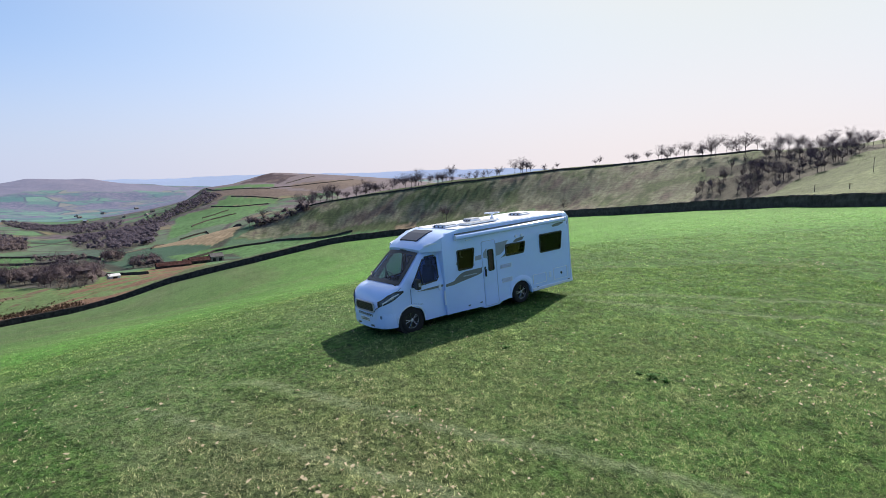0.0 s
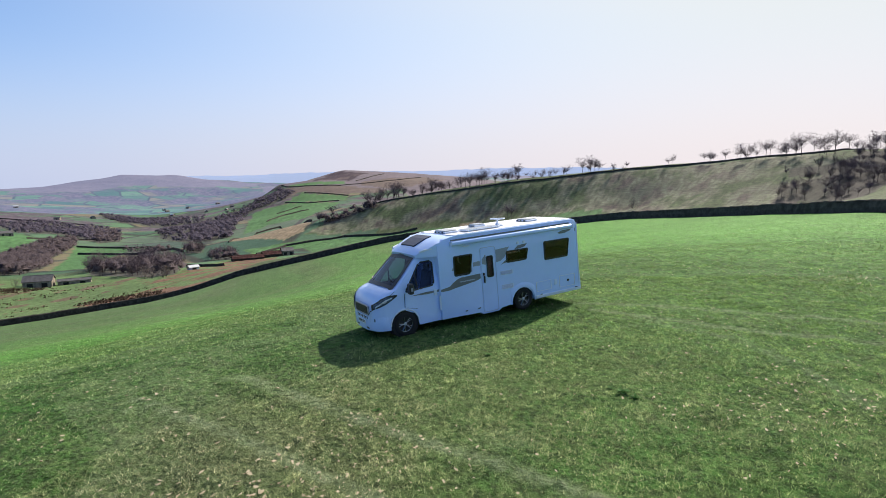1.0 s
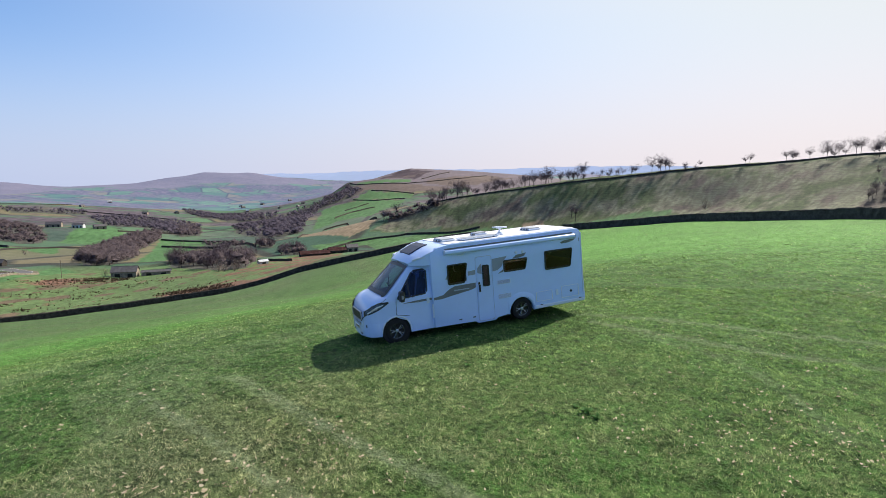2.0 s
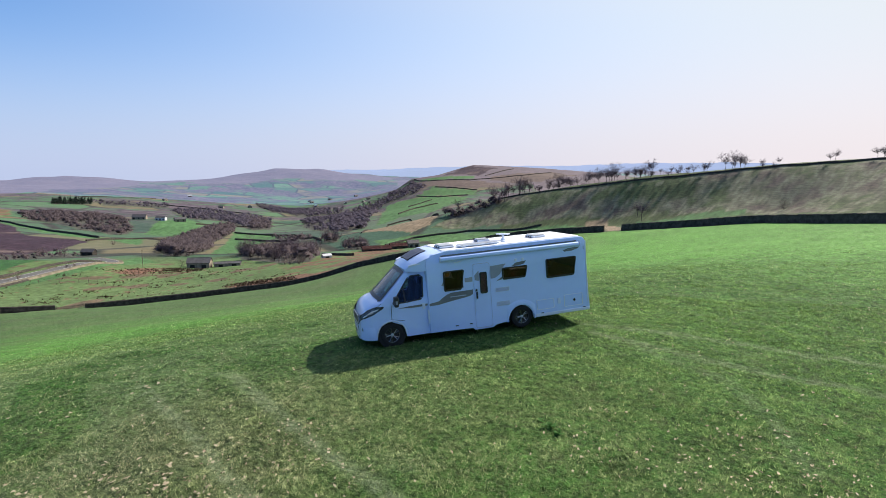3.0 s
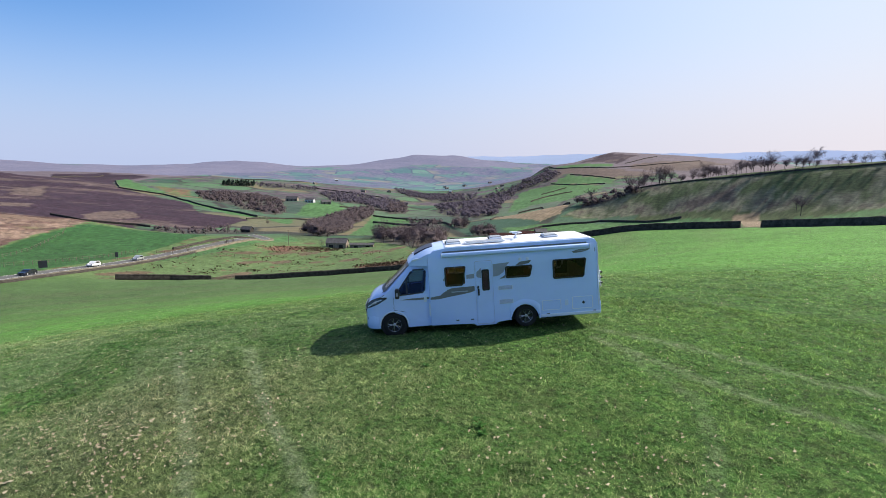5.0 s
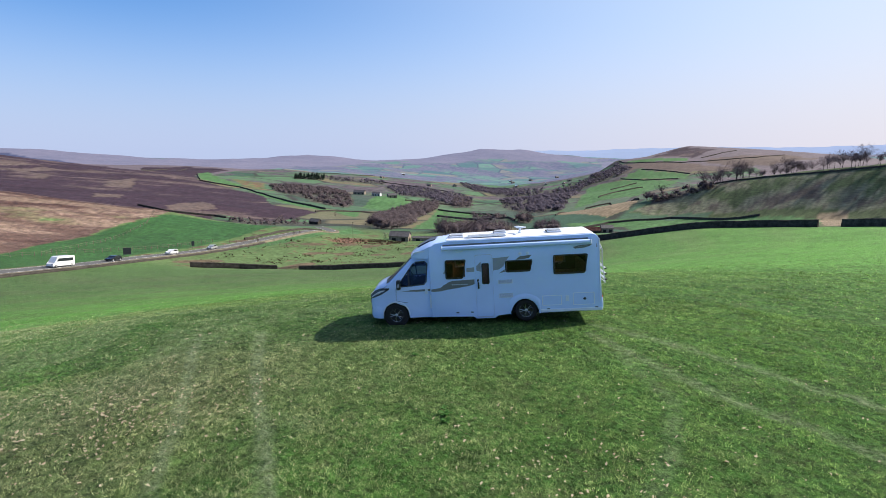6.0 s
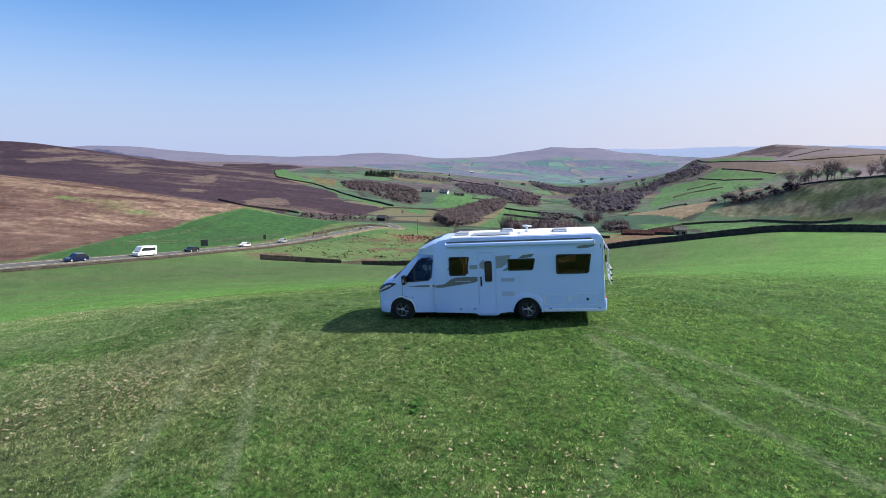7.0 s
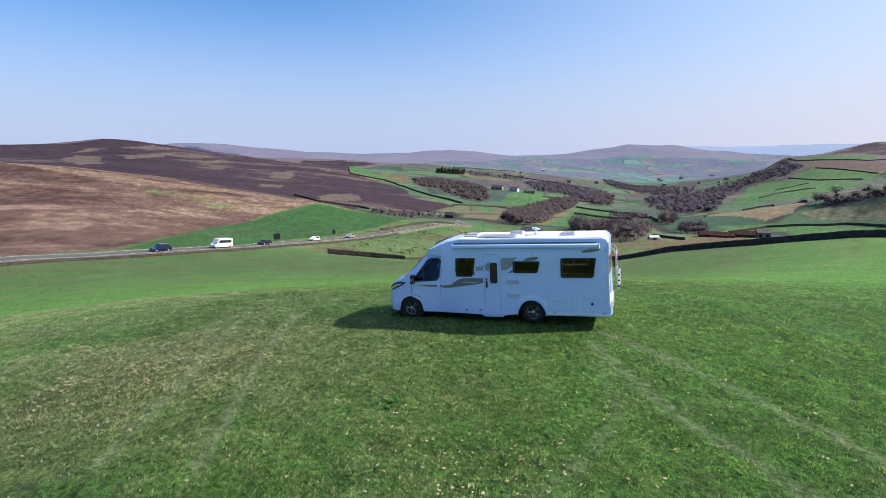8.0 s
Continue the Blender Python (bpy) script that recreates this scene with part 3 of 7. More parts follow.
TREES += [(-58, 519, 6.3), (-43, 498, 11), (-32, 493, 10.9), (-24, 490, 11.8), (-11, 487, 9.7), (-5, 483, 9.7), (1, 478, 10.5), (8, 473, 6.6), (21, 464, 7.4), (27, 461, 8.3), (33, 460, 6), (38, 460, 6.9), (44, 458, 6.9), (47, 457, 7.8), (57, 448, 13.5), (61, 447, 9), (64, 446, 10.8), (69, 443, 8.9), (-123, 518, 15.5), (-133, 529, 15), (-128, 522, 14), (-118, 516, 14.5), (-114, 526, 12.9), (-106, 523, 10.7), (-93, 532, 7.6), (3, 415, 10.8), (-163, 512, 15.1), (-171, 498, 10.6)]
SHRUBS = [(-198, 132, 3.4), (-215, 162, 3.6), (-217, 167, 3.4), (-219, 226, 4.5), (-426, 359, 6.8), (-366, 256, 6.8), (-349, 259, 7.5), (80, 373, 7.6), (-150, 222, 6.5), (-143, 219, 5.5), (-156, 226, 6.0), (-148, 229, 6.5)]
SHAPE = 5.0
for name in ("ridge_right", "ridge_back"):
    rows = LINES[name]
    LINES[name] = [tuple(a + (b - a) * q / 3 for a, b in zip(p, r)) for p, r in zip(rows, rows[1:]) for q in range(3)] + rows[-1:]
KNOTS = np.array([p for line in LINES.values() for p in line], float)


def solve_land():
    n = len(KNOTS)
    ease = np.zeros(n)
    ease[n - len(LINES["field"]) - len(LINES["beyond"]):n - len(LINES["beyond"])] = 0.6
    gap = np.hypot(KNOTS[:, None, 0] - KNOTS[None, :, 0], KNOTS[:, None, 1] - KNOTS[None, :, 1])
    big = np.zeros((n + 1, n + 1))
    big[:n, :n] = np.sqrt(gap * gap + SHAPE * SHAPE) - np.diag(ease)
    big[:n, n] = big[n, :n] = 1
    return np.linalg.solve(big, np.append(KNOTS[:, 2], 0))


PULL = solve_land()


DICE = np.random.RandomState(77).uniform(-1, 1, (128, 128))


def fbm(x, y, octaves=4, shift=0):
    """Smooth noise of several sizes, the largest one unit across."""
    total, size = np.zeros(np.shape(x)), 1.0
    for k in range(octaves):
        u, v = x * 2 ** k + 17.3 * k + shift, y * 2 ** k + 5.9 * k + 1.7 * shift
        i, j = np.floor(u).astype(int), np.floor(v).astype(int)
        a, b = u - i, v - j
        a, b = a * a * (3 - 2 * a), b * b * (3 - 2 * b)
        low = DICE[i % 128, j % 128] * (1 - a) + DICE[(i + 1) % 128, j % 128] * a
        high = DICE[i % 128, (j + 1) % 128] * (1 - a) + DICE[(i + 1) % 128, (j + 1) % 128] * a
        total += (low * (1 - b) + high * b) * size
        size *= 0.6
    return total


def relief(x, y):
    """Small undulation, growing with distance from the field."""
    r = np.hypot(x - 2, y - 16)
    swell = np.clip((r - 60) / 300, 0, 1)
    z = 0.45 * np.sin(x / 17 + 1.3 * np.sin(y / 23)) * np.sin(y / 19 + 0.7) * np.clip((r - 170) / 200, 0, 1)
    z = z + 1.6 * np.clip((r - 500) / 1500, 0, 1) * (np.sin(x / 61 + 2 * np.sin(y / 97)) + np.sin(y / 47 + 1.5 * np.sin(x / 71)))
    z = z + 5.0 * np.clip((r - 2300) / 800, 0, 1) * np.sin(x / 130 + 2 * np.sin(y / 210)) * np.sin(y / 170 + np.sin(x / 90))
    z = z + 0.05 * (np.sin(x / 2.3 + np.sin(y / 3.1)) * np.sin(y / 2.9)) * np.clip((r - 9) / 10, 0, 1)
    z = z + 0.045 * fbm(x / 1.1, y / 1.1, 3) * np.clip((r - 5.5) / 2, 0, 1) * np.clip(1.5 - r / 60, 0, 1)
    return z + 0.12 * swell * np.sin(x / 5.1) * np.sin(y / 4.3)


def height(x, y):
    x, y = np.asarray(x, float), np.asarray(y, float)
    flat_x, flat_y = x.ravel(), y.ravel()
    z = np.empty(flat_x.size)
    for a in range(0, flat_x.size, 20000):
        px, py = flat_x[a:a + 20000], flat_y[a:a + 20000]
        z[a:a + 20000] = np.sqrt((px[:, None] - KNOTS[:, 0]) ** 2 + (py[:, None] - KNOTS[:, 1]) ** 2 + SHAPE * SHAPE) @ PULL[:-1] + PULL[-1]
    return (z + relief(flat_x, flat_y)).reshape(x.shape)


def inside(px, py, poly):
    hit = np.zeros(px.shape, bool)
    for (xa, ya), (xb, yb) in zip(poly, poly[1:] + poly[:1]):
        cross = (ya > py) != (yb > py)
        hit ^= cross & (px < (xb - xa) * (py - ya) / ((yb - ya) or 1e-9) + xa)
    return hit


def to_line(px, py, line):
    best = np.full(px.shape, 1e9)
    for (xa, ya), (xb, yb) in zip(line, line[1:]):
        dx, dy = xb - xa, yb - ya
        u = np.clip(((px - xa) * dx + (py - ya) * dy) / (dx * dx + dy * dy + 1e-9), 0, 1)
        best = np.minimum(best, np.hypot(px - xa - u * dx, py - ya - u * dy))
    return best


COLOURS = {"pasture": (0.098, 0.272, 0.040), "meadow": (0.037, 0.106, 0.031), "lea": (0.075, 0.165, 0.058), "rough": (0.106, 0.168, 0.06), "rust": (0.17, 0.095, 0.063),
           "heather": (0.050, 0.030, 0.043), "bracken": (0.136, 0.085, 0.068), "upland": (0.153, 0.124, 0.143), "slope": (0.185, 0.19, 0.122),
           "straw": (0.24, 0.185, 0.12), "track": (0.20, 0.14, 0.105), "shaded_mould": (0.058, 0.05, 0.044), "hillside": (0.105, 0.14, 0.06), "bents": (0.135, 0.10, 0.088)}


def mixed(col, where, colour, share):
    """Lays a colour over some of the land by a share from 0 to 1."""
    q = (np.clip(share, 0, 1) * where)[:, None]
    col[:, :3] = col[:, :3] * (1 - q) + np.array(colour) * q


def build_ground():
    hub = (6.0, 3.0)
    rings = [0.0]
    r = 1.5
    while r < 4950:
        rings.append(r)
        r += max(0.14, r * 0.0135) if r < 60 else r * (0.013 if r < 130 else 0.0095 if r < 700 else 0.0135)
    rings = np.array(rings + [4960.0])
    fine = np.arange(-100, 62, 0.235)
    angles = np.radians(np.concatenate([fine, np.arange(62, 260, 3.0)]))
    rr, aa = np.meshgrid(rings[1:], angles, indexing="ij")
    x, y = hub[0] + rr * np.sin(aa), hub[1] + rr * np.cos(aa)
    x, y = np.append(x.ravel(), hub[0]), np.append(y.ravel(), hub[1])
    z = height(x, y)
    nr, na = len(rings) - 1, len(angles)
    grid = np.arange(nr * na).reshape(nr, na)
    a, b = grid[:-1], np.roll(grid[:-1], -1, axis=1)
    c, d = np.roll(grid[1:], -1, axis=1), grid[1:]
    quads = np.stack([a, d, c, b], -1).reshape(-1, 4)
    me = bpy.data.meshes.new("ground")
    first = grid[0]
    tris = np.stack([np.full(na, nr * na), first, np.roll(first, -1)], -1)
    loops = np.concatenate([quads.ravel(), tris.ravel()])
    starts = np.concatenate([np.arange(len(quads)) * 4, len(quads) * 4 + np.arange(na) * 3])
    me.vertices.add(len(x))
    me.vertices.foreach_set("co", np.stack([x, y, z], -1).ravel())
    me.loops.add(len(loops))
    me.loops.foreach_set("vertex_index", loops)
    me.polygons.add(len(starts))
    me.polygons.foreach_set("loop_start", starts)
    me.update(calc_edges=True)
    me.shade_smooth()
    # land cover
    wob = 3.0 * np.sin(x / 13 + y / 29) + 2.0 * np.sin(y / 7.3 - x / 11)
    far = np.hypot(x - 2, y - 16)
    wx, wy = x + wob * np.clip(far / 900, 0, 1.5), y - wob * np.clip(far / 900, 0, 1.5)
    col = np.empty((len(x), 4))
    col[:] = (*COLOURS["rough"], 1)
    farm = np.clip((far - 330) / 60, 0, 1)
    field = LINES["wall"][:12] + [(-300, -60), (60, -400), (300, 0), (60, 40)]
    in_field = inside(x, y, [(p[0], p[1]) for p in field])
    col[in_field, :3] = COLOURS["pasture"]
    farm[in_field] = 0
    high = np.clip((far - 1400) / 500, 0, 1) * np.clip((z + 8 + 48 * (x < -2600) + 14 * np.sin(x / 170) * np.sin(y / 210)) / 14, 0, 1)
    col[:, :3] = col[:, :3] * (1 - high[:, None]) + np.array(COLOURS["upland"]) * high[:, None]
    high = np.maximum(high, (x < -1000) & (y < 900) & (z > -40))
    col[high > 0.9, :3] = COLOURS["upland"]
    farm = farm * (1 - high)
    # grass between the field wall and the ridge
    bank = (x > -110) & (y > 40) & (far < 620) & ~in_field
    col[bank, :3] = (0.07, 0.098, 0.04)
    farm[bank] = 0
    steep, covered = np.zeros(len(x)), np.zeros(len(x), bool)
    for kind, poly in COVER:
        hit = inside(wx, wy, poly)
        steep[hit] = 1.0 if kind == "slope" else 0.0
        col[hit, :3] = COLOURS["lea" if kind == "pasture" else kind]
        farm[hit] = 0
        covered |= hit
    # greener turf in patches over the thin dry grass of the steep slope
    scar = np.isclose(col[:, 0], COLOURS["slope"][0]) & (farm == 0)
    turf = fbm(x / 26, y / 26, 4, 17) + 0.6 * fbm(x / 7, y / 7, 3, 43)
    mixed(col, scar, (0.078, 0.11, 0.046), (turf - 0.05) * 1.6)
    mixed(col, scar, (0.115, 0.095, 0.078), (-turf - 0.35) * 1.8)
    # leaf mould under the woods, darker in the gully to paint its shade
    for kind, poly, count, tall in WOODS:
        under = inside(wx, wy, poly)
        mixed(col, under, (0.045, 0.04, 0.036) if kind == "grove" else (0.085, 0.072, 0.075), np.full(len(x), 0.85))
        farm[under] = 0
    # patches: burnt heather, paler bents and rushes with outlines of their own
    moor = np.isclose(col[:, 0], COLOURS["heather"][0]) & (farm == 0)
    dice = np.random.RandomState(5)
    heath = fbm(x / 60, y / 110, 5)
    mixed(col, moor, (0.125, 0.092, 0.085), (heath - 0.55) * 2.5)
    mixed(col, moor, (0.036, 0.022, 0.031), (-heath - 0.35) * 2.0)
    brown = np.isclose(col[:, 0], COLOURS["bracken"][0]) & (farm == 0)
    tuft = np.sin(x / 5.3 + 2.1 * np.sin(y / 16)) + np.sin(y / 11 + 1.9 * np.sin(x / 6.7)) + 0.6 * np.sin(x / 2.1 + y / 3.7)
    drift, fern = fbm(x / 20, y / 34, 5, 31), fbm(x / 5, y / 8, 4, 57)
    mixed(col, brown, (0.25, 0.18, 0.135), (drift + 0.5 * fern - 0.15) * 1.5)
    mixed(col, brown, (0.082, 0.046, 0.038), (-drift - 0.7 * fern - 0.35) * 2.0)
    mixed(col, brown, (0.17, 0.15, 0.085), (fbm(x / 20, y / 30, 4, 91) - 0.75) * 2.0)
    steep[brown], steep[moor] = 0.9, 0.6
    rough = np.isclose(col[:, 0], COLOURS["rough"][0]) & (farm == 0)
    col[rough & (tuft > 1.35), :3] = (0.13, 0.095, 0.06)
    burnt = np.isclose(col[:, 0], COLOURS["rust"][0]) & (farm == 0)
    shred = np.sin(x / 1.9 + 2.3 * np.sin(y / 5.2)) + np.sin(y / 2.6 + 2.1 * np.sin(x / 3.3)) + dice.uniform(-1, 1, len(x)) + 0.5 * tuft
    mixed(col, burnt, COLOURS["rough"], (fbm(x / 9, y / 14, 4, 12) + 0.15) * 2.5)
    col[rough & (shred < -2.3), :3] = (0.15, 0.10, 0.06)
    lower = np.clip((-5 - z) / 12, 0, 1) * (in_field & ~covered)
    band = np.clip(np.sin(z * 2.1 + 2 * np.sin(x / 13) + 1.5 * np.sin(y / 9)) + dice.uniform(-0.5, 0.5, len(x)), 0, 1) * lower
    col[:, :3] = col[:, :3] * (1 - 0.55 * band[:, None]) + np.array((0.19, 0.165, 0.095)) * 0.55 * band[:, None]
    col[:, :3] = col[:, :3] * (1 - 0.8 * lower[:, None]) + np.array((0.075, 0.118, 0.048)) * 0.8 * lower[:, None]
    speck = np.clip(dice.normal(0, 1, len(x)), -2, 2)[:, None] * (0.05 + 0.13 * ~in_field)[:, None] * (np.clip((far - 20) / 60, 0, 1) * np.clip(2.2 - far / 900, 0.2, 1))[:, None]
    col[:, :3] *= 1 + speck
    jaded = in_field * np.clip((12 - x) / 14, 0.1, 1) * np.clip((17 - y) / 7, 0.25, 1) * np.clip(1.8 - far / 22, 0, 1) * np.clip(0.55 + 0.3 * shred, 0, 1)
    col[:, :3] = col[:, :3] * (1 - 0.5 * jaded[:, None]) + np.array((0.27, 0.265, 0.14)) * 0.5 * jaded[:, None]
    # ground darkened close by: thatch, and painted shade between the blades
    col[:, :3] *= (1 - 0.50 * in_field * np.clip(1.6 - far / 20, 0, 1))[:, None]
    masks = np.zeros((len(x), 4))
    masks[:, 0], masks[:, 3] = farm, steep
    wear = np.zeros(len(x))
    close = far < 40
    for k, rut in enumerate(RUTS):
        gap = to_line(x[close], y[close], rut)
        wear[close] = np.maximum(wear[close], (0.9 if k < 2 else 0.75 if k < 4 else 0.42) * np.clip(1.3 - gap / 0.20, 0, 1))
    for cx, cy, size in ((14.3, 22.5, 1.1), (-6.2, 10.9, 0.8), (-4.6, 12.5, 0.7), (2.0, 9.4, 0.7)):
        wear = np.maximum(wear, 0.6 * np.clip(1.2 - np.hypot(x - cx, (y - cy) * 1.8) / size, 0, 1))
    wear = np.maximum(wear, 0.30 * np.clip((3 - x) / 9, 0, 1) * np.clip((26 - y) / 8, 0, 1) * (np.sin(x * 0.9 + 2 * np.sin(y * 0.6)) > -0.3) * (far < 40))
    masks[:, 1] = wear
    masks[:, 2] = np.clip(1.6 - far / 180, 0.0, 1)
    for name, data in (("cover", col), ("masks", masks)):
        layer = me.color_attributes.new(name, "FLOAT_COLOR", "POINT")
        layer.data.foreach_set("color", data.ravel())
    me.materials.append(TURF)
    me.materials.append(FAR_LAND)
    # land past 2250 m takes the material with haze glowing in it
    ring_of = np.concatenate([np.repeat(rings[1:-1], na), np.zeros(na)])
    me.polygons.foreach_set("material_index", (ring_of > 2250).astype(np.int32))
    ob = new("ground", me)
    return tagged(ob, "green sloping sheep pasture running out into moor and valley", "ground", kind="structure")


ground = build_ground()


def far_hills():
    """The last skyline, beyond the edge of the land, its haze made by a blue glow."""
    verts, faces = [], []
    crest = [(-26, 40), (-22, 58), (-18, 66), (-14, 72), (-8, 70), (-4, 82), (0, 92), (3, 88), (7, 92), (12, 74), (20, 60)]
    angles = np.arange(-34, 26, 0.25)
    for k, a in enumerate(angles):
        t = radians(a)
        top = float(np.interp(a, [c[0] for c in crest], [c[1] for c in crest])) + 2.0 * math.sin(a * 2.1) + 1.2 * math.sin(a * 5.3)
        for r, z in ((4850, -160), (4868, top * 0.5), (4880, top), (4884, -160)):
            verts.append((6 + r * math.sin(t), 3 + r * math.cos(t), z))
        if k:
            for j in range(3):
                faces.append((k * 4 - 4 + j, k * 4 + j, k * 4 + j + 1, k * 4 - 3 + j))
    me = bpy.data.meshes.new("backdrop")
    me.from_pydata(verts, [], faces)
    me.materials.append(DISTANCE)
    return tagged(new("backdrop", me), "far moorland skyline glowing pale blue as haze", "hills", kind="structure")


far_hills()


# ---- mesh tools ----
def part(name, bm, mat, parent=None, label="", smooth=False):
    bmesh.ops.recalc_face_normals(bm, faces=bm.faces)
    me = bpy.data.meshes.new(name)
    bm.to_mesh(me)
    bm.free()
    me.materials.append(mat)
    if smooth:
        me.shade_smooth()
        me.set_sharp_from_angle(angle=radians(35))
    ob = new(name, me)
    if parent:
        ob.parent = parent
    if label:
        tagged(ob, label)
    return ob


def thing(name, m, label, category, group=""):
    ob = new(name)
    ob.matrix_world = m
    return tagged(ob, label, category, group)


def bm_box(cx, cy, cz, sx, sy, sz, bevel=0.0, bm=None, turn=None, seg=2):
    bm = bm or bmesh.new()
    made = bmesh.ops.create_cube(bm, size=1.0)["verts"]
    m = Matrix.Translation((cx, cy, cz)) @ (turn or Matrix.Identity(4)) @ Matrix.Diagonal((sx, sy, sz, 1))
    bmesh.ops.transform(bm, matrix=m, verts=made)
    if bevel:
        edges = {e for v in made for e in v.link_edges}
        bmesh.ops.bevel(bm, geom=list(edges), offset=bevel, segments=seg, affect="EDGES", profile=0.5)
    return bm


def bm_prism(outline, a, b, plane="xz", bevel=0.0, bm=None, seg=2):
    """An outline in the xz, xy or yz plane, drawn out from a to b along the third axis."""
    bm = bm or bmesh.new()
    put = {"xz": lambda p, q: (p[0], q, p[1]), "xy": lambda p, q: (p[0], p[1], q), "yz": lambda p, q: (q, p[0], p[1])}[plane]
    lo = [bm.verts.new(put(p, a)) for p in outline]
    hi = [bm.verts.new(put(p, b)) for p in outline]
    n = len(outline)
    fs = [bm.faces.new(lo), bm.faces.new(hi[::-1])] + [bm.faces.new((lo[i], lo[(i + 1) % n], hi[(i + 1) % n], hi[i])) for i in range(n)]
    if bevel:
        edges = {e for f in fs for e in f.edges}
        bmesh.ops.bevel(bm, geom=list(edges), offset=bevel, segments=seg, affect="EDGES", profile=0.5)
    return bm


def bm_lathe(profile, steps=24, axis="y", centre=(0, 0, 0), bm=None, caps=True):
    """A profile of (radius, along) turned about an axis."""
    bm = bm or bmesh.new()
    rows = []
    for rad, along in profile:
        row = []
        for k in range(steps):
            t = 2 * math.pi * k / steps
            u, v = rad * math.cos(t), rad * math.sin(t)
            p = {"y": (u, along, v), "z": (u, v, along), "x": (along, u, v)}[axis]
            row.append(bm.verts.new(Vector(p) + Vector(centre)))
        rows.append(row)
    for ra, rb in zip(rows, rows[1:]):
        for k in range(steps):
            bm.faces.new((ra[k], ra[(k + 1) % steps], rb[(k + 1) % steps], rb[k]))
    for row in (rows[0], rows[-1]) if caps else ():
        bm.faces.new(row)
    return bm


def bm_tube(points, radius, sides=8, bm=None, taper=None):
    bm = bm or bmesh.new()
    pts = [Vector(p) for p in points]
    rows = []
    for i, p in enumerate(pts):
        way = (pts[min(i + 1, len(pts) - 1)] - pts[max(i - 1, 0)]).normalized()
        side = way.orthogonal().normalized()
        up = way.cross(side)
        rad = radius if taper is None else radius + (taper - radius) * i / (len(pts) - 1)
        rows.append([bm.verts.new(p + (side * math.cos(2 * math.pi * k / sides) + up * math.sin(2 * math.pi * k / sides)) * rad) for k in range(sides)])
    for ra, rb in zip(rows, rows[1:]):
        for k in range(sides):
            bm.faces.new((ra[k], ra[(k + 1) % sides], rb[(k + 1) % sides], rb[k]))
    bm.faces.new(rows[0]), bm.faces.new(rows[-1])
    return bm


def rounded(x0, z0, x1, z1, r, steps=4, slant=0.0):
    """A rounded rectangle's outline; slant moves the lower edge in at the x0 end."""
    out = []
    for cx, cz, start in ((x1 - r, z1 - r, 0), (x0 + r, z1 - r, 90), (x0 + r, z0 + r, 180), (x1 - r, z0 + r, 270)):
        for k in range(steps + 1):
            t = radians(start + 90 * k / steps)
            x, z = cx + r * math.cos(t), cz + r * math.sin(t)
            out.append((x + slant * (z1 - z) / (z1 - z0) * (x1 - x) / (x1 - x0), z))
    return out


# ---- the motorhome: x forward from the front axle, y to its left, z up from the ground ----
def side_z(x):
    """Underside of the cab's side, with the wheel arch."""
    base = 0.24 if x < 0.55 else 0.24 + (x - 0.55) * 0.15
    reach = 0.43
    if abs(x) < reach:
        return max(base, 0.34 + math.sqrt(reach * reach - x * x) * 0.98)
    return base


TOP = [(-1.25, 2.16), (-0.62, 2.14), (-0.50, 2.05), (0.10, 1.46), (0.22, 1.345), (0.30, 1.325), (0.45, 1.285), (0.60, 1.21), (0.70, 1.12), (0.78, 0.99), (0.83, 0.85), (0.86, 0.70), (0.87, 0.5)]


def along(table, x):
    return float(np.interp(x, [p[0] for p in table], [p[1] for p in table]))


def cab_width(x, z):
    w = along([(-1.25, 1.02), (-0.2, 1.02), (0.3, 0.995), (0.55, 0.965), (0.68, 0.91), (0.77, 0.83), (0.83, 0.73), (0.87, 0.60)], x)
    lean = max(0.0, z - 1.18)
    return w - 0.17 * lean - 0.05 * lean * lean - 0.03 * max(0, 0.5 - z)


def in_poly(x, z, poly):
    hit = False
    for (xa, za), (xb, zb) in zip(poly, poly[1:] + poly[:1]):
        if (za > z) != (zb > z) and x < (xb - xa) * (z - za) / (zb - za) + xa:
            hit = not hit
    return hit


DOOR_GLASS = [(-0.10, 1.24), (-0.12, 1.30), (-0.60, 1.93), (-0.70, 1.98), (-0.98, 1.98), (-1.05, 1.92), (-1.0, 1.36), (-0.94, 1.29), (-0.5, 1.26)]


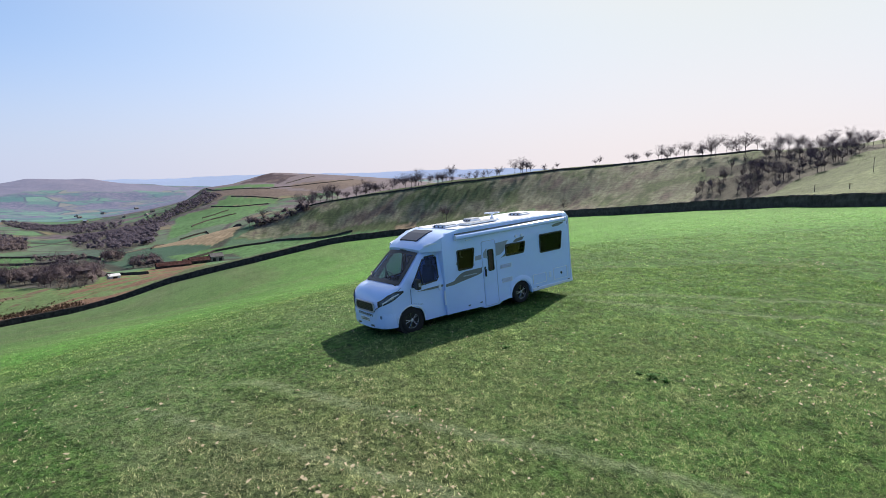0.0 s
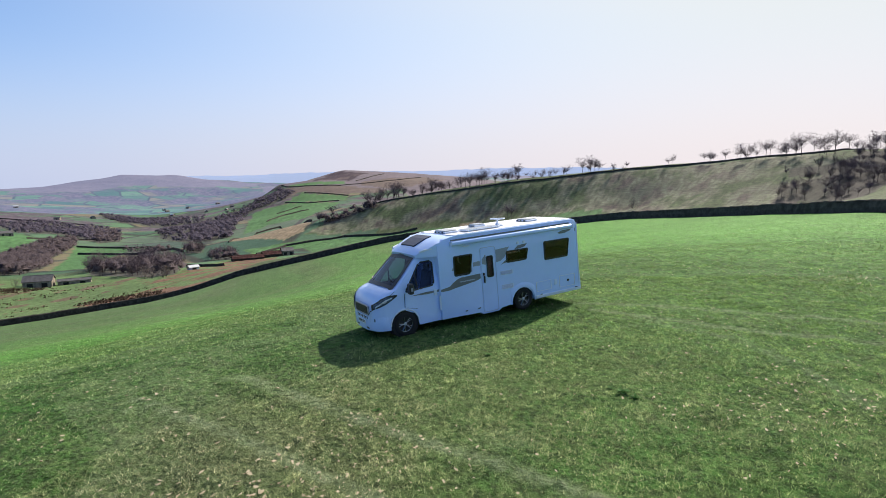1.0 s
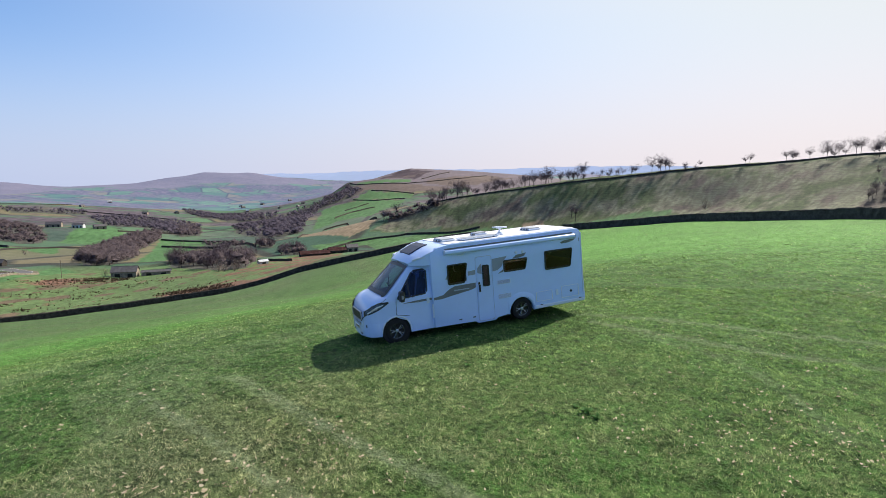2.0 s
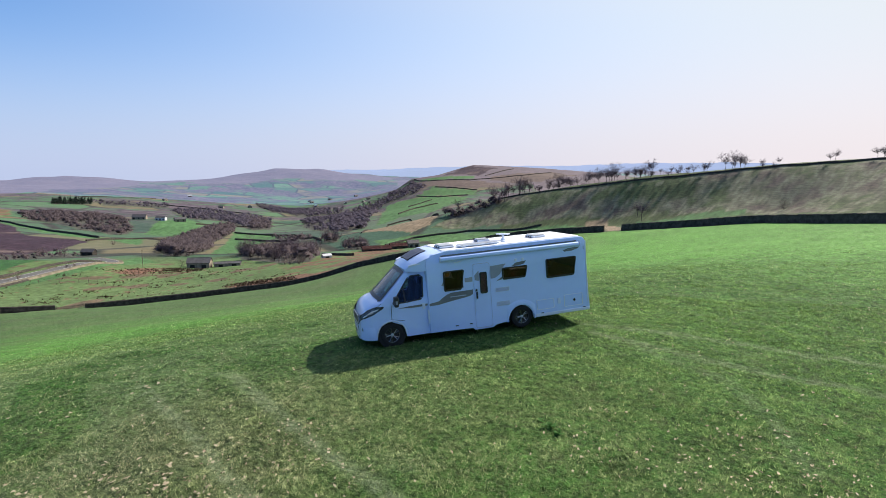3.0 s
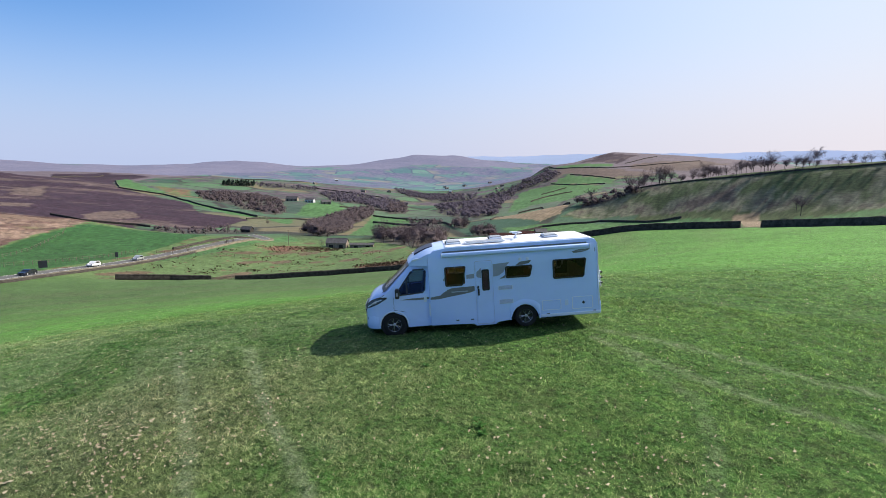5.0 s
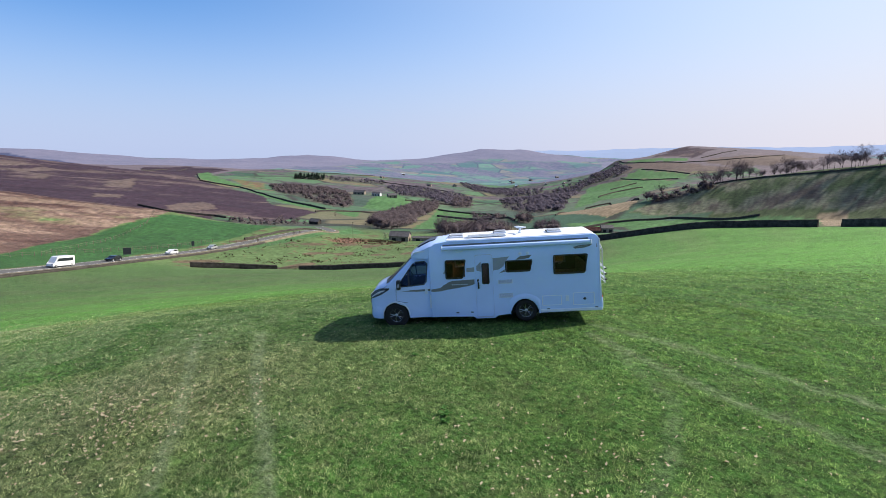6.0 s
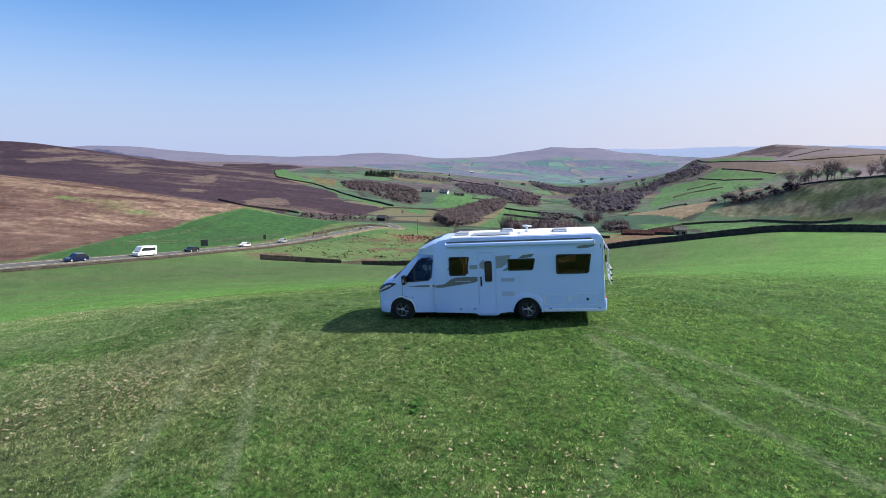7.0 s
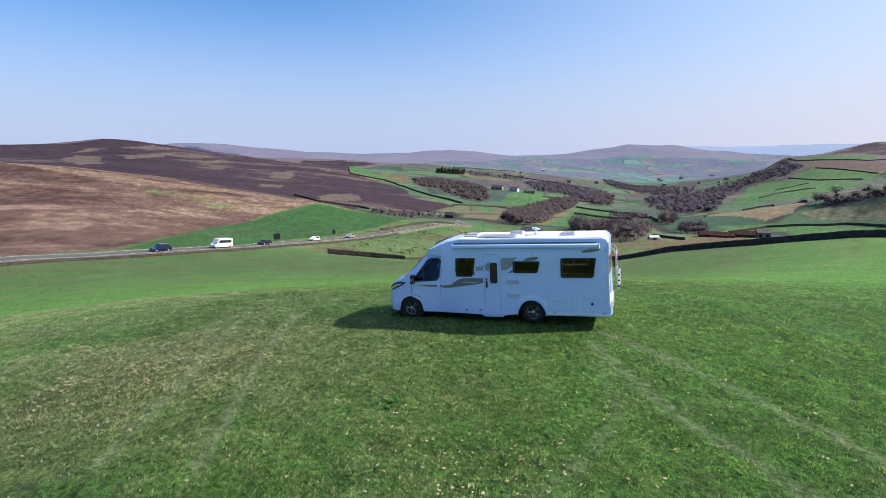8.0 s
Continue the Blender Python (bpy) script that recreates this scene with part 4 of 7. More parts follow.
def cab_shell():
    bm = bmesh.new()
    xs = sorted(set([round(v, 3) for v in np.arange(-1.25, 0.86, 0.045)] + [0.80, 0.84, 0.87, -0.43, 0.43]))
    rows = 26
    across = 10
    left = {}
    for i, x in enumerate(xs):
        zb, zt = side_z(x), along(TOP, x)
        for j in range(rows + 1):
            z = zb + (zt - zb) * j / rows
            rim = 0.05 * max(0.0, (j - rows + 2) / 2) ** 2
            y = cab_width(x, z) - rim
            for s in (1, -1):
                left[i, j, s] = bm.verts.new((x, s * y, z))
    for i in range(len(xs) - 1):
        for j in range(rows):
            xm, zm = (xs[i] + xs[i + 1]) / 2, sum(left[a, b, 1].co.z for a in (i, i + 1) for b in (j, j + 1)) / 4
            if in_poly(xm, zm, DOOR_GLASS):
                continue
            for s in (1, -1):
                q = [left[i, j, s], left[i + 1, j, s], left[i + 1, j + 1, s], left[i, j + 1, s]]
                bm.faces.new(q if s > 0 else q[::-1])
    mid = {}
    for i, x in enumerate(xs):
        a, b = left[i, rows, 1].co, left[i, rows, -1].co
        mid[i, 0], mid[i, across] = left[i, rows, 1], left[i, rows, -1]
        for k in range(1, across):
            t = k / across
            crown = 4 * t * (1 - t)
            mid[i, k] = bm.verts.new((x + 0.10 * crown * min(1, max(0, (x + 0.5) / 0.8)) * min(1, max(0, (0.9 - x) / 0.4)), a.y + (b.y - a.y) * t, a.z + 0.035 * crown))
    for i in range(len(xs) - 1):
        for k in range(across):
            xm = (xs[i] + xs[i + 1]) / 2
            if -0.52 < xm < 0.21 and 0 < k < across - 1:
                continue
            bm.faces.new((mid[i, k], mid[i + 1, k], mid[i + 1, k + 1], mid[i, k + 1]))
    # nose: close the front
    last = len(xs) - 1
    ring = [left[last, j, 1] for j in range(rows + 1)] + [mid[last, k] for k in range(1, across)] + [left[last, j, -1] for j in range(rows, -1, -1)]
    bm.faces.new(ring)
    return bm


def on_cab(x, z, out=0.0, side=1):
    return Vector((x, side * (cab_width(x, z) + out), z))


def cab_patch(poly, out, thick, side=1, bm=None):
    """A panel that lies on the cab's side, outline in x and z."""
    bm = bm or bmesh.new()
    a = [bm.verts.new(on_cab(x, z, out, side)) for x, z in poly]
    b = [bm.verts.new(on_cab(x, z, out - thick, side)) for x, z in poly]
    n = len(poly)
    bm.faces.new(a), bm.faces.new(b[::-1])
    for k in range(n):
        bm.faces.new((a[k], a[(k + 1) % n], b[(k + 1) % n], b[k]))
    return bm


def cab_band(low, high, x0, x1, out, side, cols=14):
    """A strip that follows the cab's side between two edges."""
    bm = bmesh.new()
    rows = []
    for x in np.linspace(x0, x1, cols):
        a, b = along(low, x), along(high, x)
        steps = ((0, -0.03), (0, 0), (0.33, 0), (0.67, 0), (1, 0), (1, -0.03))
        rows.append([bm.verts.new(on_cab(x, a + (b - a) * q, out + sink, side)) for q, sink in steps])
    for ra, rb in zip(rows, rows[1:]):
        for k in range(5):
            bm.faces.new((ra[k], ra[k + 1], rb[k + 1], rb[k]))
    return bm


def bm_frame(outer, inner, a, b, bm=None):
    """A flat ring between two outlines of as many points, in the xz plane, from y = a to b."""
    bm = bm or bmesh.new()
    n = len(outer)
    v = [[bm.verts.new((p[0], y, p[1])) for p in loop] for loop in (outer, inner) for y in (a, b)]
    for k in range(n):
        j = (k + 1) % n
        for q, r in ((0, 2), (3, 1), (1, 0), (2, 3)):
            bm.faces.new((v[q][k], v[q][j], v[r][j], v[r][k]))
    return bm


def wheel(parent, x, y, z, side):
    s = side
    tyre = part("tyre", bm_lathe([(0.215, -0.09), (0.215, -0.10), (0.30, -0.108), (0.335, -0.09), (0.342, -0.05), (0.342, 0.05), (0.335, 0.09), (0.30, 0.108), (0.215, 0.10), (0.215, 0.0)], 32, caps=False), RUBBER, parent, smooth=True)
    tyre.location = (x, y, z)
    rim = part("wheel_rim", bm_lathe([(0.218, -0.09), (0.218, 0.085), (0.205, 0.09), (0.195, 0.05), (0.06, 0.03), (0.0, 0.03)], 32, caps=False), DARK_ALLOY, parent, "black alloy wheel with polished spokes", smooth=True)
    rim.location = (x, y, z)
    rim.rotation_euler = (0, 0, 0 if s > 0 else math.pi)
    part("rim_lip", bm_tube([(0.212 * math.cos(t), 0.092, 0.212 * math.sin(t)) for t in np.linspace(0, 2 * math.pi, 33)], 0.008, 5), ALLOY, rim)
    for k in range(5):
        bm = bmesh.new()
        for off in (-0.19, 0.19):
            t = 2 * math.pi * k / 5
            ends = [(0.05 * math.cos(t), 0.075, 0.05 * math.sin(t)), (0.205 * math.cos(t + off), 0.09, 0.205 * math.sin(t + off))]
            bm_tube(ends, 0.017, 5, bm, 0.012)
        part("spoke", bm, ALLOY, rim)
    part("hub_cap", bm_lathe([(0.0, 0.055), (0.045, 0.06), (0.05, 0.09), (0.03, 0.098)], 16), SILVER, rim)


def body_window(van, x0, z0, x1, z1, name="window", slant=0.0, y=1.1, dim_backing=True):
    r = min(0.06, (x1 - x0) * 0.2)
    w = part(name, bm_frame(rounded(x0, z0, x1, z1, r, slant=slant), rounded(x0 + 0.035, z0 + 0.035, x1 - 0.035, z1 - 0.035, r * 0.7, slant=slant * 0.9), y - 0.004, y + 0.022), BLACK_TRIM, van, "dark brown tinted acrylic window with a black rim")
    # dark sheet behind the pane stands in for the dim interior
    if dim_backing:
        part("dim_backing", bm_prism(rounded(x0 + 0.03, z0 + 0.03, x1 - 0.03, z1 - 0.03, r * 0.7, slant=slant * 0.9), y + 0.001, y + 0.005), TINT_GLASS, w)
    pane = part("pane", bm_prism(rounded(x0 + 0.03, z0 + 0.03, x1 - 0.03, z1 - 0.03, r * 0.7, slant=slant * 0.9), y + 0.012, y + 0.018), DOOR_PANE if dim_backing else TINT_PANE, w)
    pane.visible_shadow = False
    return w


def carve(ob, cuts):
    """Takes boxes (x0, x1, y0, y1, z0, z1) out of a part, one after the other."""
    for x0, x1, y0, y1, z0, z1 in cuts:
        me = bpy.data.meshes.new("cut")
        bm = bm_box((x0 + x1) / 2, (y0 + y1) / 2, (z0 + z1) / 2, x1 - x0, y1 - y0, z1 - z0)
        bm.to_mesh(me)
        bm.free()
        tool = new("cut", me)
        mod = ob.modifiers.new("cut", "BOOLEAN")
        mod.operation, mod.solver, mod.object = "DIFFERENCE", "EXACT", tool
        tool.parent = ob.parent
        bpy.context.view_layer.update()
        done = bpy.data.meshes.new_from_object(ob.evaluated_get(bpy.context.evaluated_depsgraph_get()))
        ob.modifiers.clear()
        ob.data = done
        bpy.data.objects.remove(tool)


def seam(outline, y0, y1, width=0.012):
    n = len(outline)
    cx, cz = sum(p[0] for p in outline) / n, sum(p[1] for p in outline) / n
    inner = []
    for x, z in outline:
        d = math.hypot(x - cx, z - cz)
        inner.append((x - (x - cx) / d * width * 1.3, z - (z - cz) / d * width * 1.3))
    return bm_frame(outline, inner, y0, y1)


def text_bars(van, name, spans, z, h, y, mat):
    """Small lettering, too small to read, as bars."""
    bm = bmesh.new()
    for a, b in spans:
        bm_box((a + b) / 2, y, z, b - a, 0.004, h, bm=bm)
    return part(name, bm, mat, van)


def motorhome(m):
    van = thing("motorhome", m, "white coachbuilt motorhome with grey decals parked on the pasture", "motorhome")
    H = 1.1
    # living body: one rounded shell with the rear arch and the door step cut from its skirt
    arch = [(-4.035 + 0.45 * math.cos(t), 0.22 + 0.51 * math.sin(t)) for t in np.linspace(0.05, math.pi - 0.05, 14)]
    outline = [(-1.14, 0.24), (-2.45, 0.24), (-2.52, 0.14), (-3.12, 0.14), (-3.2, 0.24), (-3.50, 0.25)] + sorted(arch, key=lambda p: -p[0])[0:] + [(-4.56, 0.25), (-6.36, 0.25), (-6.40, 0.30), (-6.40, 0.55), (-6.35, 0.62), (-6.33, 2.48), (-6.27, 2.58), (-6.15, 2.62), (-1.75, 2.62), (-1.35, 2.56), (-1.14, 2.40)]
    shell = part("body_shell", bm_prism(outline, -H, H, "xz", 0.022), SHADE_WHITE, van, smooth=True)
    carve(shell, [(-6.27, -1.20, -1.06, 1.06, 0.75, 2.50), (-2.24, -1.68, 1.0, 1.2, 1.48, 1.99), (-4.27, -3.54, 1.0, 1.2, 1.61, 1.89), (-5.93, -5.0, 1.0, 1.2, 1.48, 1.99),
                  (-2.45, -1.85, -1.2, -1.0, 1.48, 1.99), (-5.55, -4.65, -1.2, -1.0, 1.48, 1.99)])
    # what shows through the tinted panes
    for x0, x1, z0, z1 in ((-6.26, -1.21, 0.76, 1.44), (-6.26, -1.21, 2.03, 2.49), (-6.26, -5.6, 1.44, 2.03), (-4.6, -2.5, 1.44, 2.03), (-1.8, -1.21, 1.44, 2.03)):
        part("interior_panelling", bm_box((x0 + x1) / 2, -1.045, (z0 + z1) / 2, x1 - x0, 0.02, z1 - z0), CABINET, van)
    part("interior_floor", bm_box(-3.75, 0, 0.765, 5.0, 2.0, 0.02), CABINET, van)
    part("interior_wardrobe", bm_box(-3.5, -0.72, 1.45, 1.6, 0.66, 1.4, 0.02), CABINET, van)
    part("interior_locker", bm_box(-5.1, -0.86, 2.24, 1.9, 0.38, 0.46, 0.03), CABINET, van)
    part("interior_locker", bm_box(-2.1, -0.86, 2.24, 1.3, 0.38, 0.46, 0.03), CABINET, van)
    part("interior_bench", bm_box(-5.2, -0.7, 1.0, 1.6, 0.6, 0.45, 0.08), CREAM, van)
    part("bench_back", bm_box(-5.98, 0, 1.25, 0.16, 1.9, 0.8, 0.06), CREAM, van)
    part("dinette_seat", bm_box(-1.5, -0.6, 1.15, 0.5, 0.7, 0.9, 0.08), CREAM, van)
    part("reading_lamp", bm_tube([(-5.3, 0.86, 2.0), (-5.3, 0.84, 1.85), (-5.24, 0.80, 1.74), (-5.12, 0.78, 1.72)], 0.03, 8), WHITE_TRIM, van)
    part("reading_lamp", bm_tube([(-1.95, 0.86, 1.98), (-1.95, 0.84, 1.86), (-2.0, 0.80, 1.76), (-2.06, 0.78, 1.74)], 0.02, 8), WHITE_TRIM, van)
    part("underbody", bm_box(-3.4, 0, 0.36, 5.6, 1.9, 0.2), UNDERBODY, van)
    part("wheel_well", bm_box(-4.035, 0, 0.46, 0.88, 1.62, 0.54, 0.03), UNDERBODY, van)
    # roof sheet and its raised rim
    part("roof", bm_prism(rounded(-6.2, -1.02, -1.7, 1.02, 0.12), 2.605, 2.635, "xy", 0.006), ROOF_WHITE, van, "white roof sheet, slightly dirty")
    # overcab pod: sections from the body to the brow above the windscreen
    bm = bmesh.new()
    rows = []
    for x, top, low, w in ((-1.75, 2.625, 2.1, 1.09), (-1.35, 2.60, 2.1, 1.09), (-1.15, 2.55, 2.1, 1.08), (-0.95, 2.47, 2.10, 1.05), (-0.75, 2.37, 2.11, 0.99), (-0.58, 2.27, 2.12, 0.90), (-0.50, 2.19, 2.11, 0.80)):
        row = []
        for t in np.linspace(-1, 1, 15):
            y = w * t
            edge = abs(t) ** 5
            row.append((x - 0.06 * t * t * (x > -1.1), y, top + 0.03 * (1 - t * t) * (x > -1.4) - edge * 0.2 * (top - low)))
        ring = [bm.verts.new((x - 0.06 * (x > -1.1), -w * 1.0, low))] + [bm.verts.new(p) for p in row] + [bm.verts.new((x - 0.06 * (x > -1.1), w * 1.0, low))]
        rows.append(ring)
    for ra, rb in zip(rows, rows[1:]):
        n = len(ra)
        for k in range(n):
            bm.faces.new((ra[k], ra[(k + 1) % n], rb[(k + 1) % n], rb[k]))
    bm.faces.new(rows[0]), bm.faces.new(rows[-1])
    pod = part("overcab_pod", bm, SHADE_WHITE, van, smooth=True)
    bm = bmesh.new()
    sky_pts = [(-1.32, 2.635, 0.47), (-1.1, 2.585, 0.47), (-0.9, 2.50, 0.46), (-0.74, 2.425, 0.44)]
    va = [(bm.verts.new((x, -w, z)), bm.verts.new((x, w, z))) for x, z, w in sky_pts]
    vb = [(bm.verts.new((x, -w, z - 0.05)), bm.verts.new((x, w, z - 0.05))) for x, z, w in sky_pts]
    for k in range(3):
        bm.faces.new((va[k][0], va[k][1], va[k + 1][1], va[k + 1][0]))
        bm.faces.new((va[k][0], va[k + 1][0], vb[k + 1][0], vb[k][0]))
        bm.faces.new((va[k][1], va[k + 1][1], vb[k + 1][1], vb[k][1]))
    for k in (0, 3):
        bm.faces.new((va[k][0], va[k][1], vb[k][1], vb[k][0]))
    part("skylight", bm, SOLAR, pod, "dark glass skylight in the pod's brow")
    for s in (1, -1):
        part("brow_recess", bm_tube([(-1.02, s * 1.02, 2.33), (-0.8, s * 0.965, 2.31), (-0.66, s * 0.90, 2.27)], 0.035, 8), WHITE_TRIM, pod)
    bm = bmesh.new()
    for k in range(5):
        bm_box(-0.535, -0.13 + 0.065 * k, 2.18, 0.012, 0.045, 0.06, bm=bm)
    part("badge", bm, GREY_DECAL, pod)
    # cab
    cab = part("cab_shell", cab_shell(), SHADE_WHITE, van, smooth=True)
    bm = cab_shell()
    bmesh.ops.transform(bm, matrix=Matrix.Translation((-0.02, 0, -0.015)) @ Matrix.Diagonal((0.985, 0.972, 0.988, 1)), verts=bm.verts)
    part("cab_lining", bm, FABRIC, van)
    part("cab_floor", bm_box(-0.35, 0, 0.55, 1.7, 1.7, 0.12), UNDERBODY, van)
    for s in (1, -1):
        part("wheel_housing", bm_lathe([(0.405, s * 0.55), (0.405, s * 0.99)], 24, "y", (0, 0, 0.34)), UNDERBODY, van)
    part("dashboard", bm_box(-0.10, 0, 1.14, 0.55, 1.75, 0.30, 0.08), UNDERBODY, van)
    # added dark panel in place of the dim open way into the body
    part("dark_cab_back", bm_box(-1.16, 0, 1.25, 0.04, 1.56, 1.5), FABRIC, van)
    # windscreen
    bm = bmesh.new()
    rows = []
    for x in np.linspace(-0.56, 0.245, 10):
        z = along(TOP, x)
        w = cab_width(x, z) - 0.05
        rows.append([bm.verts.new((x + 0.10 * (1 - t * t) * min(1, max(0, (x + 0.5) / 0.8)) + 0.012, w * t, z + 0.035 * (1 - t * t) + 0.012)) for t in np.linspace(-0.97, 0.97, 13)])
    for ra, rb in zip(rows, rows[1:]):
        for k in range(12):
            bm.faces.new((ra[k], ra[k + 1], rb[k + 1], rb[k]))
    rim_bm = bm.copy()
    screen = part("windscreen", bm, SCREEN_GLASS, van, smooth=True)
    drop = [f for f in rim_bm.faces if -0.48 < f.calc_center_median().x < 0.24 and abs(f.calc_center_median().y) < 0.84 * cab_width(f.calc_center_median().x, f.calc_center_median().z)]
    bmesh.ops.delete(rim_bm, geom=drop, context="FACES")
    bmesh.ops.translate(rim_bm, verts=rim_bm.verts, vec=(0.004, 0, 0.004))
    part("screen_surround", rim_bm, BLACK_TRIM, screen)
    for s in (-0.35, 0.45):
        part("wiper", bm_tube([(0.30, s, 1.37), (0.22, s - 0.3, 1.45), (0.13, s - 0.45, 1.54)], 0.012, 5), BLACK_TRIM, screen)
    part("scuttle", bm_box(0.29, 0, 1.335, 0.12, 1.6, 0.035, 0.012, turn=Matrix.Rotation(radians(35), 4, "Y")), BLACK_TRIM, van)
    # cab doors
    for s in (1, -1):
        door = part("cab_door", cab_patch([(-0.04, 0.72), (-0.44, 0.55), (-0.50, 0.30), (-1.10, 0.30), (-1.10, 1.25), (-0.06, 1.2)], 0.006, 0.012, s), SHADE_WHITE, van)
        win = part("door_window", cab_patch(DOOR_GLASS, 0.004, 0.006, s), CAB_GLASS, door)
        part("window_rubber", bm_tube([on_cab(x, z, 0.004, s) for x, z in DOOR_GLASS + DOOR_GLASS[:1]], 0.02, 6), BLACK_TRIM, door)
        part("quarter_pillar", bm_tube([on_cab(-0.46, 1.27, 0.005, s), on_cab(-0.44, 1.74, 0.005, s)], 0.022, 6), BLACK_TRIM, door)
        part("door_seam", bm_tube([on_cab(x, z, 0.006, s) for x, z in ((-0.04, 1.2), (-0.02, 0.8), (-0.40, 0.72))], 0.006, 5), UNDERBODY, door)
        part("door_handle", bm_box(-1.0, s * 1.035, 1.08, 0.09, 0.03, 0.17, 0.012), WHITE_TRIM, door)
        mirror = part("wing_mirror", bm_box(-0.16, s * 1.20, 1.34, 0.13, 0.2, 0.30, 0.035), BLACK_TRIM, van)
        part("mirror_arm", bm_box(-0.14, s * 1.06, 1.26, 0.08, 0.16, 0.06, 0.015), BLACK_TRIM, mirror)
        part("mirror_face", bm_box(-0.228, s * 1.20, 1.36, 0.006, 0.16, 0.2, 0.002), CHROME, mirror)
        part("mirror_indicator", bm_box(-0.16, s * 1.303, 1.33, 0.06, 0.008, 0.1, 0.002), PALE_DECAL, mirror)
        lip = [on_cab(0.43 * math.cos(t), 0.34 + 0.42 * math.sin(t), 0.004, s) for t in np.linspace(0.0, math.pi, 15)]
        part("arch_lip", bm_tube(lip, 0.022, 6), WHITE_TRIM, van)
        lamp = part("headlamp", cab_band([(0.26, 1.13), (0.46, 1.04), (0.64, 0.97), (0.84, 0.88)], [(0.26, 1.17), (0.46, 1.195), (0.64, 1.13), (0.84, 0.97)], 0.30, 0.815, 0.012, s), LAMP_GLASS, van, "clear swept-back headlamp with a dark surround", smooth=True)
        part("lamp_surround", cab_band([(0.16, 1.18), (0.46, 1.01), (0.64, 0.94), (0.86, 0.84)], [(0.16, 1.21), (0.46, 1.215), (0.64, 1.15), (0.86, 0.97)], 0.18, 0.845, 0.006, s), BLACK_TRIM, lamp, smooth=True)
        # running-light strip, made wide and white to paint the lens glint too
        part("lamp_strip", cab_band([(0.32, 1.14), (0.55, 1.06), (0.79, 0.91)], [(0.32, 1.16), (0.55, 1.105), (0.79, 0.945)], 0.34, 0.78, 0.018, s), WHITE_TRIM, lamp)
        part("lamp_reflector", cab_band([(0.48, 1.06), (0.68, 0.99)], [(0.48, 1.09), (0.68, 1.03)], 0.49, 0.68, 0.018, s), SILVER, lamp)
        part("grille_wing", bm_tube([(0.82, s * 0.75, 0.86), (0.865, s * 0.63, 0.80), (0.89, s * 0.53, 0.70)], 0.012, 6), BLACK_TRIM, van)
        part("fog_lamp", bm_lathe([(0.0, 0.0), (0.055, 0.0), (0.05, 0.02), (0.02, 0.025)], 12, "x", (0.80, s * 0.74, 0.56)), LAMP_GLASS, van)
        part("cab_stripe", cab_patch([(-0.22, 1.10), (-0.6, 1.13), (-1.12, 1.14), (-1.12, 1.08), (-0.7, 1.07)], 0.014, 0.006, s), GREY_DECAL, van)
        part("bonnet_seam", bm_tube([on_cab(x, z, 0.002, s) for x, z in ((0.24, 1.30), (0.36, 1.22), (0.5, 1.2))], 0.006, 5), UNDERBODY, van)
        part("cab_step_trim", bm_box(-1.13, s * 1.075, 0.75, 0.07, 0.03, 0.42, 0.01), WHITE_TRIM, van)
    # face: grille, bumper, plate
    grille = part("grille", bm_prism(rounded(-0.46, 0.70, 0.46, 0.92, 0.07), 0.80, 0.885, "yz", 0.012), BLACK_TRIM, van, "black grille in a pale rim")
    part("grille_rim", bm_tube([(0.88, y, z) for y, z in rounded(-0.50, 0.68, 0.50, 0.94, 0.08) + rounded(-0.50, 0.68, 0.50, 0.94, 0.08)[:1]], 0.018, 6), SILVER, grille)
    for k in range(5):
        part("grille_bar", bm_box(0.89, 0, 0.735 + 0.042 * k, 0.01, 0.8, 0.01), DARK_ALLOY, grille)
    bumper = part("bumper", bm_prism([(0.45, -0.985), (0.62, -0.95), (0.76, -0.85), (0.84, -0.68), (0.88, -0.4), (0.89, 0.0), (0.88, 0.4), (0.84, 0.68), (0.76, 0.85), (0.62, 0.95), (0.45, 0.985)], 0.23, 0.655, "xy", 0.04), SHADE_WHITE, van, smooth=True)
    part("bumper_grille", bm_box(0.878, 0, 0.585, 0.03, 0.80, 0.07, 0.01), BLACK_TRIM, bumper)
    for k in range(7):
        part("grille_tooth", bm_box(0.891, -0.36 + 0.12 * k, 0.585, 0.02, 0.03, 0.06), WHITE_TRIM, bumper)
    plate = part("number_plate", bm_box(0.895, 0, 0.45, 0.012, 0.52, 0.11, 0.003), PLATE_WHITE, van)
    for k in range(7):
        part("plate_bar", bm_box(0.902, -0.2 + 0.066 * k + (0.02 if k > 3 else 0), 0.45, 0.004, 0.04, 0.075), BLACK_TRIM, plate)
    part("lower_grille", bm_box(0.868, 0, 0.30, 0.03, 0.9, 0.06, 0.01), BLACK_TRIM, bumper)
    part("bonnet_emblem", bm_box(0.775, 0, 1.03, 0.02, 0.07, 0.09, 0.008), SILVER, van)
    # seats and wheel seen through the glass
    for s in (0.48, -0.48):
        seat = part("cab_seat", bm_box(-0.78, s, 0.9, 0.5, 0.5, 0.16, 0.05), FABRIC, van)
        part("seat_back", bm_box(-1.0, s, 1.32, 0.16, 0.48, 0.7, 0.06, turn=Matrix.Rotation(radians(-10), 4, "Y")), FABRIC, seat)
        part("head_rest", bm_box(-1.06, s, 1.76, 0.1, 0.28, 0.18, 0.04), FABRIC, seat)
    ring = [Matrix.Translation((-0.36, -0.48, 1.36)) @ Matrix.Rotation(radians(-58), 4, "Y") @ Vector((0.19 * math.cos(t), 0.19 * math.sin(t), 0)) for t in np.linspace(0, 2 * math.pi, 25)]
    part("steering_wheel", bm_tube(ring, 0.017, 6), BLACK_TRIM, van)
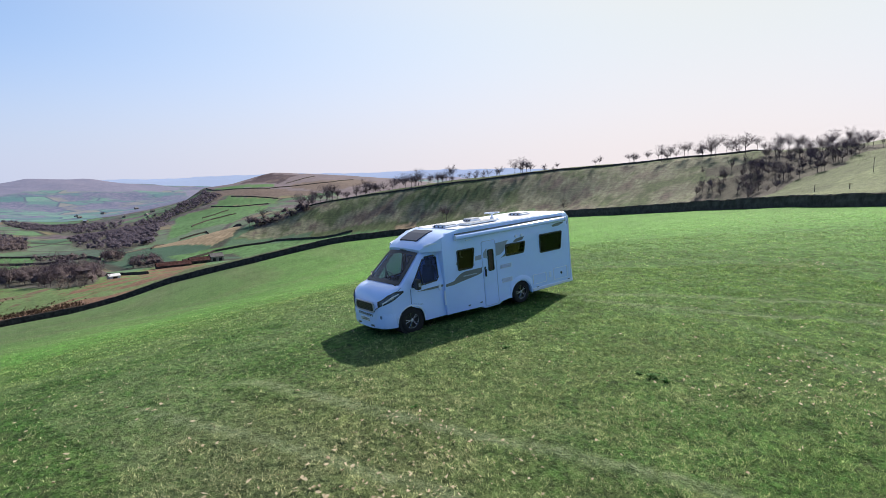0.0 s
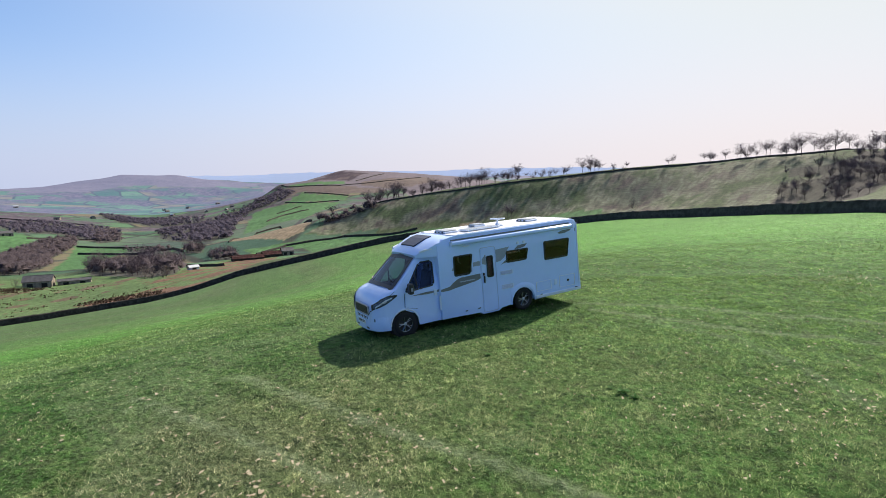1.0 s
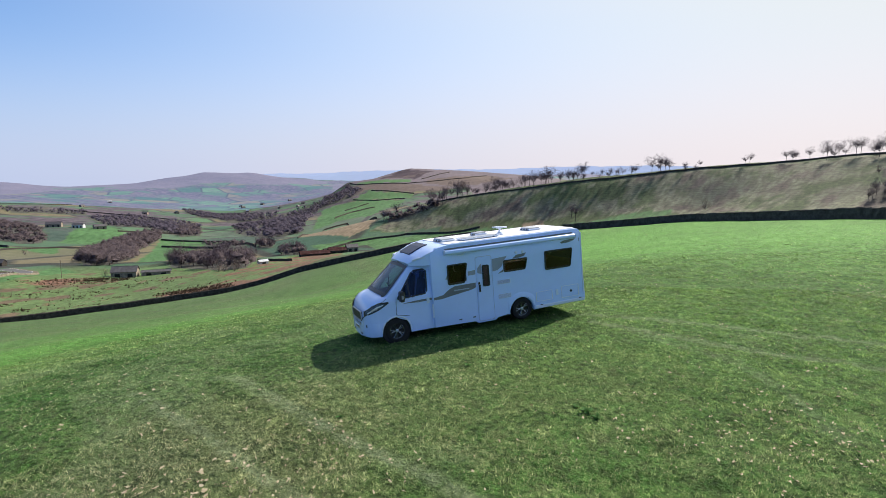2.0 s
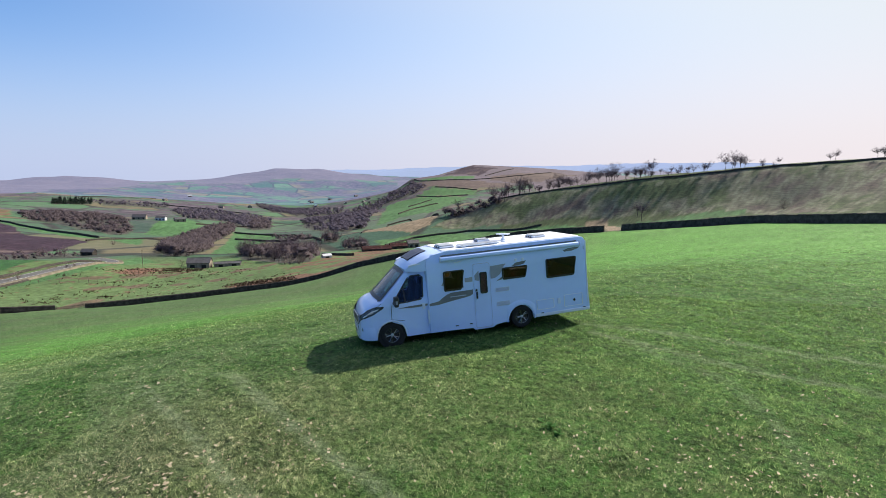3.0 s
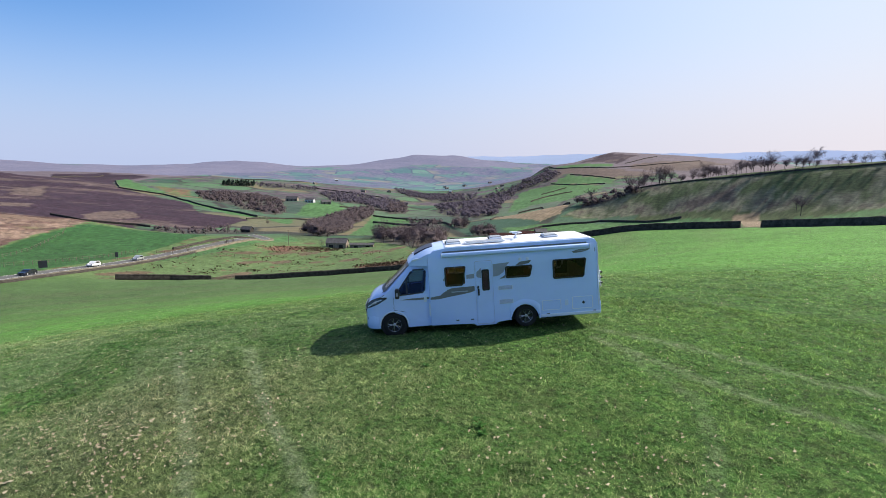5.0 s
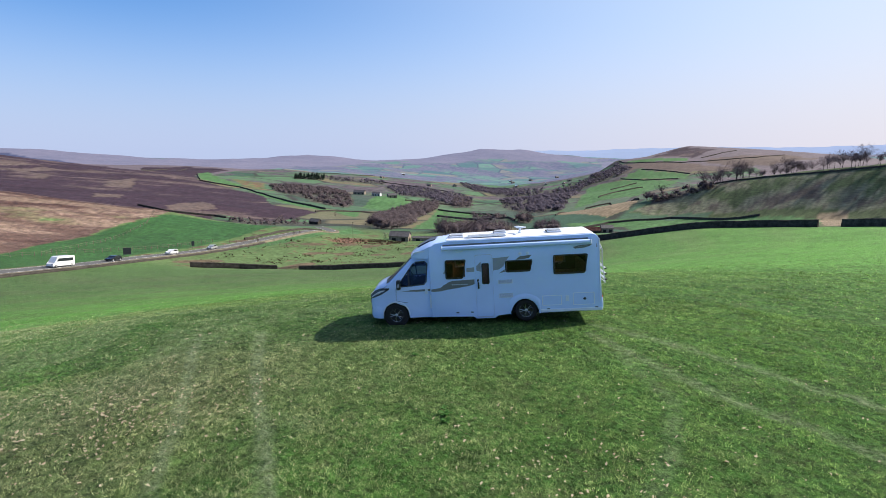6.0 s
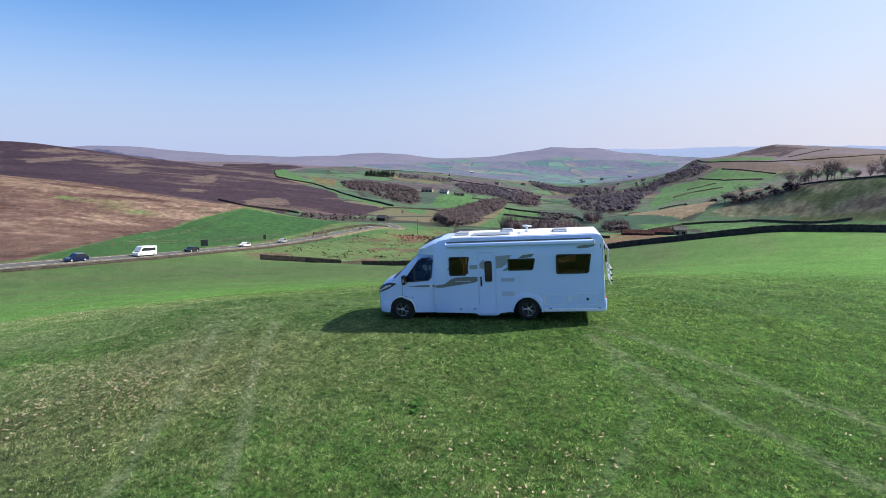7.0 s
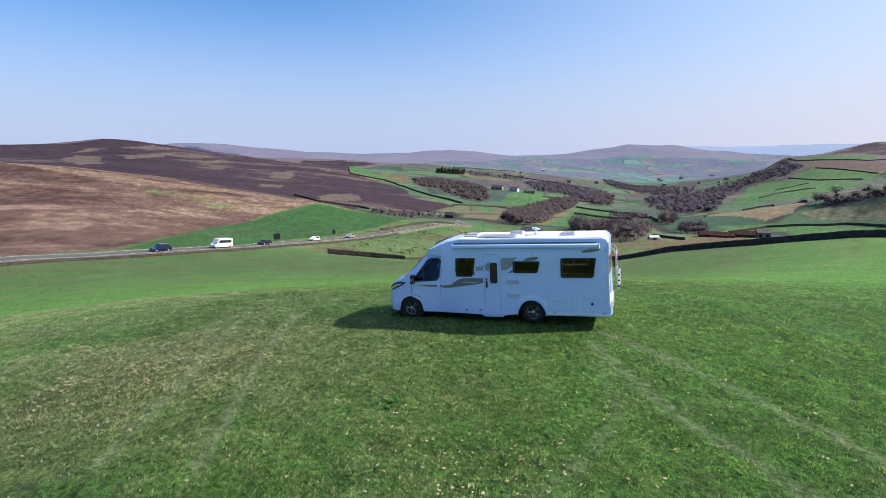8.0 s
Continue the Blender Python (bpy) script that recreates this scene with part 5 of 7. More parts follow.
    # near side of the living body
    body_window(van, -2.29, 1.43, -1.63, 2.03, slant=0.12, dim_backing=False)
    body_window(van, -4.33, 1.56, -3.48, 1.93, slant=0.09, dim_backing=False)
    body_window(van, -5.99, 1.43, -4.94, 2.03, slant=0.10, dim_backing=False)
    door = part("entrance_door", seam(rounded(-3.09, 0.19, -2.55, 2.15, 0.07), H - 0.002, H + 0.010, 0.012), VENT_GREY, van, "white entrance door with a narrow tinted window")
    part("door_leaf", bm_prism(rounded(-3.06, 0.22, -2.58, 2.12, 0.06), H - 0.01, H + 0.007, "xz", 0.003), SHADE_WHITE, door)
    body_window(door, -2.985, 1.23, -2.755, 1.88, "door_window", y=H + 0.007)
    part("door_latch", bm_box(-2.64, H + 0.03, 1.20, 0.05, 0.04, 0.22, 0.012), BLACK_TRIM, door)
    part("door_lock", bm_box(-2.635, H + 0.02, 1.36, 0.05, 0.03, 0.06, 0.01), BLACK_TRIM, door)
    for x0, x1, z0, z1 in ((-3.69, -3.24, 1.21, 1.34), (-3.69, -3.25, 0.77, 0.91)):
        vent = part("fridge_vent", bm_prism(rounded(x0, z0, x1, z1, 0.012), H - 0.004, H + 0.008), WHITE_TRIM, van, "slatted white fridge vent")
        for k in range(6):
            part("vent_slat", bm_box((x0 + x1) / 2, H + 0.012, z0 + 0.018 + (z1 - z0 - 0.03) * k / 5, x1 - x0 - 0.04, 0.014, 0.010, turn=Matrix.Rotation(radians(25), 4, "X")), VENT_GREY, vent)
    for x0, x1, z0, z1 in ((-5.16, -4.56, 0.47, 0.78), (-6.15, -5.50, 0.45, 0.83)):
        hatch = part("service_hatch", seam(rounded(x0, z0, x1, z1, 0.03), H - 0.002, H + 0.012, 0.016), ROOF_WHITE, van, "white service hatch door")
        part("hatch_leaf", bm_prism(rounded(x0 + 0.025, z0 + 0.025, x1 - 0.025, z1 - 0.025, 0.025), H - 0.002, H + 0.006), SHADE_WHITE, hatch)
        if x1 < -5.4:
            bm = bmesh.new()
            bm_box((x0 + x1) / 2 - 0.03, H + 0.012, (z0 + z1) / 2, 0.075, 0.01, 0.075, bm=bm, turn=Matrix.Rotation(radians(45), 4, "Y"))
            part("hatch_emblem", bm, BLACK_TRIM, hatch)
    part("socket_flap", bm_prism(rounded(-5.38, 0.58, -5.28, 0.76, 0.015), H - 0.002, H + 0.02, "xz", 0.004), WHITE_TRIM, van)
    for x in (-1.95, -2.40, -4.75, -6.2):
        part("side_marker", bm_box(x, H + 0.006, 0.36, 0.09, 0.016, 0.03, 0.005), BLACK_TRIM, van)
    bm = bmesh.new()
    ring = []
    for t in np.linspace(0, math.pi, 19):
        c, q = math.cos(t), math.sin(t)
        reach = 0.60 / max(abs(c), 0.75)
        ring.append([bm.verts.new((-4.035 + r * c, y, 0.24 + h * q)) for r, h, y in ((0.44, 0.49, H - 0.05), (0.445, 0.495, H + 0.022), (reach * 0.72, 0.57, H + 0.024), (reach * 0.80, 0.64, H - 0.002))])
    for ra, rb in zip(ring, ring[1:]):
        for k in range(3):
            bm.faces.new((ra[k], ra[k + 1], rb[k + 1], rb[k]))
    part("arch_flare", bm, SHADE_WHITE, van, smooth=True)
    part("skirt_rail", bm_box(-5.45, H + 0.004, 0.31, 1.86, 0.03, 0.09, 0.012), WHITE_TRIM, van)
    part("corner_strip", bm_box(-6.33, H + 0.004, 1.5, 0.035, 0.02, 1.95, 0.008), WHITE_TRIM, van)
    # awning cassette along the roof edge
    awning = part("awning_cassette", bm_prism([(H - 0.01, 2.33), (H + 0.10, 2.335), (H + 0.13, 2.37), (H + 0.12, 2.44), (H + 0.07, 2.47), (H - 0.01, 2.475)], -6.06, -1.58, "yz", 0.012), SHADE_WHITE, van, "white wind-out awning cassette", smooth=True)
    for x in (-6.075, -1.565):
        part("awning_end_cap", bm_box(x, H + 0.06, 2.40, 0.03, 0.15, 0.155, 0.02), WHITE_TRIM, awning)
    # solid grey bar painted in for the shadow line above the cassette
    part("awning_shadow_gap", bm_box(-3.8, H + 0.02, 2.497, 4.4, 0.05, 0.035), GREY_DECAL, awning)
    part("awning_light", bm_box(-2.1, H + 0.012, 2.27, 0.22, 0.02, 0.03, 0.006), WHITE_TRIM, van)
    for x in (-3.95, -4.18):
        part("flue_cap", bm_lathe([(0.0, 0.0), (0.05, 0.0), (0.045, 0.02), (0.02, 0.025)], 14, "y", (x, H, 2.12)), WHITE_TRIM, van)
    # grey swoosh decals
    def decal(name, pts, mat=GREY_DECAL):
        part(name, bm_prism(pts, H - 0.003, H + 0.004), mat, van)
    decal("swoosh_low", [(-1.16, 1.06), (-1.16, 1.13), (-1.46, 1.17), (-1.56, 1.25), (-1.70, 1.33), (-1.84, 1.375), (-2.52, 1.39), (-2.52, 1.25), (-2.44, 1.215), (-2.3, 1.185), (-1.7, 1.105), (-1.42, 1.06)])
    decal("swoosh_mid", [(-1.56, 1.62), (-1.62, 1.72), (-1.64, 1.72), (-1.62, 1.6)], PALE_DECAL)
    decal("swoosh_back", [(-2.29, 1.63), (-2.29, 1.75), (-2.53, 1.77), (-2.53, 1.63)], PALE_DECAL)
    decal("swoosh_high", [(-3.11, 1.64), (-3.11, 2.02), (-3.62, 2.05), (-3.55, 1.97), (-3.42, 1.75), (-3.28, 1.66)], PALE_DECAL)
    part("swoosh_door", bm_prism([(-2.60, 1.66), (-2.60, 1.80), (-2.72, 1.92), (-2.74, 1.92), (-2.74, 1.62)], H + 0.006, H + 0.011), PALE_DECAL, door)
    part("swoosh_door_low", bm_prism([(-2.60, 1.30), (-2.60, 1.36), (-2.66, 1.37), (-2.66, 1.33)], H + 0.006, H + 0.011), GREY_DECAL, door)
    decal("swoosh_window", [(-3.80, 1.94), (-3.95, 2.04), (-4.30, 2.07), (-4.22, 1.98), (-4.0, 1.94)])
    decal("swoosh_tip", [(-3.28, 1.545), (-3.47, 1.66), (-3.47, 1.58)])
    decal("rear_flash", [(-5.55, 2.24), (-5.75, 2.29), (-6.12, 2.30), (-6.05, 2.25), (-5.85, 2.20), (-5.6, 2.19)])
    text_bars(van, "model_lettering", [(-2.30 + 0.055 * k, -2.251 + 0.055 * k) for k in range(9)], 1.25, 0.03, H + 0.006, VENT_GREY)
    text_bars(van, "rear_lettering", [(-6.0 + 0.045 * k, -5.97 + 0.045 * k) for k in range(7)], 2.255, 0.03, H + 0.006, PALE_DECAL)
    decal("rear_reflector", [(-6.25, 2.2), (-6.27, 2.2), (-6.27, 2.31), (-6.25, 2.31)])
    # roof furniture
    def rooflight(x, y, sx, sy, h):
        r = part("rooflight", bm_box(x, y, 2.64 + h / 2, sx, sy, h, 0.025), WHITE_TRIM, van, "white roof hatch with a smoked lid")
        part("rooflight_lid", bm_box(x, y, 2.64 + h + 0.012, sx * 0.86, sy * 0.86, 0.04, 0.015), SILVER, r)
        for q in (-0.3, 0, 0.3):
            part("hinge", bm_box(x + sx / 2, y + sy * q, 2.64 + h * 0.6, 0.03, 0.06, 0.04, 0.006), BLACK_TRIM, r)
    rooflight(-2.0, 0.15, 0.48, 0.7, 0.05)
    rooflight(-3.4, -0.3, 0.42, 0.42, 0.06)
    rooflight(-5.1, 0.1, 0.46, 0.6, 0.05)
    panel = part("solar_panel", bm_box(-2.95, 0.55, 2.675, 1.25, 0.5, 0.035, 0.008), WHITE_TRIM, van, "pale-framed roof panel on feet")
    part("panel_face", bm_box(-2.95, 0.55, 2.695, 1.15, 0.42, 0.01), PALE_DECAL, panel)
    for dx in (-0.5, 0.5):
        part("panel_foot", bm_box(-2.95 + dx, 0.55, 2.645, 0.08, 0.5, 0.03), WHITE_TRIM, panel)
    aerial = part("aerial", bm_lathe([(0.0, 2.63), (0.09, 2.63), (0.07, 2.68), (0.035, 2.70), (0.03, 2.78), (0.12, 2.80), (0.13, 2.82), (0.0, 2.84)], 16, "z", (-4.05, -0.05, 0)), WHITE_TRIM, van, "white television aerial")
    part("aerial_wing", bm_box(-4.05, -0.05, 2.825, 0.16, 0.5, 0.04, 0.018, turn=Matrix.Rotation(radians(25), 4, "Z")), WHITE_TRIM, aerial)
    part("roof_cap", bm_lathe([(0.0, 2.63), (0.07, 2.63), (0.06, 2.67), (0.02, 2.69)], 12, "z", (-3.85, 0.45, 0)), WHITE_TRIM, van)
    # back: panel, lamps, cycle rack
    part("rear_panel", bm_box(-6.37, 0, 0.47, 0.1, 2.12, 0.36, 0.03), SHADE_WHITE, van)
    part("rear_window", bm_prism(rounded(-0.7, 1.5, 0.7, 2.05, 0.06), -6.36, -6.335, "yz", 0.004), TINT_GLASS, van)
    for s in (1, -1):
        part("tail_lamp", bm_box(-6.402, s * 0.93, 0.55, 0.04, 0.12, 0.26, 0.012), RED_LENS, van)
    rack = part("cycle_rack", bm_tube([(-6.34, 0.52, 2.25), (-6.46, 0.52, 2.22), (-6.53, 0.52, 2.05), (-6.52, 0.52, 1.7), (-6.56, 0.52, 1.35), (-6.60, 0.52, 0.98), (-6.38, 0.52, 0.92)], 0.017, 8), SILVER, van, "folded silver tube cycle rack")
    part("rack_tube", bm_tube([(-6.34, -0.52, 2.25), (-6.46, -0.52, 2.22), (-6.53, -0.52, 2.05), (-6.52, -0.52, 1.7), (-6.56, -0.52, 1.35), (-6.60, -0.52, 0.98), (-6.38, -0.52, 0.92)], 0.017, 8), SILVER, rack)
    for z, x in ((2.05, -6.53), (1.55, -6.54), (1.0, -6.6)):
        part("rack_crossbar", bm_tube([(x, -0.52, z), (x, 0.52, z)], 0.014, 8), SILVER, rack)
    for k in range(3):
        part("rack_rail", bm_box(-6.61, 0.0, 1.10 + 0.17 * k, 0.06, 1.1, 0.04, 0.012), SILVER, rack)
        part("rack_rail_end", bm_box(-6.61, 0.56, 1.10 + 0.17 * k, 0.07, 0.04, 0.05, 0.012), BLACK_TRIM, rack)
    part("rack_clamp", bm_box(-6.47, 0.3, 1.75, 0.06, 0.05, 0.22, 0.015), BLACK_TRIM, rack)
    # far side windows
    for x0, x1 in ((-2.5, -1.8), (-5.6, -4.6)):
        far = part("far_window", bm_frame(rounded(x0, 1.43, x1, 2.03, 0.06), rounded(x0 + 0.04, 1.47, x1 - 0.04, 1.99, 0.04), -H - 0.02, -H + 0.002), BLACK_TRIM, van)
        part("pane", bm_prism(rounded(x0 + 0.03, 1.46, x1 - 0.03, 2.0, 0.04), -H - 0.016, -H - 0.010), TINT_PANE, far).visible_shadow = False
    # wheels: the body rides a little nose-down, so the rear axle sits lower in it
    for s in (1, -1):
        wheel(van, 0.0, s * 0.905, 0.34, s)
        wheel(van, -4.07, s * 0.95, 0.33, s)
    return van


FRONT_HUB, HEAD = (-0.90, 15.19), (-0.8109, -0.5852)     # front near wheel, heading in plan
LEFT = (-HEAD[1], HEAD[0])


def motorhome_pose():
    near_front = Vector((FRONT_HUB[0], FRONT_HUB[1], 0))
    fwd, left = Vector((*HEAD, 0)), Vector((*LEFT, 0))
    pts = {}
    for name, dx, dy in (("fl", 0, 0), ("fr", 0, -1.82), ("rl", -4.035, 0), ("rr", -4.035, -1.82)):
        p = near_front + fwd * dx + left * dy
        pts[name] = Vector((p.x, p.y, float(height(p.x, p.y))))
    ex = ((pts["fl"] + pts["fr"]) - (pts["rl"] + pts["rr"])).normalized()
    ey = ((pts["fl"] + pts["rl"]) - (pts["fr"] + pts["rr"])).normalized()
    ez = ex.cross(ey).normalized()
    rake = radians(0.95)
    bx = (ex * math.cos(rake) - ez * math.sin(rake)).normalized()
    ey = (ey - bx * ey.dot(bx)).normalized()
    bz = bx.cross(ey)
    base = (pts["fl"] + pts["fr"]) / 2
    m = Matrix((bx, ey, bz)).transposed().to_4x4()
    m.translation = base - bz * 0.012
    return m


motorhome(motorhome_pose())


# ---- dry-stone walls ----
def dense(line, step):
    out = []
    for (xa, ya), (xb, yb) in zip(line, line[1:]):
        n = max(1, int(math.hypot(xb - xa, yb - ya) / step))
        out += [(xa + (xb - xa) * k / n, ya + (yb - ya) * k / n) for k in range(n)]
    return out + [line[-1]]


def wall_mesh(name, line, tall, thick, step, rng):
    """A battered stone wall: rough faces, uneven cope stones along the top."""
    pts = dense(line, step)
    xs, ys = np.array([p[0] for p in pts]), np.array([p[1] for p in pts])
    zs = height(xs, ys)
    verts, faces = [], []
    n = len(pts)
    for i in range(n):
        a, b = max(0, i - 1), min(n - 1, i + 1)
        dx, dy = xs[b] - xs[a], ys[b] - ys[a]
        d = math.hypot(dx, dy) or 1
        nx, ny = -dy / d, dx / d
        top = tall * (0.96 + 0.06 * rng.random()) + 0.03 * math.sin(i * 0.37)
        for off, z in ((-thick, -0.5), (-thick * 0.95, tall * 0.4), (-thick * 0.65, tall * 0.86), (-thick * 0.75, tall * 0.88), (-thick * 0.45, top), (thick * 0.45, top * (0.97 + 0.05 * rng.random())), (thick * 0.75, tall * 0.88), (thick * 0.65, tall * 0.86), (thick * 0.95, tall * 0.4), (thick, -0.5)):
            j = 0.025 * rng.uniform(-1, 1)
            verts.append((xs[i] + nx * (off + j), ys[i] + ny * (off + j), zs[i] + z))
    for i in range(n - 1):
        for k in range(9):
            faces.append((i * 10 + k, i * 10 + k + 1, i * 10 + 11 + k, i * 10 + 10 + k))
    faces.append(tuple(range(9, -1, -1)))
    faces.append(tuple(range((n - 1) * 10, n * 10)))
    me = bpy.data.meshes.new(name)
    me.from_pydata(verts, [], faces)
    me.materials.append(STONE)
    return me


def plan(line):
    return [(p[0], p[1]) for p in line]


rng = random.Random(7)
field_line = plan(LINES["wall"])
runs = [[(60, 25), (50, 48)] + field_line[:4] + [(14, 128.5), (0.9, 133.9)],
        [(-3.0, 134.5), (-14, 136.3)] + field_line[5:10] + [(-121.0, 97.0)],
        [(-124.2, 92.0), (-129.5, 83.5), (-134.0, 72.0)]]
for k, run in enumerate(runs):
    tagged(new("dry_stone_wall", wall_mesh("dry_stone_wall", run, 1.5, 0.42, 0.45, rng)), "dark weathered gritstone dry-stone wall bounding the pasture", "stone wall", "field walls")
tagged(new("dry_stone_wall", wall_mesh("dry_stone_wall", RIDGE_WALL, 1.05, 0.4, 1.2, rng)), "dark dry-stone wall along the wooded ridge", "stone wall", "field walls")
for line in FAR_WALLS:
    far = math.hypot(line[0][0], line[0][1])
    tagged(new("dry_stone_wall", wall_mesh("dry_stone_wall", line, 1.5 if far < 700 else 2.2, 0.6, 3.0, rng)), "distant dark dry-stone wall between fields", "stone wall", "far field walls")

# ---- the road, its verges and the low wall beside it ----
ROAD = [(-112, -60), (-118, -30)] + plan(LINES["road"]) + [(-236, 200), (-262, 222), (-300, 240)]


def ribbon(name, line, half, lift, mat, shift=0.0, step=2.0):
    pts = dense(line, step)
    xs, ys = np.array([p[0] for p in pts], float), np.array([p[1] for p in pts], float)
    for _ in range(6):
        xs[1:-1], ys[1:-1] = (xs[:-2] + 2 * xs[1:-1] + xs[2:]) / 4, (ys[:-2] + 2 * ys[1:-1] + ys[2:]) / 4
    dx, dy = np.gradient(xs), np.gradient(ys)
    d = np.hypot(dx, dy)
    nx, ny = -dy / d, dx / d
    zc = height(xs, ys)
    verts, faces = [], []
    for i in range(len(xs)):
        for off, dz in ((shift - half - 0.4, -0.6), (shift - half, lift), (shift + half, lift), (shift + half + 0.4, -0.6)):
            verts.append((xs[i] + nx[i] * off, ys[i] + ny[i] * off, zc[i] + dz))
    for i in range(len(xs) - 1):
        for k in range(3):
            faces.append((i * 4 + k, i * 4 + k + 1, i * 4 + 5 + k, i * 4 + 4 + k))
    me = bpy.data.meshes.new(name)
    me.from_pydata(verts, [], faces)
    me.materials.append(mat)
    return new(name, me), list(zip(xs, ys))


verge, _ = ribbon("verge", ROAD, 4.6, 0.22, VERGE)
tagged(verge, "pale worn gravel and grass verge beside the road", "verge", kind="structure")
road, road_centre = ribbon("road", ROAD, 2.8, 0.30, ASPHALT)
tagged(road, "grey asphalt country road", "road", kind="structure")
for s in (-2.6, 2.6):
    edge, _ = ribbon("edge_line", ROAD, 0.06, 0.306, PAINT_LINE, s)
    tagged(edge, "white painted road edge line", "road marking", kind="structure")
road_wall_line = [(x, y) for x, y in [(p[0] + 8.5, p[1] - 3.5) for p in ROAD[:9]]]
tagged(new("dry_stone_wall", wall_mesh("dry_stone_wall", road_wall_line, 0.6, 0.35, 0.6, rng)), "low tumbled stone wall beside the road", "stone wall", "field walls")
bend_wall = [(-205, 130), (-222, 158), (-232, 178), (-238, 196)]
tagged(new("dry_stone_wall", wall_mesh("dry_stone_wall", bend_wall, 1.0, 0.35, 0.8, rng)), "pale stone wall curving with the road", "stone wall", "field walls")


# ---- bare trees ----
def grow(rng, tall, wide, base, twigs):
    """A stem, limbs that fan out to fill a domed crown, branches off them and fine twigs off those."""
    wood, tips, tris = bmesh.new(), [], []
    fork = Vector((rng.uniform(-0.03, 0.03) * tall, rng.uniform(-0.03, 0.03) * tall, base * tall))
    bm_tube([(0, 0, -0.4), fork * 0.5 + Vector((0.01 * tall, 0, 0)), fork], tall * 0.014, 6, wood, tall * 0.009)

    def in_crown(low=0.0):
        t, q = rng.uniform(0, 6.28), rng.uniform(0.3, 1.0) ** 0.4
        e = rng.uniform(low, 1.2)
        return Vector((math.cos(t) * math.cos(e) * wide * q, math.sin(t) * math.cos(e) * wide * q, base + 0.06 + math.sin(e) * (0.94 - base) * q)) * tall

    def bent(a, b, rise):
        mid = (a + b) / 2 + Vector((rng.uniform(-1, 1), rng.uniform(-1, 1), rise + rng.uniform(-0.5, 0.5))) * (b - a).length * 0.12
        return [a, (a + mid) / 2, mid, (mid + b) / 2, b]

    for _ in range(14):
        end = in_crown(0.1)
        start = fork * rng.uniform(0.75, 1.0)
        pts = bent(start, end, -0.6)
        bm_tube(pts[::2], tall * 0.0068, 3, wood, tall * 0.0022)
        for _ in range(8):
            p = pts[rng.randrange(1, 5)]
            q = p + ((in_crown() - p) * 0.4 + (p - fork) * 0.2 + Vector((rng.uniform(-1, 1), rng.uniform(-1, 1), rng.uniform(-0.3, 1))) * 0.07 * tall)
            sub_pts = bent(p, q, 0.3)
            for away in (Vector((1, 0, 0)), Vector((0, 1, 0))):
                k = len(tips)
                tips.extend([p - away * tall * 0.0026, p + away * tall * 0.0026, q])
                tris.append((k, k + 1, k + 2))
            for _ in range(twigs):
                o = sub_pts[rng.randrange(1, 5)]
                w = ((q - p).normalized() * 0.7 + Vector((rng.uniform(-1, 1), rng.uniform(-1, 1), rng.uniform(-0.5, 1)))).normalized()
                side = w.orthogonal().normalized() * (tall * 0.0014)
                k = len(tips)
                tips.extend([o - side, o + side, o + w * tall * rng.uniform(0.05, 0.11)])
                tris.append((k, k + 1, k + 2))
    return wood, (tips, tris)


def tree_meshes(seed, tall=10.0, wide=0.42, base=0.30, twig=None, twigs=20):
    wood, fine = grow(random.Random(seed), tall, wide, base, twigs)
    trunk = bpy.data.meshes.new("trunk")
    wood.to_mesh(trunk)
    wood.free()
    trunk.materials.append(BARK)
    crown = bpy.data.meshes.new("crown")
    crown.from_pydata(fine[0], [], fine[1])
    crown.materials.append(twig or TWIG)
    return trunk, crown


KINDS = [tree_meshes(11, wide=0.5, base=0.38), tree_meshes(23, wide=0.60, base=0.46), tree_meshes(35, wide=0.42, base=0.46), tree_meshes(47, wide=0.66, base=0.52), tree_meshes(59, wide=0.52, base=0.35)]
GROVE = [tree_meshes(71, wide=0.45, base=0.34, twigs=15), tree_meshes(83, wide=0.55, base=0.42, twigs=15), tree_meshes(95, wide=0.38, base=0.28, twigs=15)]
BUSH_KIND = tree_meshes(5, 10.0, 0.55, 0.04, PALE_TWIG)


def plant(name, kind, x, y, tall, label, category, group, rng):
    ob = new(name)
    z = float(height(x, y))
    s = tall / 10.0
    ob.matrix_world = Matrix.Translation((x, y, z)) @ Matrix.Rotation(rng.uniform(0, 6.28), 4, "Z") @ Matrix.Diagonal((s * rng.uniform(0.9, 1.15), s * rng.uniform(0.9, 1.15), s, 1))
    tagged(ob, label, category, group)
    for part_name, me in zip(("trunk", "crown"), kind):
        p = new(part_name, me)
        p.parent = ob
    return ob


rng = random.Random(3)
SECOND_ROW = [(x + rng.uniform(-7, 9), y + rng.uniform(5, 16), tall * rng.uniform(0.75, 1.05)) for k, (x, y, tall) in enumerate(TREES) if y > 300 and tall < 13]
SECOND_ROW += [(x + rng.uniform(-4, 14), y + rng.uniform(12, 30), tall * rng.uniform(0.8, 1.1)) for x, y, tall in TREES if -128 < x < 5 and y > 450 for _ in range(2)]
for x, y, tall in TREES + SECOND_ROW:
    plant("tree", KINDS[rng.randrange(5)], x + rng.uniform(-1, 1), y + rng.uniform(-1, 1), tall * rng.uniform(0.8, 1.3), "bare windswept tree in early spring on the ridge", "tree", "ridge trees", rng)
COPSE = [tree_meshes(107, wide=0.52, base=0.16, twigs=22), tree_meshes(119, wide=0.60, base=0.20, twigs=22), tree_meshes(131, wide=0.48, base=0.12, twigs=22)]
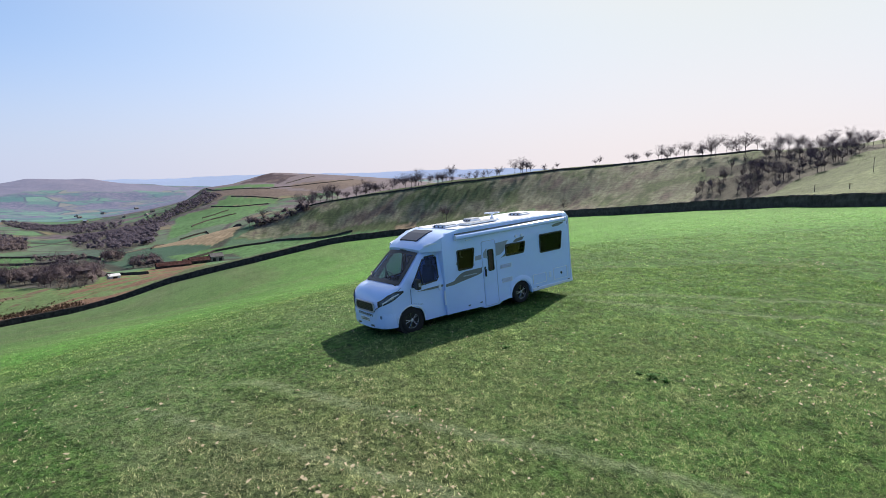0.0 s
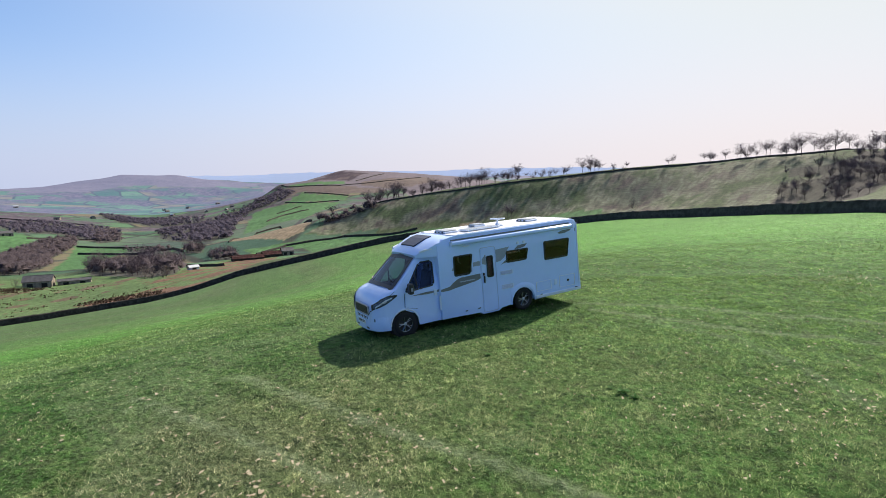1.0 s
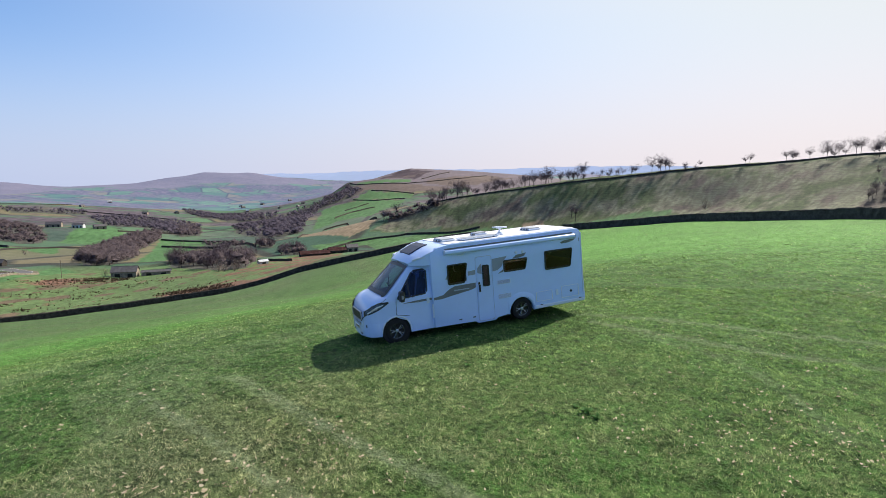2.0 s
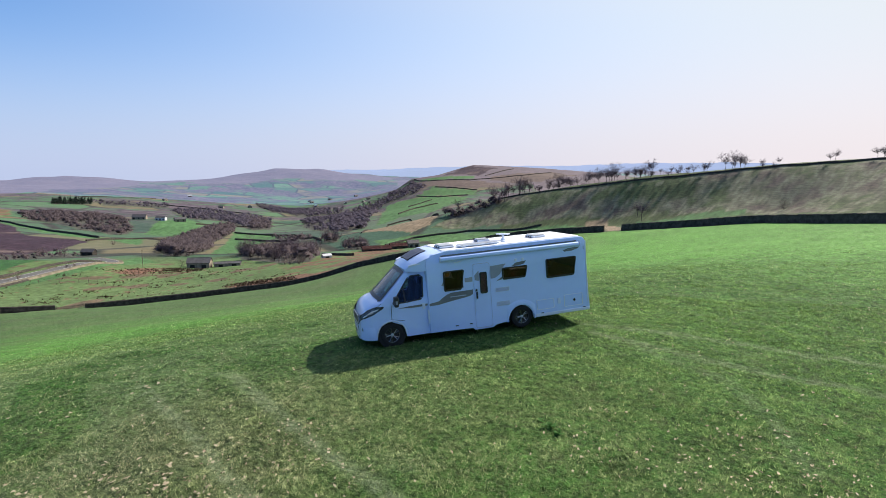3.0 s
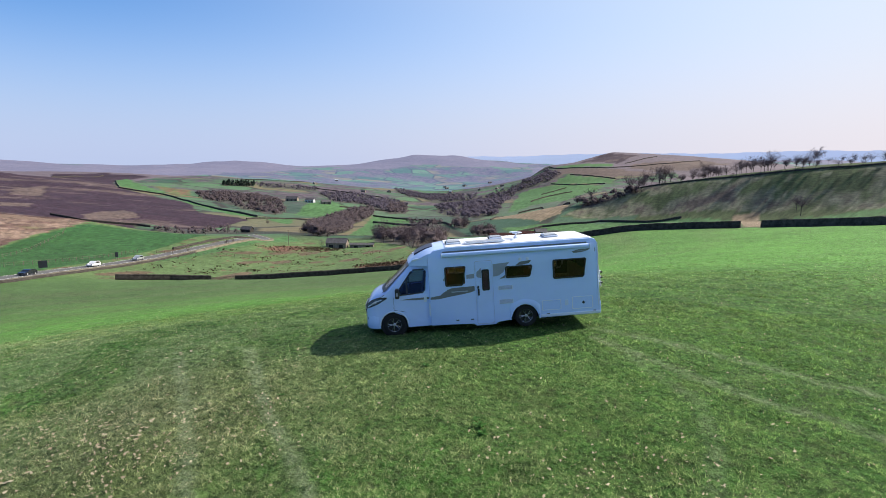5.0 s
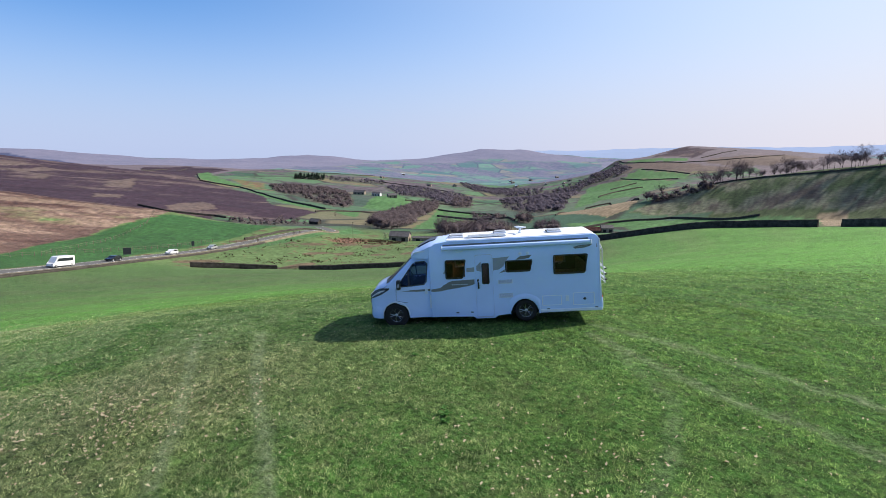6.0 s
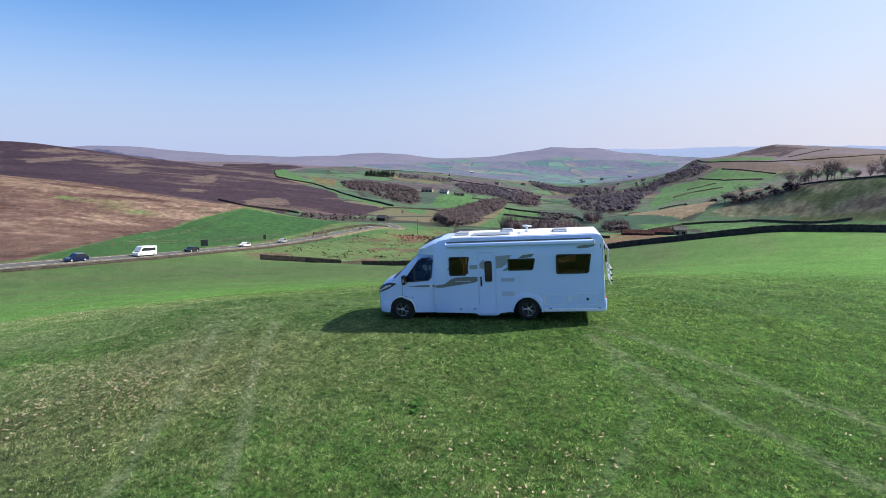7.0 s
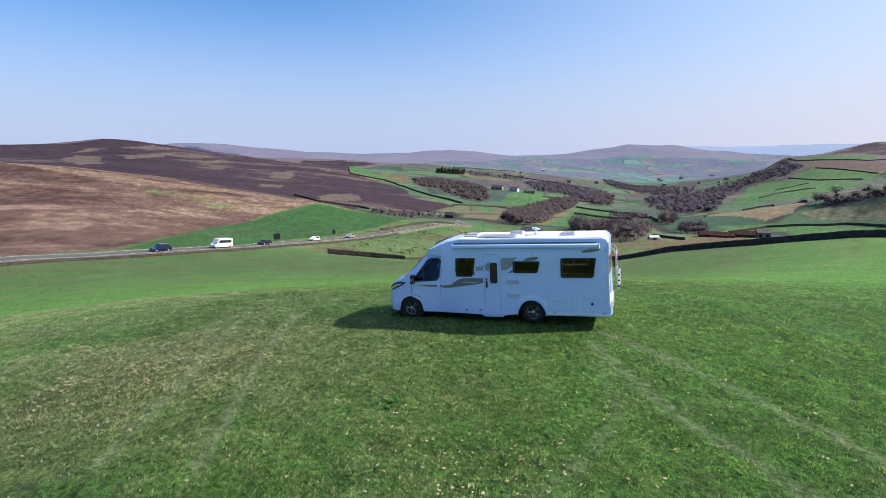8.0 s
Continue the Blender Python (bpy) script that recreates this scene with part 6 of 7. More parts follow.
for kind, poly, count, tall in WOODS:
    # the trees of the gully and the copses stand apart and show their stems
    if kind in ("grove", "copse"):
        xs, ys = [p[0] for p in poly], [p[1] for p in poly]
        left = count
        while left:
            x, y = rng.uniform(min(xs), max(xs)), rng.uniform(min(ys), max(ys))
            if (kind == "copse" or y > 245) and bool(inside(np.array([x]), np.array([y]), poly)[0]):
                if kind == "copse":
                    plant("tree", COPSE[rng.randrange(3)], x, y, tall * rng.uniform(0.75, 1.1), "bare brown tree in a copse beside the stone barn", "tree", "copse trees", rng)
                else:
                    plant("tree", GROVE[rng.randrange(3)], x, y, tall * rng.uniform(0.6, 1.25), "bare tree in the steep gully below the ridge", "tree", "gully trees", rng)
                left -= 1
for x, y, tall in SHRUBS:
    plant("shrub", BUSH_KIND, x, y, tall, "bare brown shrub beside a wall", "shrub", "shrubs", rng)


def far_tree(seed, conifer=False):
    """A light tree for woods seen far off: stem, dim inner boughs and a domed crown of fine twigs."""
    r = random.Random(seed)
    v, f, n = [], [], []

    def sliver(p, q, w, out):
        side = Vector(q).cross(Vector((r.uniform(-1, 1), r.uniform(-1, 1), r.uniform(-1, 1)))).normalized() * w
        k = len(v)
        v.extend([Vector(p) - side, Vector(p) + side, Vector(p) + Vector(q)])
        n.extend([out] * 3)
        f.append((k, k + 1, k + 2))

    for _ in range(3):
        sliver((r.uniform(-.3, .3), r.uniform(-.3, .3), -0.5), (r.uniform(-1.4, 1.4), r.uniform(-1.4, 1.4), 6), 0.09, Vector((0, 0, 1)))
    if conifer:
        for k in range(90):
            h, t = r.uniform(0.08, 1), r.uniform(0, 6.28)
            w = 2.6 * (1 - h) + 0.3
            sliver((0, 0, h * 10), (math.cos(t) * w, math.sin(t) * w, -0.8), 0.35, Vector((math.cos(t), math.sin(t), 0.6)).normalized())
        return np.array(v), np.array(f), np.array(n)
    mid = Vector((0, 0, 1.5))
    lumps = [(Vector((r.uniform(-0.6, 0.6), r.uniform(-0.6, 0.6), 5.2)), 3.4)] + [(Vector((math.cos(t) * 2.6, math.sin(t) * 2.6, r.uniform(2.4, 4.4))), r.uniform(2.0, 2.8)) for t in (r.uniform(0, 1) + 3.14 * k for k in range(2))]
    for c, rad in lumps:
        # boughs so thick with twigs that no light comes through
        k, rows, cols = len(v), 3, 5
        for i in range(rows):
            for j in range(cols):
                e, t = -0.8 + 2.1 * i / (rows - 1), 6.283 * (j + 0.5 * (i % 2)) / cols
                out = Vector((math.cos(t) * math.cos(e), math.sin(t) * math.cos(e), math.sin(e)))
                v.append(c + out * rad * r.uniform(0.3, 0.7))
                n.append((v[-1] - mid).normalized())
        for i in range(rows - 1):
            for j in range(cols):
                a, b = k + i * cols + j, k + i * cols + (j + 1) % cols
                f.extend([(a, b, b + cols), (a, b + cols, a + cols)])
        for _ in range(int(18 * rad)):
            t, e = r.uniform(0, 6.28), math.asin(r.uniform(-0.5, 1))
            out = Vector((math.cos(t) * math.cos(e), math.sin(t) * math.cos(e), math.sin(e)))
            p = c + Vector((out.x, out.y, out.z * 0.95)) * rad * r.uniform(0.55, 1.1)
            way = (out * 0.5 + Vector((r.uniform(-0.7, 0.7), r.uniform(-0.7, 0.7), r.uniform(0.2, 1.4)))).normalized() * r.uniform(0.8, 1.9)
            soft = ((p - mid).normalized() + Vector((r.uniform(-1, 1), r.uniform(-1, 1), r.uniform(-1, 1))) * 0.15).normalized()
            sliver(p - way * 0.5, way, r.uniform(0.05, 0.10), soft)
    return np.array(v), np.array(f), np.array(n)


def wood_of(kind, poly, count, tall, seed):
    r = random.Random(seed)
    forms = [far_tree(seed * 7 + k, kind == "conifer") for k in range(3)]
    xs, ys = [p[0] for p in poly], [p[1] for p in poly]
    vs, fs, ns, base = [], [], [], 0
    spots = []
    while len(spots) < count:
        x, y = r.uniform(min(xs), max(xs)), r.uniform(min(ys), max(ys))
        if bool(inside(np.array([x]), np.array([y]), poly)[0]):
            spots.append((x, y))
    zs = height(np.array([p[0] for p in spots]), np.array([p[1] for p in spots]))
    for (x, y), z in zip(spots, zs):
        v, f, n = forms[r.randrange(3)]
        s = tall / 10 * r.uniform(0.6, 1.1)
        t = r.uniform(0, 6.28)
        c, sn = math.cos(t), math.sin(t)
        spin = np.array(((c, -sn, 0), (sn, c, 0), (0, 0, 1)))
        vs.append((v @ spin.T) * np.array((1.35, 1.35, 1.0)) * s + np.array((x, y, z)))
        ns.append(n @ spin.T)
        fs.append(f + base)
        base += len(v)
    me = bpy.data.meshes.new("woodland")
    me.from_pydata(np.concatenate(vs).tolist(), [], np.concatenate(fs).tolist())
    me.normals_split_custom_set_from_vertices(np.concatenate(ns).tolist())
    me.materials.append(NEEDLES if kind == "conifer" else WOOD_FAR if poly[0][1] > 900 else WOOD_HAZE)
    return tagged(new("woodland", me), "dark conifer plantation on a hillside" if kind == "conifer" else "bare purple-brown spring woodland in the valley", "woodland", kind="stuff")


for k, (kind, poly, count, tall) in enumerate(WOODS):
    # the copses have undergrowth between their trees
    if kind != "grove":
        wood_of(kind, poly, count * (2 if kind == "copse" else 1), tall * (0.8 if kind == "copse" else 1), 100 + k)


# ---- farm buildings ----
def barn(name, x, y, turn, length, width, eaves, ridge, wall_mat, roof_mat, label, openings=2):
    z = float(height(x, y))
    ob = thing(name, Matrix.Translation((x, y, z - 0.3)) @ Matrix.Rotation(radians(turn), 4, "Z"), label, "building")
    part("wall", bm_prism([(-width / 2, 0), (width / 2, 0), (width / 2, eaves), (0, ridge), (-width / 2, eaves)], -length / 2, length / 2, "yz"), wall_mat, ob)
    for s in (1, -1):
        slope = math.atan2(ridge - eaves, width / 2)
        run = math.hypot(ridge - eaves, width / 2) + 0.5
        part("roof", bm_box(0, s * (width / 4 + 0.08), (eaves + ridge) / 2 + 0.12, length + 0.7, run, 0.16, turn=Matrix.Rotation(-s * slope, 4, "X")), roof_mat, ob)
    for k in range(openings):
        px = -length / 2 + length * (k + 0.5) / openings
        for s in (1, -1):
            part("opening", bm_box(px, s * width / 2, eaves * 0.45, min(2.2, length / openings * 0.5), 0.12, eaves * 0.6), UNDERBODY, ob)
    return ob


barn("stone_barn", -210, 229, 30, 11, 7, 3.2, 5.4, PALE_STONE, SLATE, "grey stone barn with a slate roof in rough pasture")
barn("stone_outhouse", -199, 237, 35, 13, 4, 1.9, 2.6, PALE_STONE, SLATE, "low ruined stone outhouse beside the barn")
barn("red_barn", -171.5, 355, 37, 20, 7, 1.9, 3.6, STONE, RUSTY_ROOF, "long barn with a rusty red sheet roof")
barn("red_barn", -161, 369, 37, 12, 7, 2.3, 4.2, STONE, RUSTY_ROOF, "second barn with a rust-streaked sheet roof")
barn("farmhouse", -153, 377, 37, 8, 6, 3.4, 5.4, PALE_STONE, SLATE, "dark stone farmhouse behind the red barns")
barn("polytunnel", -158, 267, 60, 5, 2.6, 1.6, 2.4, LIGHT_ROOF, LIGHT_ROOF, "small pale shed in the field corner", 1)
barn("hill_farm", -705, 678, 20, 15, 8, 4.5, 7, LIGHT_ROOF, SLATE, "pale-roofed farm shed on the hillside", 3)
barn("hill_farmhouse", -738, 668, 30, 20, 9, 4.5, 8, PALE_STONE, SLATE, "dark stone farmhouse on the hillside", 3)
barn("hill_farmhouse", -690, 700, 60, 16, 9, 4.5, 7.5, PALE_STONE, SLATE, "dark farm building on the hillside", 2)
for x, y, t in ((-345, 273, 20),):
    barn("cottage", x, y, t, 8, 5, 2.6, 4.4, STONE, SLATE, "small stone cottage among bare trees")
rng = random.Random(91)
for k in range(16):
    x, y = -1150 + rng.gauss(0, 220), 1750 + rng.gauss(0, 260)
    barn("village_house", x, y, rng.uniform(0, 180), 14, 9, 5, 8, PALE_STONE, SLATE if k % 4 else LIGHT_ROOF, "distant pale village house in the valley", 1)


# ---- traffic standing on the road ----
def vehicle(name, at_x, ahead, length, width, tall, paint, label, kind):
    i = min(range(len(road_centre)), key=lambda k: abs(road_centre[k][0] - at_x))
    (xa, ya), (xb, yb) = road_centre[i], road_centre[min(i + 1, len(road_centre) - 1)]
    z, z2 = float(height(xa, ya)) + 0.30, float(height(xb, yb)) + 0.30
    way = Vector((xa - xb, ya - yb, z - z2)).normalized()
    side = Vector((-way.y, way.x, 0)).normalized()
    m = Matrix((way, side, way.cross(side))).transposed().to_4x4()
    m.translation = Vector((xa, ya, z)) + side * 1.3
    ob = thing(name, m, label, "car" if kind != "bus" else "van", "traffic")
    L, r = length / 2, 0.33
    if kind == "bus":
        prof = [(-L, 0.3), (L, 0.3), (L, 0.8), (L - 0.5, 1.15), (L - 1.3, tall - 0.15), (L - 1.8, tall), (-L + 0.2, tall), (-L, tall - 0.2)]
        glass_band = [(-L + 0.5, 1.35), (L - 0.95, 1.35), (L - 1.45, tall - 0.45), (-L + 0.5, tall - 0.45)]
    else:
        prof = [(-L, 0.3), (L, 0.3), (L, 0.65), (L - 0.2, 0.8), (L - 1.2, 0.92), (L - 1.9, tall - 0.06), (L - 2.3, tall), (-L + 0.8, tall - 0.03), (-L + 0.15, 0.95), (-L, 0.9)]
        glass_band = [(-L + 0.45, 0.95), (L - 1.35, 0.95), (L - 1.95, tall - 0.12), (-L + 0.85, tall - 0.14)]
    part("body", bm_prism(prof, -width / 2, width / 2, "xz", 0.05), paint, ob)
    for s in (1, -1):
        part("side_window", bm_prism(glass_band, s * width / 2 - 0.005, s * width / 2 + 0.012), CAR_GLASS, ob)
        for x in (L - 0.85, -L + 0.85):
            w = part("wheel", bm_lathe([(0.0, -0.1), (r - 0.04, -0.1), (r, -0.07), (r, 0.07), (r - 0.04, 0.1), (0.0, 0.1)], 18), RUBBER, ob)
            w.location = (x, s * (width / 2 - 0.08), r)
            part("rim", bm_lathe([(0.0, 0.085 * s), (0.2, 0.105 * s), (0.19, 0.112 * s), (0.0, 0.112 * s)], 14), SILVER, w)
        part("headlight", bm_box(L - 0.02, s * width * 0.36, 0.68 if kind != "bus" else 0.8, 0.08, 0.3, 0.14, 0.02), LAMP_GLASS, ob)
    ws = (L - 0.55, L - 1.5, 1.2, tall - 0.2) if kind == "bus" else (L - 1.25, L - 1.95, 0.95, tall - 0.12)
    part("windscreen", bm_prism([(ws[0] + 0.03, ws[2]), (ws[1] + 0.03, ws[3]), (ws[1], ws[3]), (ws[0], ws[2])], -width * 0.42, width * 0.42), CAR_GLASS, ob)
    return ob


vehicle("blue_car", -132.3, 0, 4.5, 1.85, 1.75, CAR_BLUE, "dark blue sports utility car on the road", "car")
vehicle("minibus", -138.5, 0, 5.7, 1.95, 2.5, CAR_WHITE, "white minibus with dark windows on the road", "bus")
vehicle("dark_car", -147.2, 0, 4.4, 1.8, 1.42, CAR_DARK, "black low saloon car on the road", "car")
vehicle("white_car", -163.6, 0, 4.3, 1.8, 1.55, CAR_WHITE, "white hatchback car on the road", "car")
vehicle("silver_car", -177.5, 0, 4.3, 1.8, 1.5, CAR_SILVER, "silver estate car on the road", "car")


def road_sign(x, y, w, h, post):
    z = float(height(x, y))
    ob = thing("road_sign", Matrix.Translation((x, y, z)) @ Matrix.Rotation(radians(-20), 4, "Z"), "back of a dark road sign on posts by the road", "road sign")
    for s in (-0.3, 0.3):
        part("post", bm_box(0, s * w, post / 2, 0.1, 0.1, post + 0.4, 0.01), TIMBER, ob)
    part("board", bm_box(0.08, 0, post - h / 2 + 0.3, 0.05, w, h, 0.01), SIGN_BACK, ob)


road_sign(-158.5, 66.0, 2.0, 1.9, 2.2)
road_sign(-178.0, 94.5, 0.9, 1.6, 2.6)


def fence_run(line, label, gap=2.6):
    pts = dense(line, gap)
    x0, y0 = pts[0]
    z0 = float(height(x0, y0))
    ob = thing("post_and_wire_fence", Matrix.Translation((x0, y0, z0)), label, "fence")
    zs = height(np.array([p[0] for p in pts]), np.array([p[1] for p in pts]))
    for (x, y), z in zip(pts, zs):
        part("post", bm_box(x - x0, y - y0, z - z0 + 0.55, 0.11, 0.11, 1.3, 0.01), TIMBER, ob)
    for h in (0.5, 1.05):
        part("rail", bm_tube([(x - x0, y - y0, z - z0 + h) for (x, y), z in zip(pts, zs)], 0.025, 4), TIMBER, ob)


fence_run([(-152, 20), (-160, 47), (-170, 68), (-182, 88), (-198, 112)], "grey timber post fence along the green field")
fence_run([(-196, 118), (-188, 132), (-178, 146)], "weathered timber fence across the rough field")
fence_run([(-160, 46), (-190, 70), (-240, 105), (-285, 128)], "pale post fence between moor and meadow", 5.0)
for x, y, tall in ((113, 172, 2.3), (92, 128, 1.3), (160, 211, 5.4), (36, 215, 2.0), (-212, 196, 8.0)):
    z = float(height(x, y))
    pole = thing("timber_pole", Matrix.Translation((x, y, z)), "weathered timber pole with a crossbar", "pole")
    part("post", bm_tube([(0, 0, -0.4), (0, 0, tall)], 0.12, 8, taper=0.09), TIMBER, pole)
    part("crossbar", bm_box(0, 0, tall - 0.15, 1.3, 0.1, 0.1, 0.01), TIMBER, pole)


def field_gate(xa, ya, xb, yb):
    z = float(height((xa + xb) / 2, (ya + yb) / 2))
    span = math.hypot(xb - xa, yb - ya)
    ob = thing("field_gate", Matrix.Translation(((xa + xb) / 2, (ya + yb) / 2, z)) @ Matrix.Rotation(math.atan2(yb - ya, xb - xa), 4, "Z"), "weathered timber gate across the gap in the stone wall", "gate")
    for s in (-1, 1):
        part("gate_post", bm_box(s * (span / 2 - 0.2), 0, 0.6, 0.18, 0.18, 1.7, 0.02), TIMBER, ob)
    for k in range(5):
        part("bar", bm_box(0, 0, 0.25 + 0.22 * k, span - 0.7, 0.05, 0.09, 0.01), TIMBER, ob)
    part("brace", bm_box(0, 0.05, 0.68, span - 0.8, 0.04, 0.08, turn=Matrix.Rotation(radians(12), 4, "Y")), TIMBER, ob)


field_gate(-121.0, 97.0, -124.2, 92.0)


def tufts(name, poly, count, size, mat, label, seed, spread=2.2):
    """Clumps of stiff dry blades, gathered in drifts, over rough ground."""
    r = random.Random(seed)
    xs, ys = [p[0] for p in poly], [p[1] for p in poly]
    spots, centre = [], None
    while len(spots) < count:
        if centre is None or r.random() < 0.22:
            centre = (r.uniform(min(xs), max(xs)), r.uniform(min(ys), max(ys)))
        x, y = r.gauss(centre[0], spread), r.gauss(centre[1], spread)
        if bool(inside(np.array([x]), np.array([y]), poly)[0]):
            spots.append((x, y))
        else:
            centre = None
    zs = height(np.array([p[0] for p in spots]), np.array([p[1] for p in spots]))
    verts, faces = [], []
    for (x, y), z in zip(spots, zs):
        s = size * r.uniform(0.5, 1.3)
        for _ in range(7):
            t, lean = r.uniform(0, 6.28), r.uniform(0.1, 0.8) * s
            w = s * 0.14
            px, py = x + r.uniform(-0.4, 0.4) * s, y + r.uniform(-0.4, 0.4) * s
            k = len(verts)
            verts += [(px - math.sin(t) * w, py + math.cos(t) * w, z - 0.05), (px + math.sin(t) * w, py - math.cos(t) * w, z - 0.05), (px + math.cos(t) * lean, py + math.sin(t) * lean, z + s * r.uniform(0.6, 1.0))]
            faces.append((k, k + 1, k + 2))
    me = bpy.data.meshes.new(name)
    me.from_pydata(verts, [], faces)
    me.materials.append(mat)
    return tagged(new(name, me), label, "rough grass", kind="stuff")


for k, (kind, poly) in enumerate(COVER):
    if kind == "bracken":
        tufts("bracken", poly, 3000, 0.22, FERN, "brown dead bracken on the hillside", 500 + k, 3.0)
    elif kind == "rust" and max(p[1] for p in poly) < 420 and min(p[0] for p in poly) > -420:
        tufts("rushes", poly, 500, 0.65, RUSH, "dark brown rush tussocks in rough pasture", 500 + k)
    elif kind == "rough":
        tufts("rushes", poly, 700, 0.55, RUSH, "dark brown rush tussocks in rough pasture", 500 + k, 1.6)


# ---- grass, leaf litter and weeds on the near field ----
def blades():
    r = np.random.RandomState(12)
    cells = r.uniform(-1, 1, (64, 64))

    def lattice(u, v):
        i, j = np.floor(u).astype(int), np.floor(v).astype(int)
        a, b = u - i, v - j
        a, b = a * a * (3 - 2 * a), b * b * (3 - 2 * b)
        return (cells[i % 64, j % 64] * (1 - a) + cells[(i + 1) % 64, j % 64] * a) * (1 - b) + (cells[i % 64, (j + 1) % 64] * (1 - a) + cells[(i + 1) % 64, (j + 1) % 64] * a) * b

    n_near, n_far, n_out, n_mid = 190000, 120000, 50000, 160000
    n = n_near + n_far + n_out
    ang = np.radians(r.uniform(-88, 52, n))
    rad = np.concatenate([5.0 + 9.0 * r.uniform(0, 1, n_near) ** 0.75, 13.0 + 21.0 * r.uniform(0, 1, n_far), 24.0 + 86.0 * r.uniform(0, 1, n_out) ** 2.2])
    x, y = 6.5 + rad * np.sin(ang), 1.5 + rad * np.cos(ang)
    x, y = np.append(x, r.uniform(-2, 15, n_mid)), np.append(y, r.uniform(6, 23, n_mid))
    n += n_mid
    clump = 0.7 * lattice(x * 3.1, y * 3.1) + 0.3 * lattice(x * 0.7 + 9, y * 0.7) + 0.8 * lattice(x * 8, y * 8)
    keep = clump > r.uniform(-1.5, 1.6, n)
    for rut in RUTS:
        keep &= (to_line(x, y, rut) > 0.19) | (r.uniform(0, 1, n) > 0.72)
    x, y = x[keep], y[keep]
    size = np.clip(np.hypot(x - 6.5, y - 1.5) / 12, 1, 3.5)
    n = len(x)
    z = height(x, y)
    tall = (0.013 + 0.033 * r.uniform(0, 1, n) ** 2) * (1 + 0.5 * np.clip(clump[keep], 0, 2)) * size ** 0.35
    verts, faces = np.empty((n, 3, 3, 3)), np.arange(n * 9).reshape(-1, 3)
    for k in range(3):
        t = r.uniform(0, 6.28, n)
        lean = r.uniform(0.7, 2.2, n) * tall
        ox, oy = x + r.uniform(-0.04, 0.04, n) * size, y + r.uniform(-0.04, 0.04, n) * size
        w = (0.003 + 0.003 * r.uniform(0, 1, n)) * size
        verts[:, k, 0] = np.stack([ox - np.sin(t) * w, oy + np.cos(t) * w, z - 0.01], -1)
        verts[:, k, 1] = np.stack([ox + np.sin(t) * w, oy - np.cos(t) * w, z - 0.01], -1)
        verts[:, k, 2] = np.stack([ox + np.cos(t) * lean, oy + np.sin(t) * lean, z + tall], -1)
    me = bpy.data.meshes.new("grass")
    me.vertices.add(n * 9)
    me.vertices.foreach_set("co", verts.ravel())
    me.loops.add(n * 9)
    me.loops.foreach_set("vertex_index", faces.ravel())
    me.polygons.add(n * 3)
    me.polygons.foreach_set("loop_start", np.arange(n * 3) * 3)
    me.update(calc_edges=True)
    tilt = r.uniform(0, 6.28, n * 3)
    up = np.repeat(np.stack([0.55 * np.cos(tilt), 0.55 * np.sin(tilt), np.ones(n * 3)], -1), 3, axis=0)
    up /= np.linalg.norm(up, axis=1)[:, None]
    me.normals_split_custom_set_from_vertices(up)
    me.materials.append(BLADES)
    tagged(new("grass", me), "short grazed green grass with yellowed blades", "grass", kind="stuff")


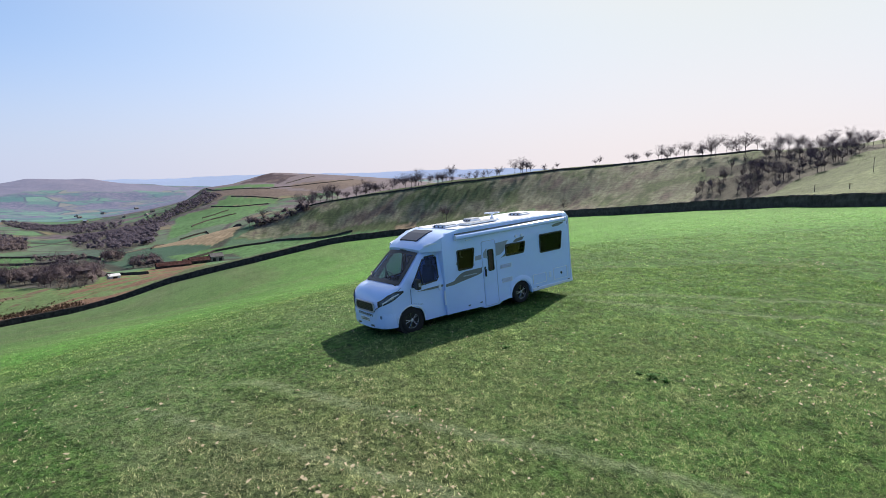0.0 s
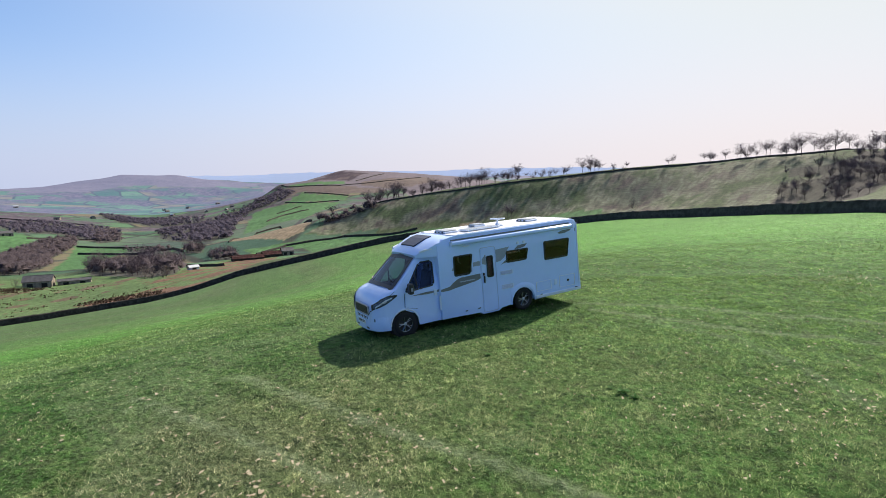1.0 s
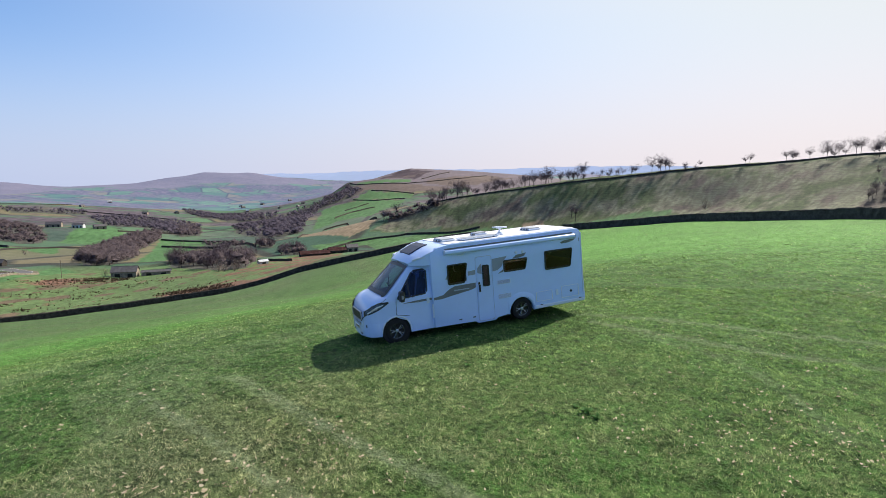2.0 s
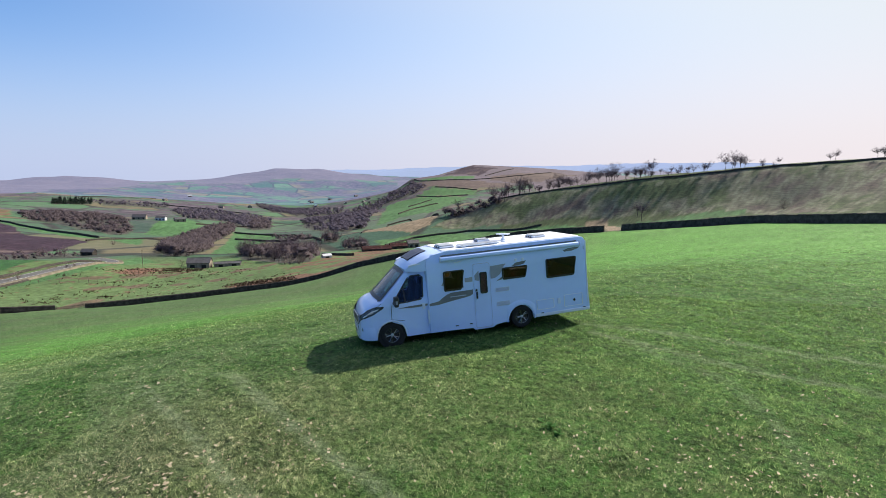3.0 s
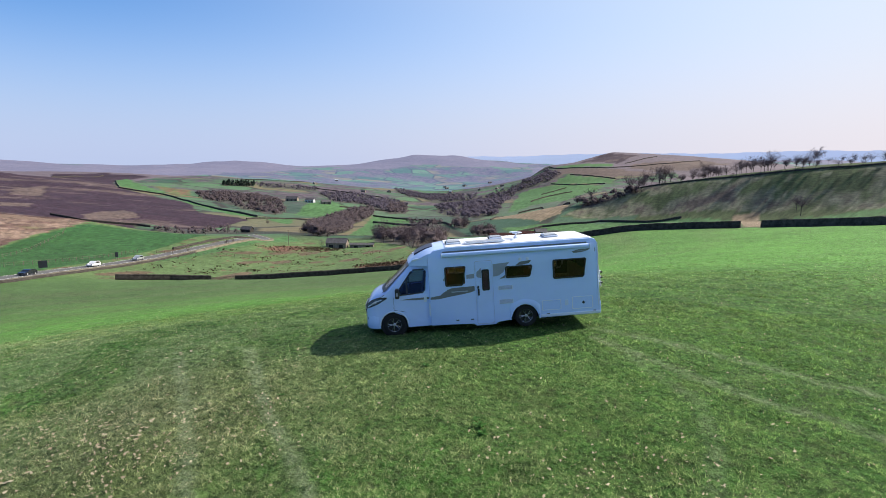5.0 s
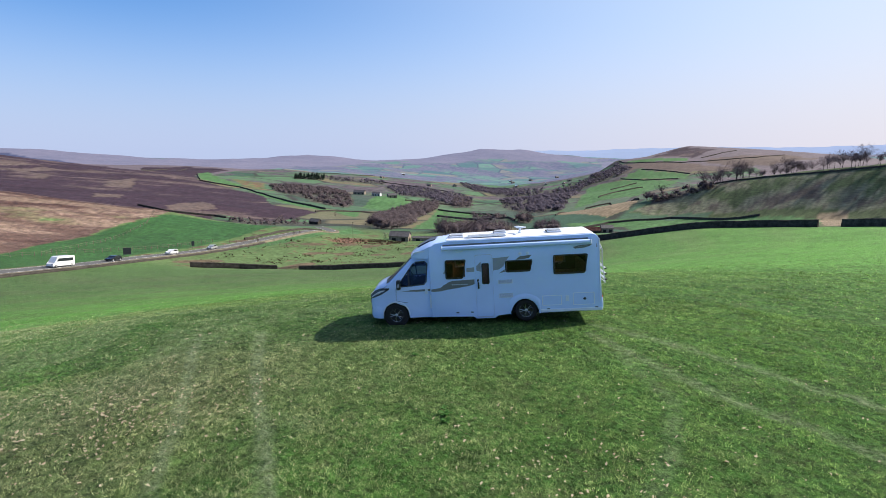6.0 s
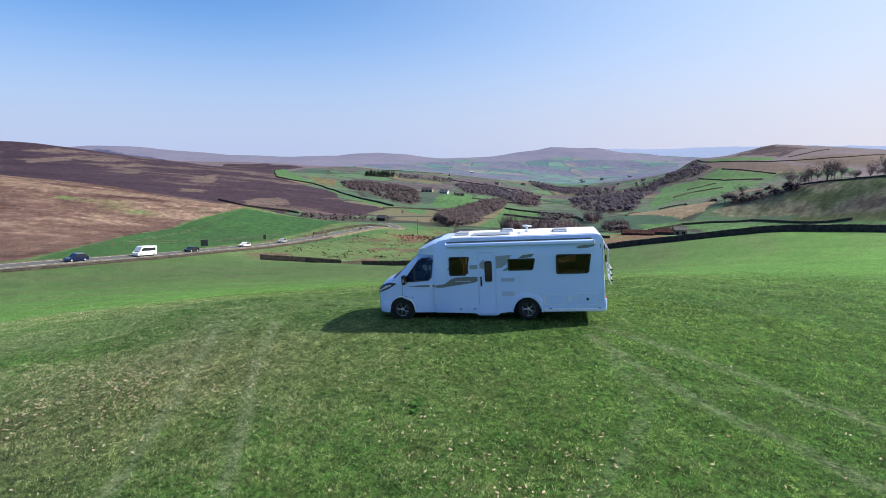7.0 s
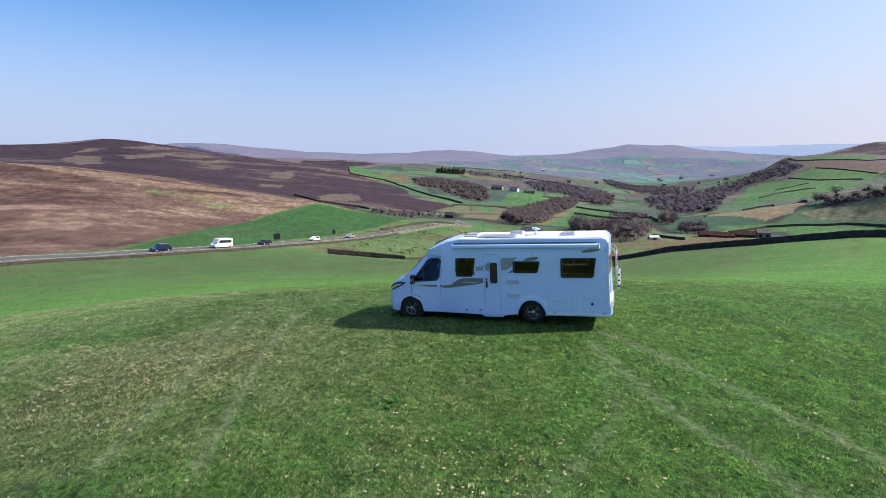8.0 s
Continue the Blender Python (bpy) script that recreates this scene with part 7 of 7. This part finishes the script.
def litter():
    r = random.Random(31)
    verts, faces = [], []
    spots = []
    heaps = [(-2.4, 6.9, 1.0, 46), (-3.7, 6.0, 0.9, 12), (-1.0, 7.5, 0.6, 24), (-0.2, 6.7, 0.8, 46), (-1.3, 5.2, 0.7, 26), (-0.5, 9.8, 0.45, 40), (-0.9, 9.0, 0.7, 44), (0.7, 8.4, 0.8, 44), (-3.4, 8.9, 1.2, 24), (5.6, 10.8, 1.0, 20), (7.5, 12.2, 1.1, 24), (7.5, 10.1, 0.9, 34), (9.0, 11.0, 0.8, 30), (14.3, 22.5, 1.0, 60), (2.0, 12.5, 3.0, 30), (9.5, 15.5, 3.5, 60), (-5, 11, 2.5, 40)]
    for cx, cy, s, n in heaps:
        spots += [(r.gauss(cx, s * (1.2 if cx < 0 else 0.8)), r.gauss(cy, s * (0.9 if cx < 0 else 0.6)), r.uniform(0.012, 0.055)) for _ in range(n)]
    spots = [(x, y, min(0.03 if x > -1.5 else 0.042, s * (0.8 if x > -1.5 else 1.0))) for x, y, s in spots for _ in range(3 if x < 0 and y < 8 else 2 if x > 5 and y < 13 else 1)]
    spots = [(x + r.gauss(0, 0.25), y + r.gauss(0, 0.2), s) for x, y, s in spots]
    spots += [(r.uniform(-11, 15), r.uniform(4, 27), r.uniform(0.008, 0.026)) for _ in range(1100)]
    zs = height(np.array([p[0] for p in spots]), np.array([p[1] for p in spots]))
    for (x, y, s), z in zip(spots, zs):
        t = r.uniform(0, 6.28)
        k = len(verts)
        slim = r.uniform(0.35, 0.9)
        for j in range(5):
            a = 2 * math.pi * j / 5
            u, v = s * 1.4 * math.cos(a) * r.uniform(0.8, 1.1), s * slim * math.sin(a)
            verts.append((x + u * math.cos(t) - v * math.sin(t), y + u * math.sin(t) + v * math.cos(t), z + r.uniform(0.015, 0.058)))
        verts.append((x, y, z + r.uniform(0.02, 0.05)))
        for j in range(5):
            faces.append((k + j, k + (j + 1) % 5, k + 5))
    me = bpy.data.meshes.new("leaf_litter")
    me.from_pydata(verts, [], faces)
    me.normals_split_custom_set_from_vertices([(0, 0, 1)] * len(verts))
    me.materials.append(LEAF)
    tagged(new("leaf_litter", me), "scattered dry brown leaves and dung crumbs", "leaf litter", kind="stuff")


def weed(x, y, size, seed):
    r = random.Random(seed)
    z = float(height(x, y))
    ob = thing("weed", Matrix.Translation((x, y, z)), "dark green leafy weed clump in the pasture", "plant", "weeds")
    for _ in range(11):
        t, up, q = r.uniform(0, 6.28), r.uniform(0.25, 0.8), size * r.uniform(0.6, 1.1)
        c, s = math.cos(t), math.sin(t)
        bm = bmesh.new()
        spine = [(0.0, 0.01), (0.4 * q, up * q * 0.45), (0.75 * q, up * q * 0.6), (q, up * q * 0.45)]
        rows = []
        for k, (d, h) in enumerate(spine):
            w = q * (0.05, 0.2, 0.17, 0.01)[k]
            rows.append([bm.verts.new((c * d - s * o * w, s * d + c * o * w, h + 0.03 * abs(o) * q)) for o in (-1, 0, 1)])
        for ra, rb in zip(rows, rows[1:]):
            for k in range(2):
                bm.faces.new((ra[k], ra[k + 1], rb[k + 1], rb[k]))
        part("leaf", bm, WEED, ob)


for k, (x, y, size) in enumerate(((4.30, 11.30, 0.17), (4.52, 11.08, 0.13), (4.12, 11.5, 0.10), (1.5, 13.4, 0.11), (-0.6, 10.4, 0.10), (1.0, 12.4, 0.09), (6.3, 12.6, 0.09))):
    weed(x, y, size, 400 + k)
blades()
litter()
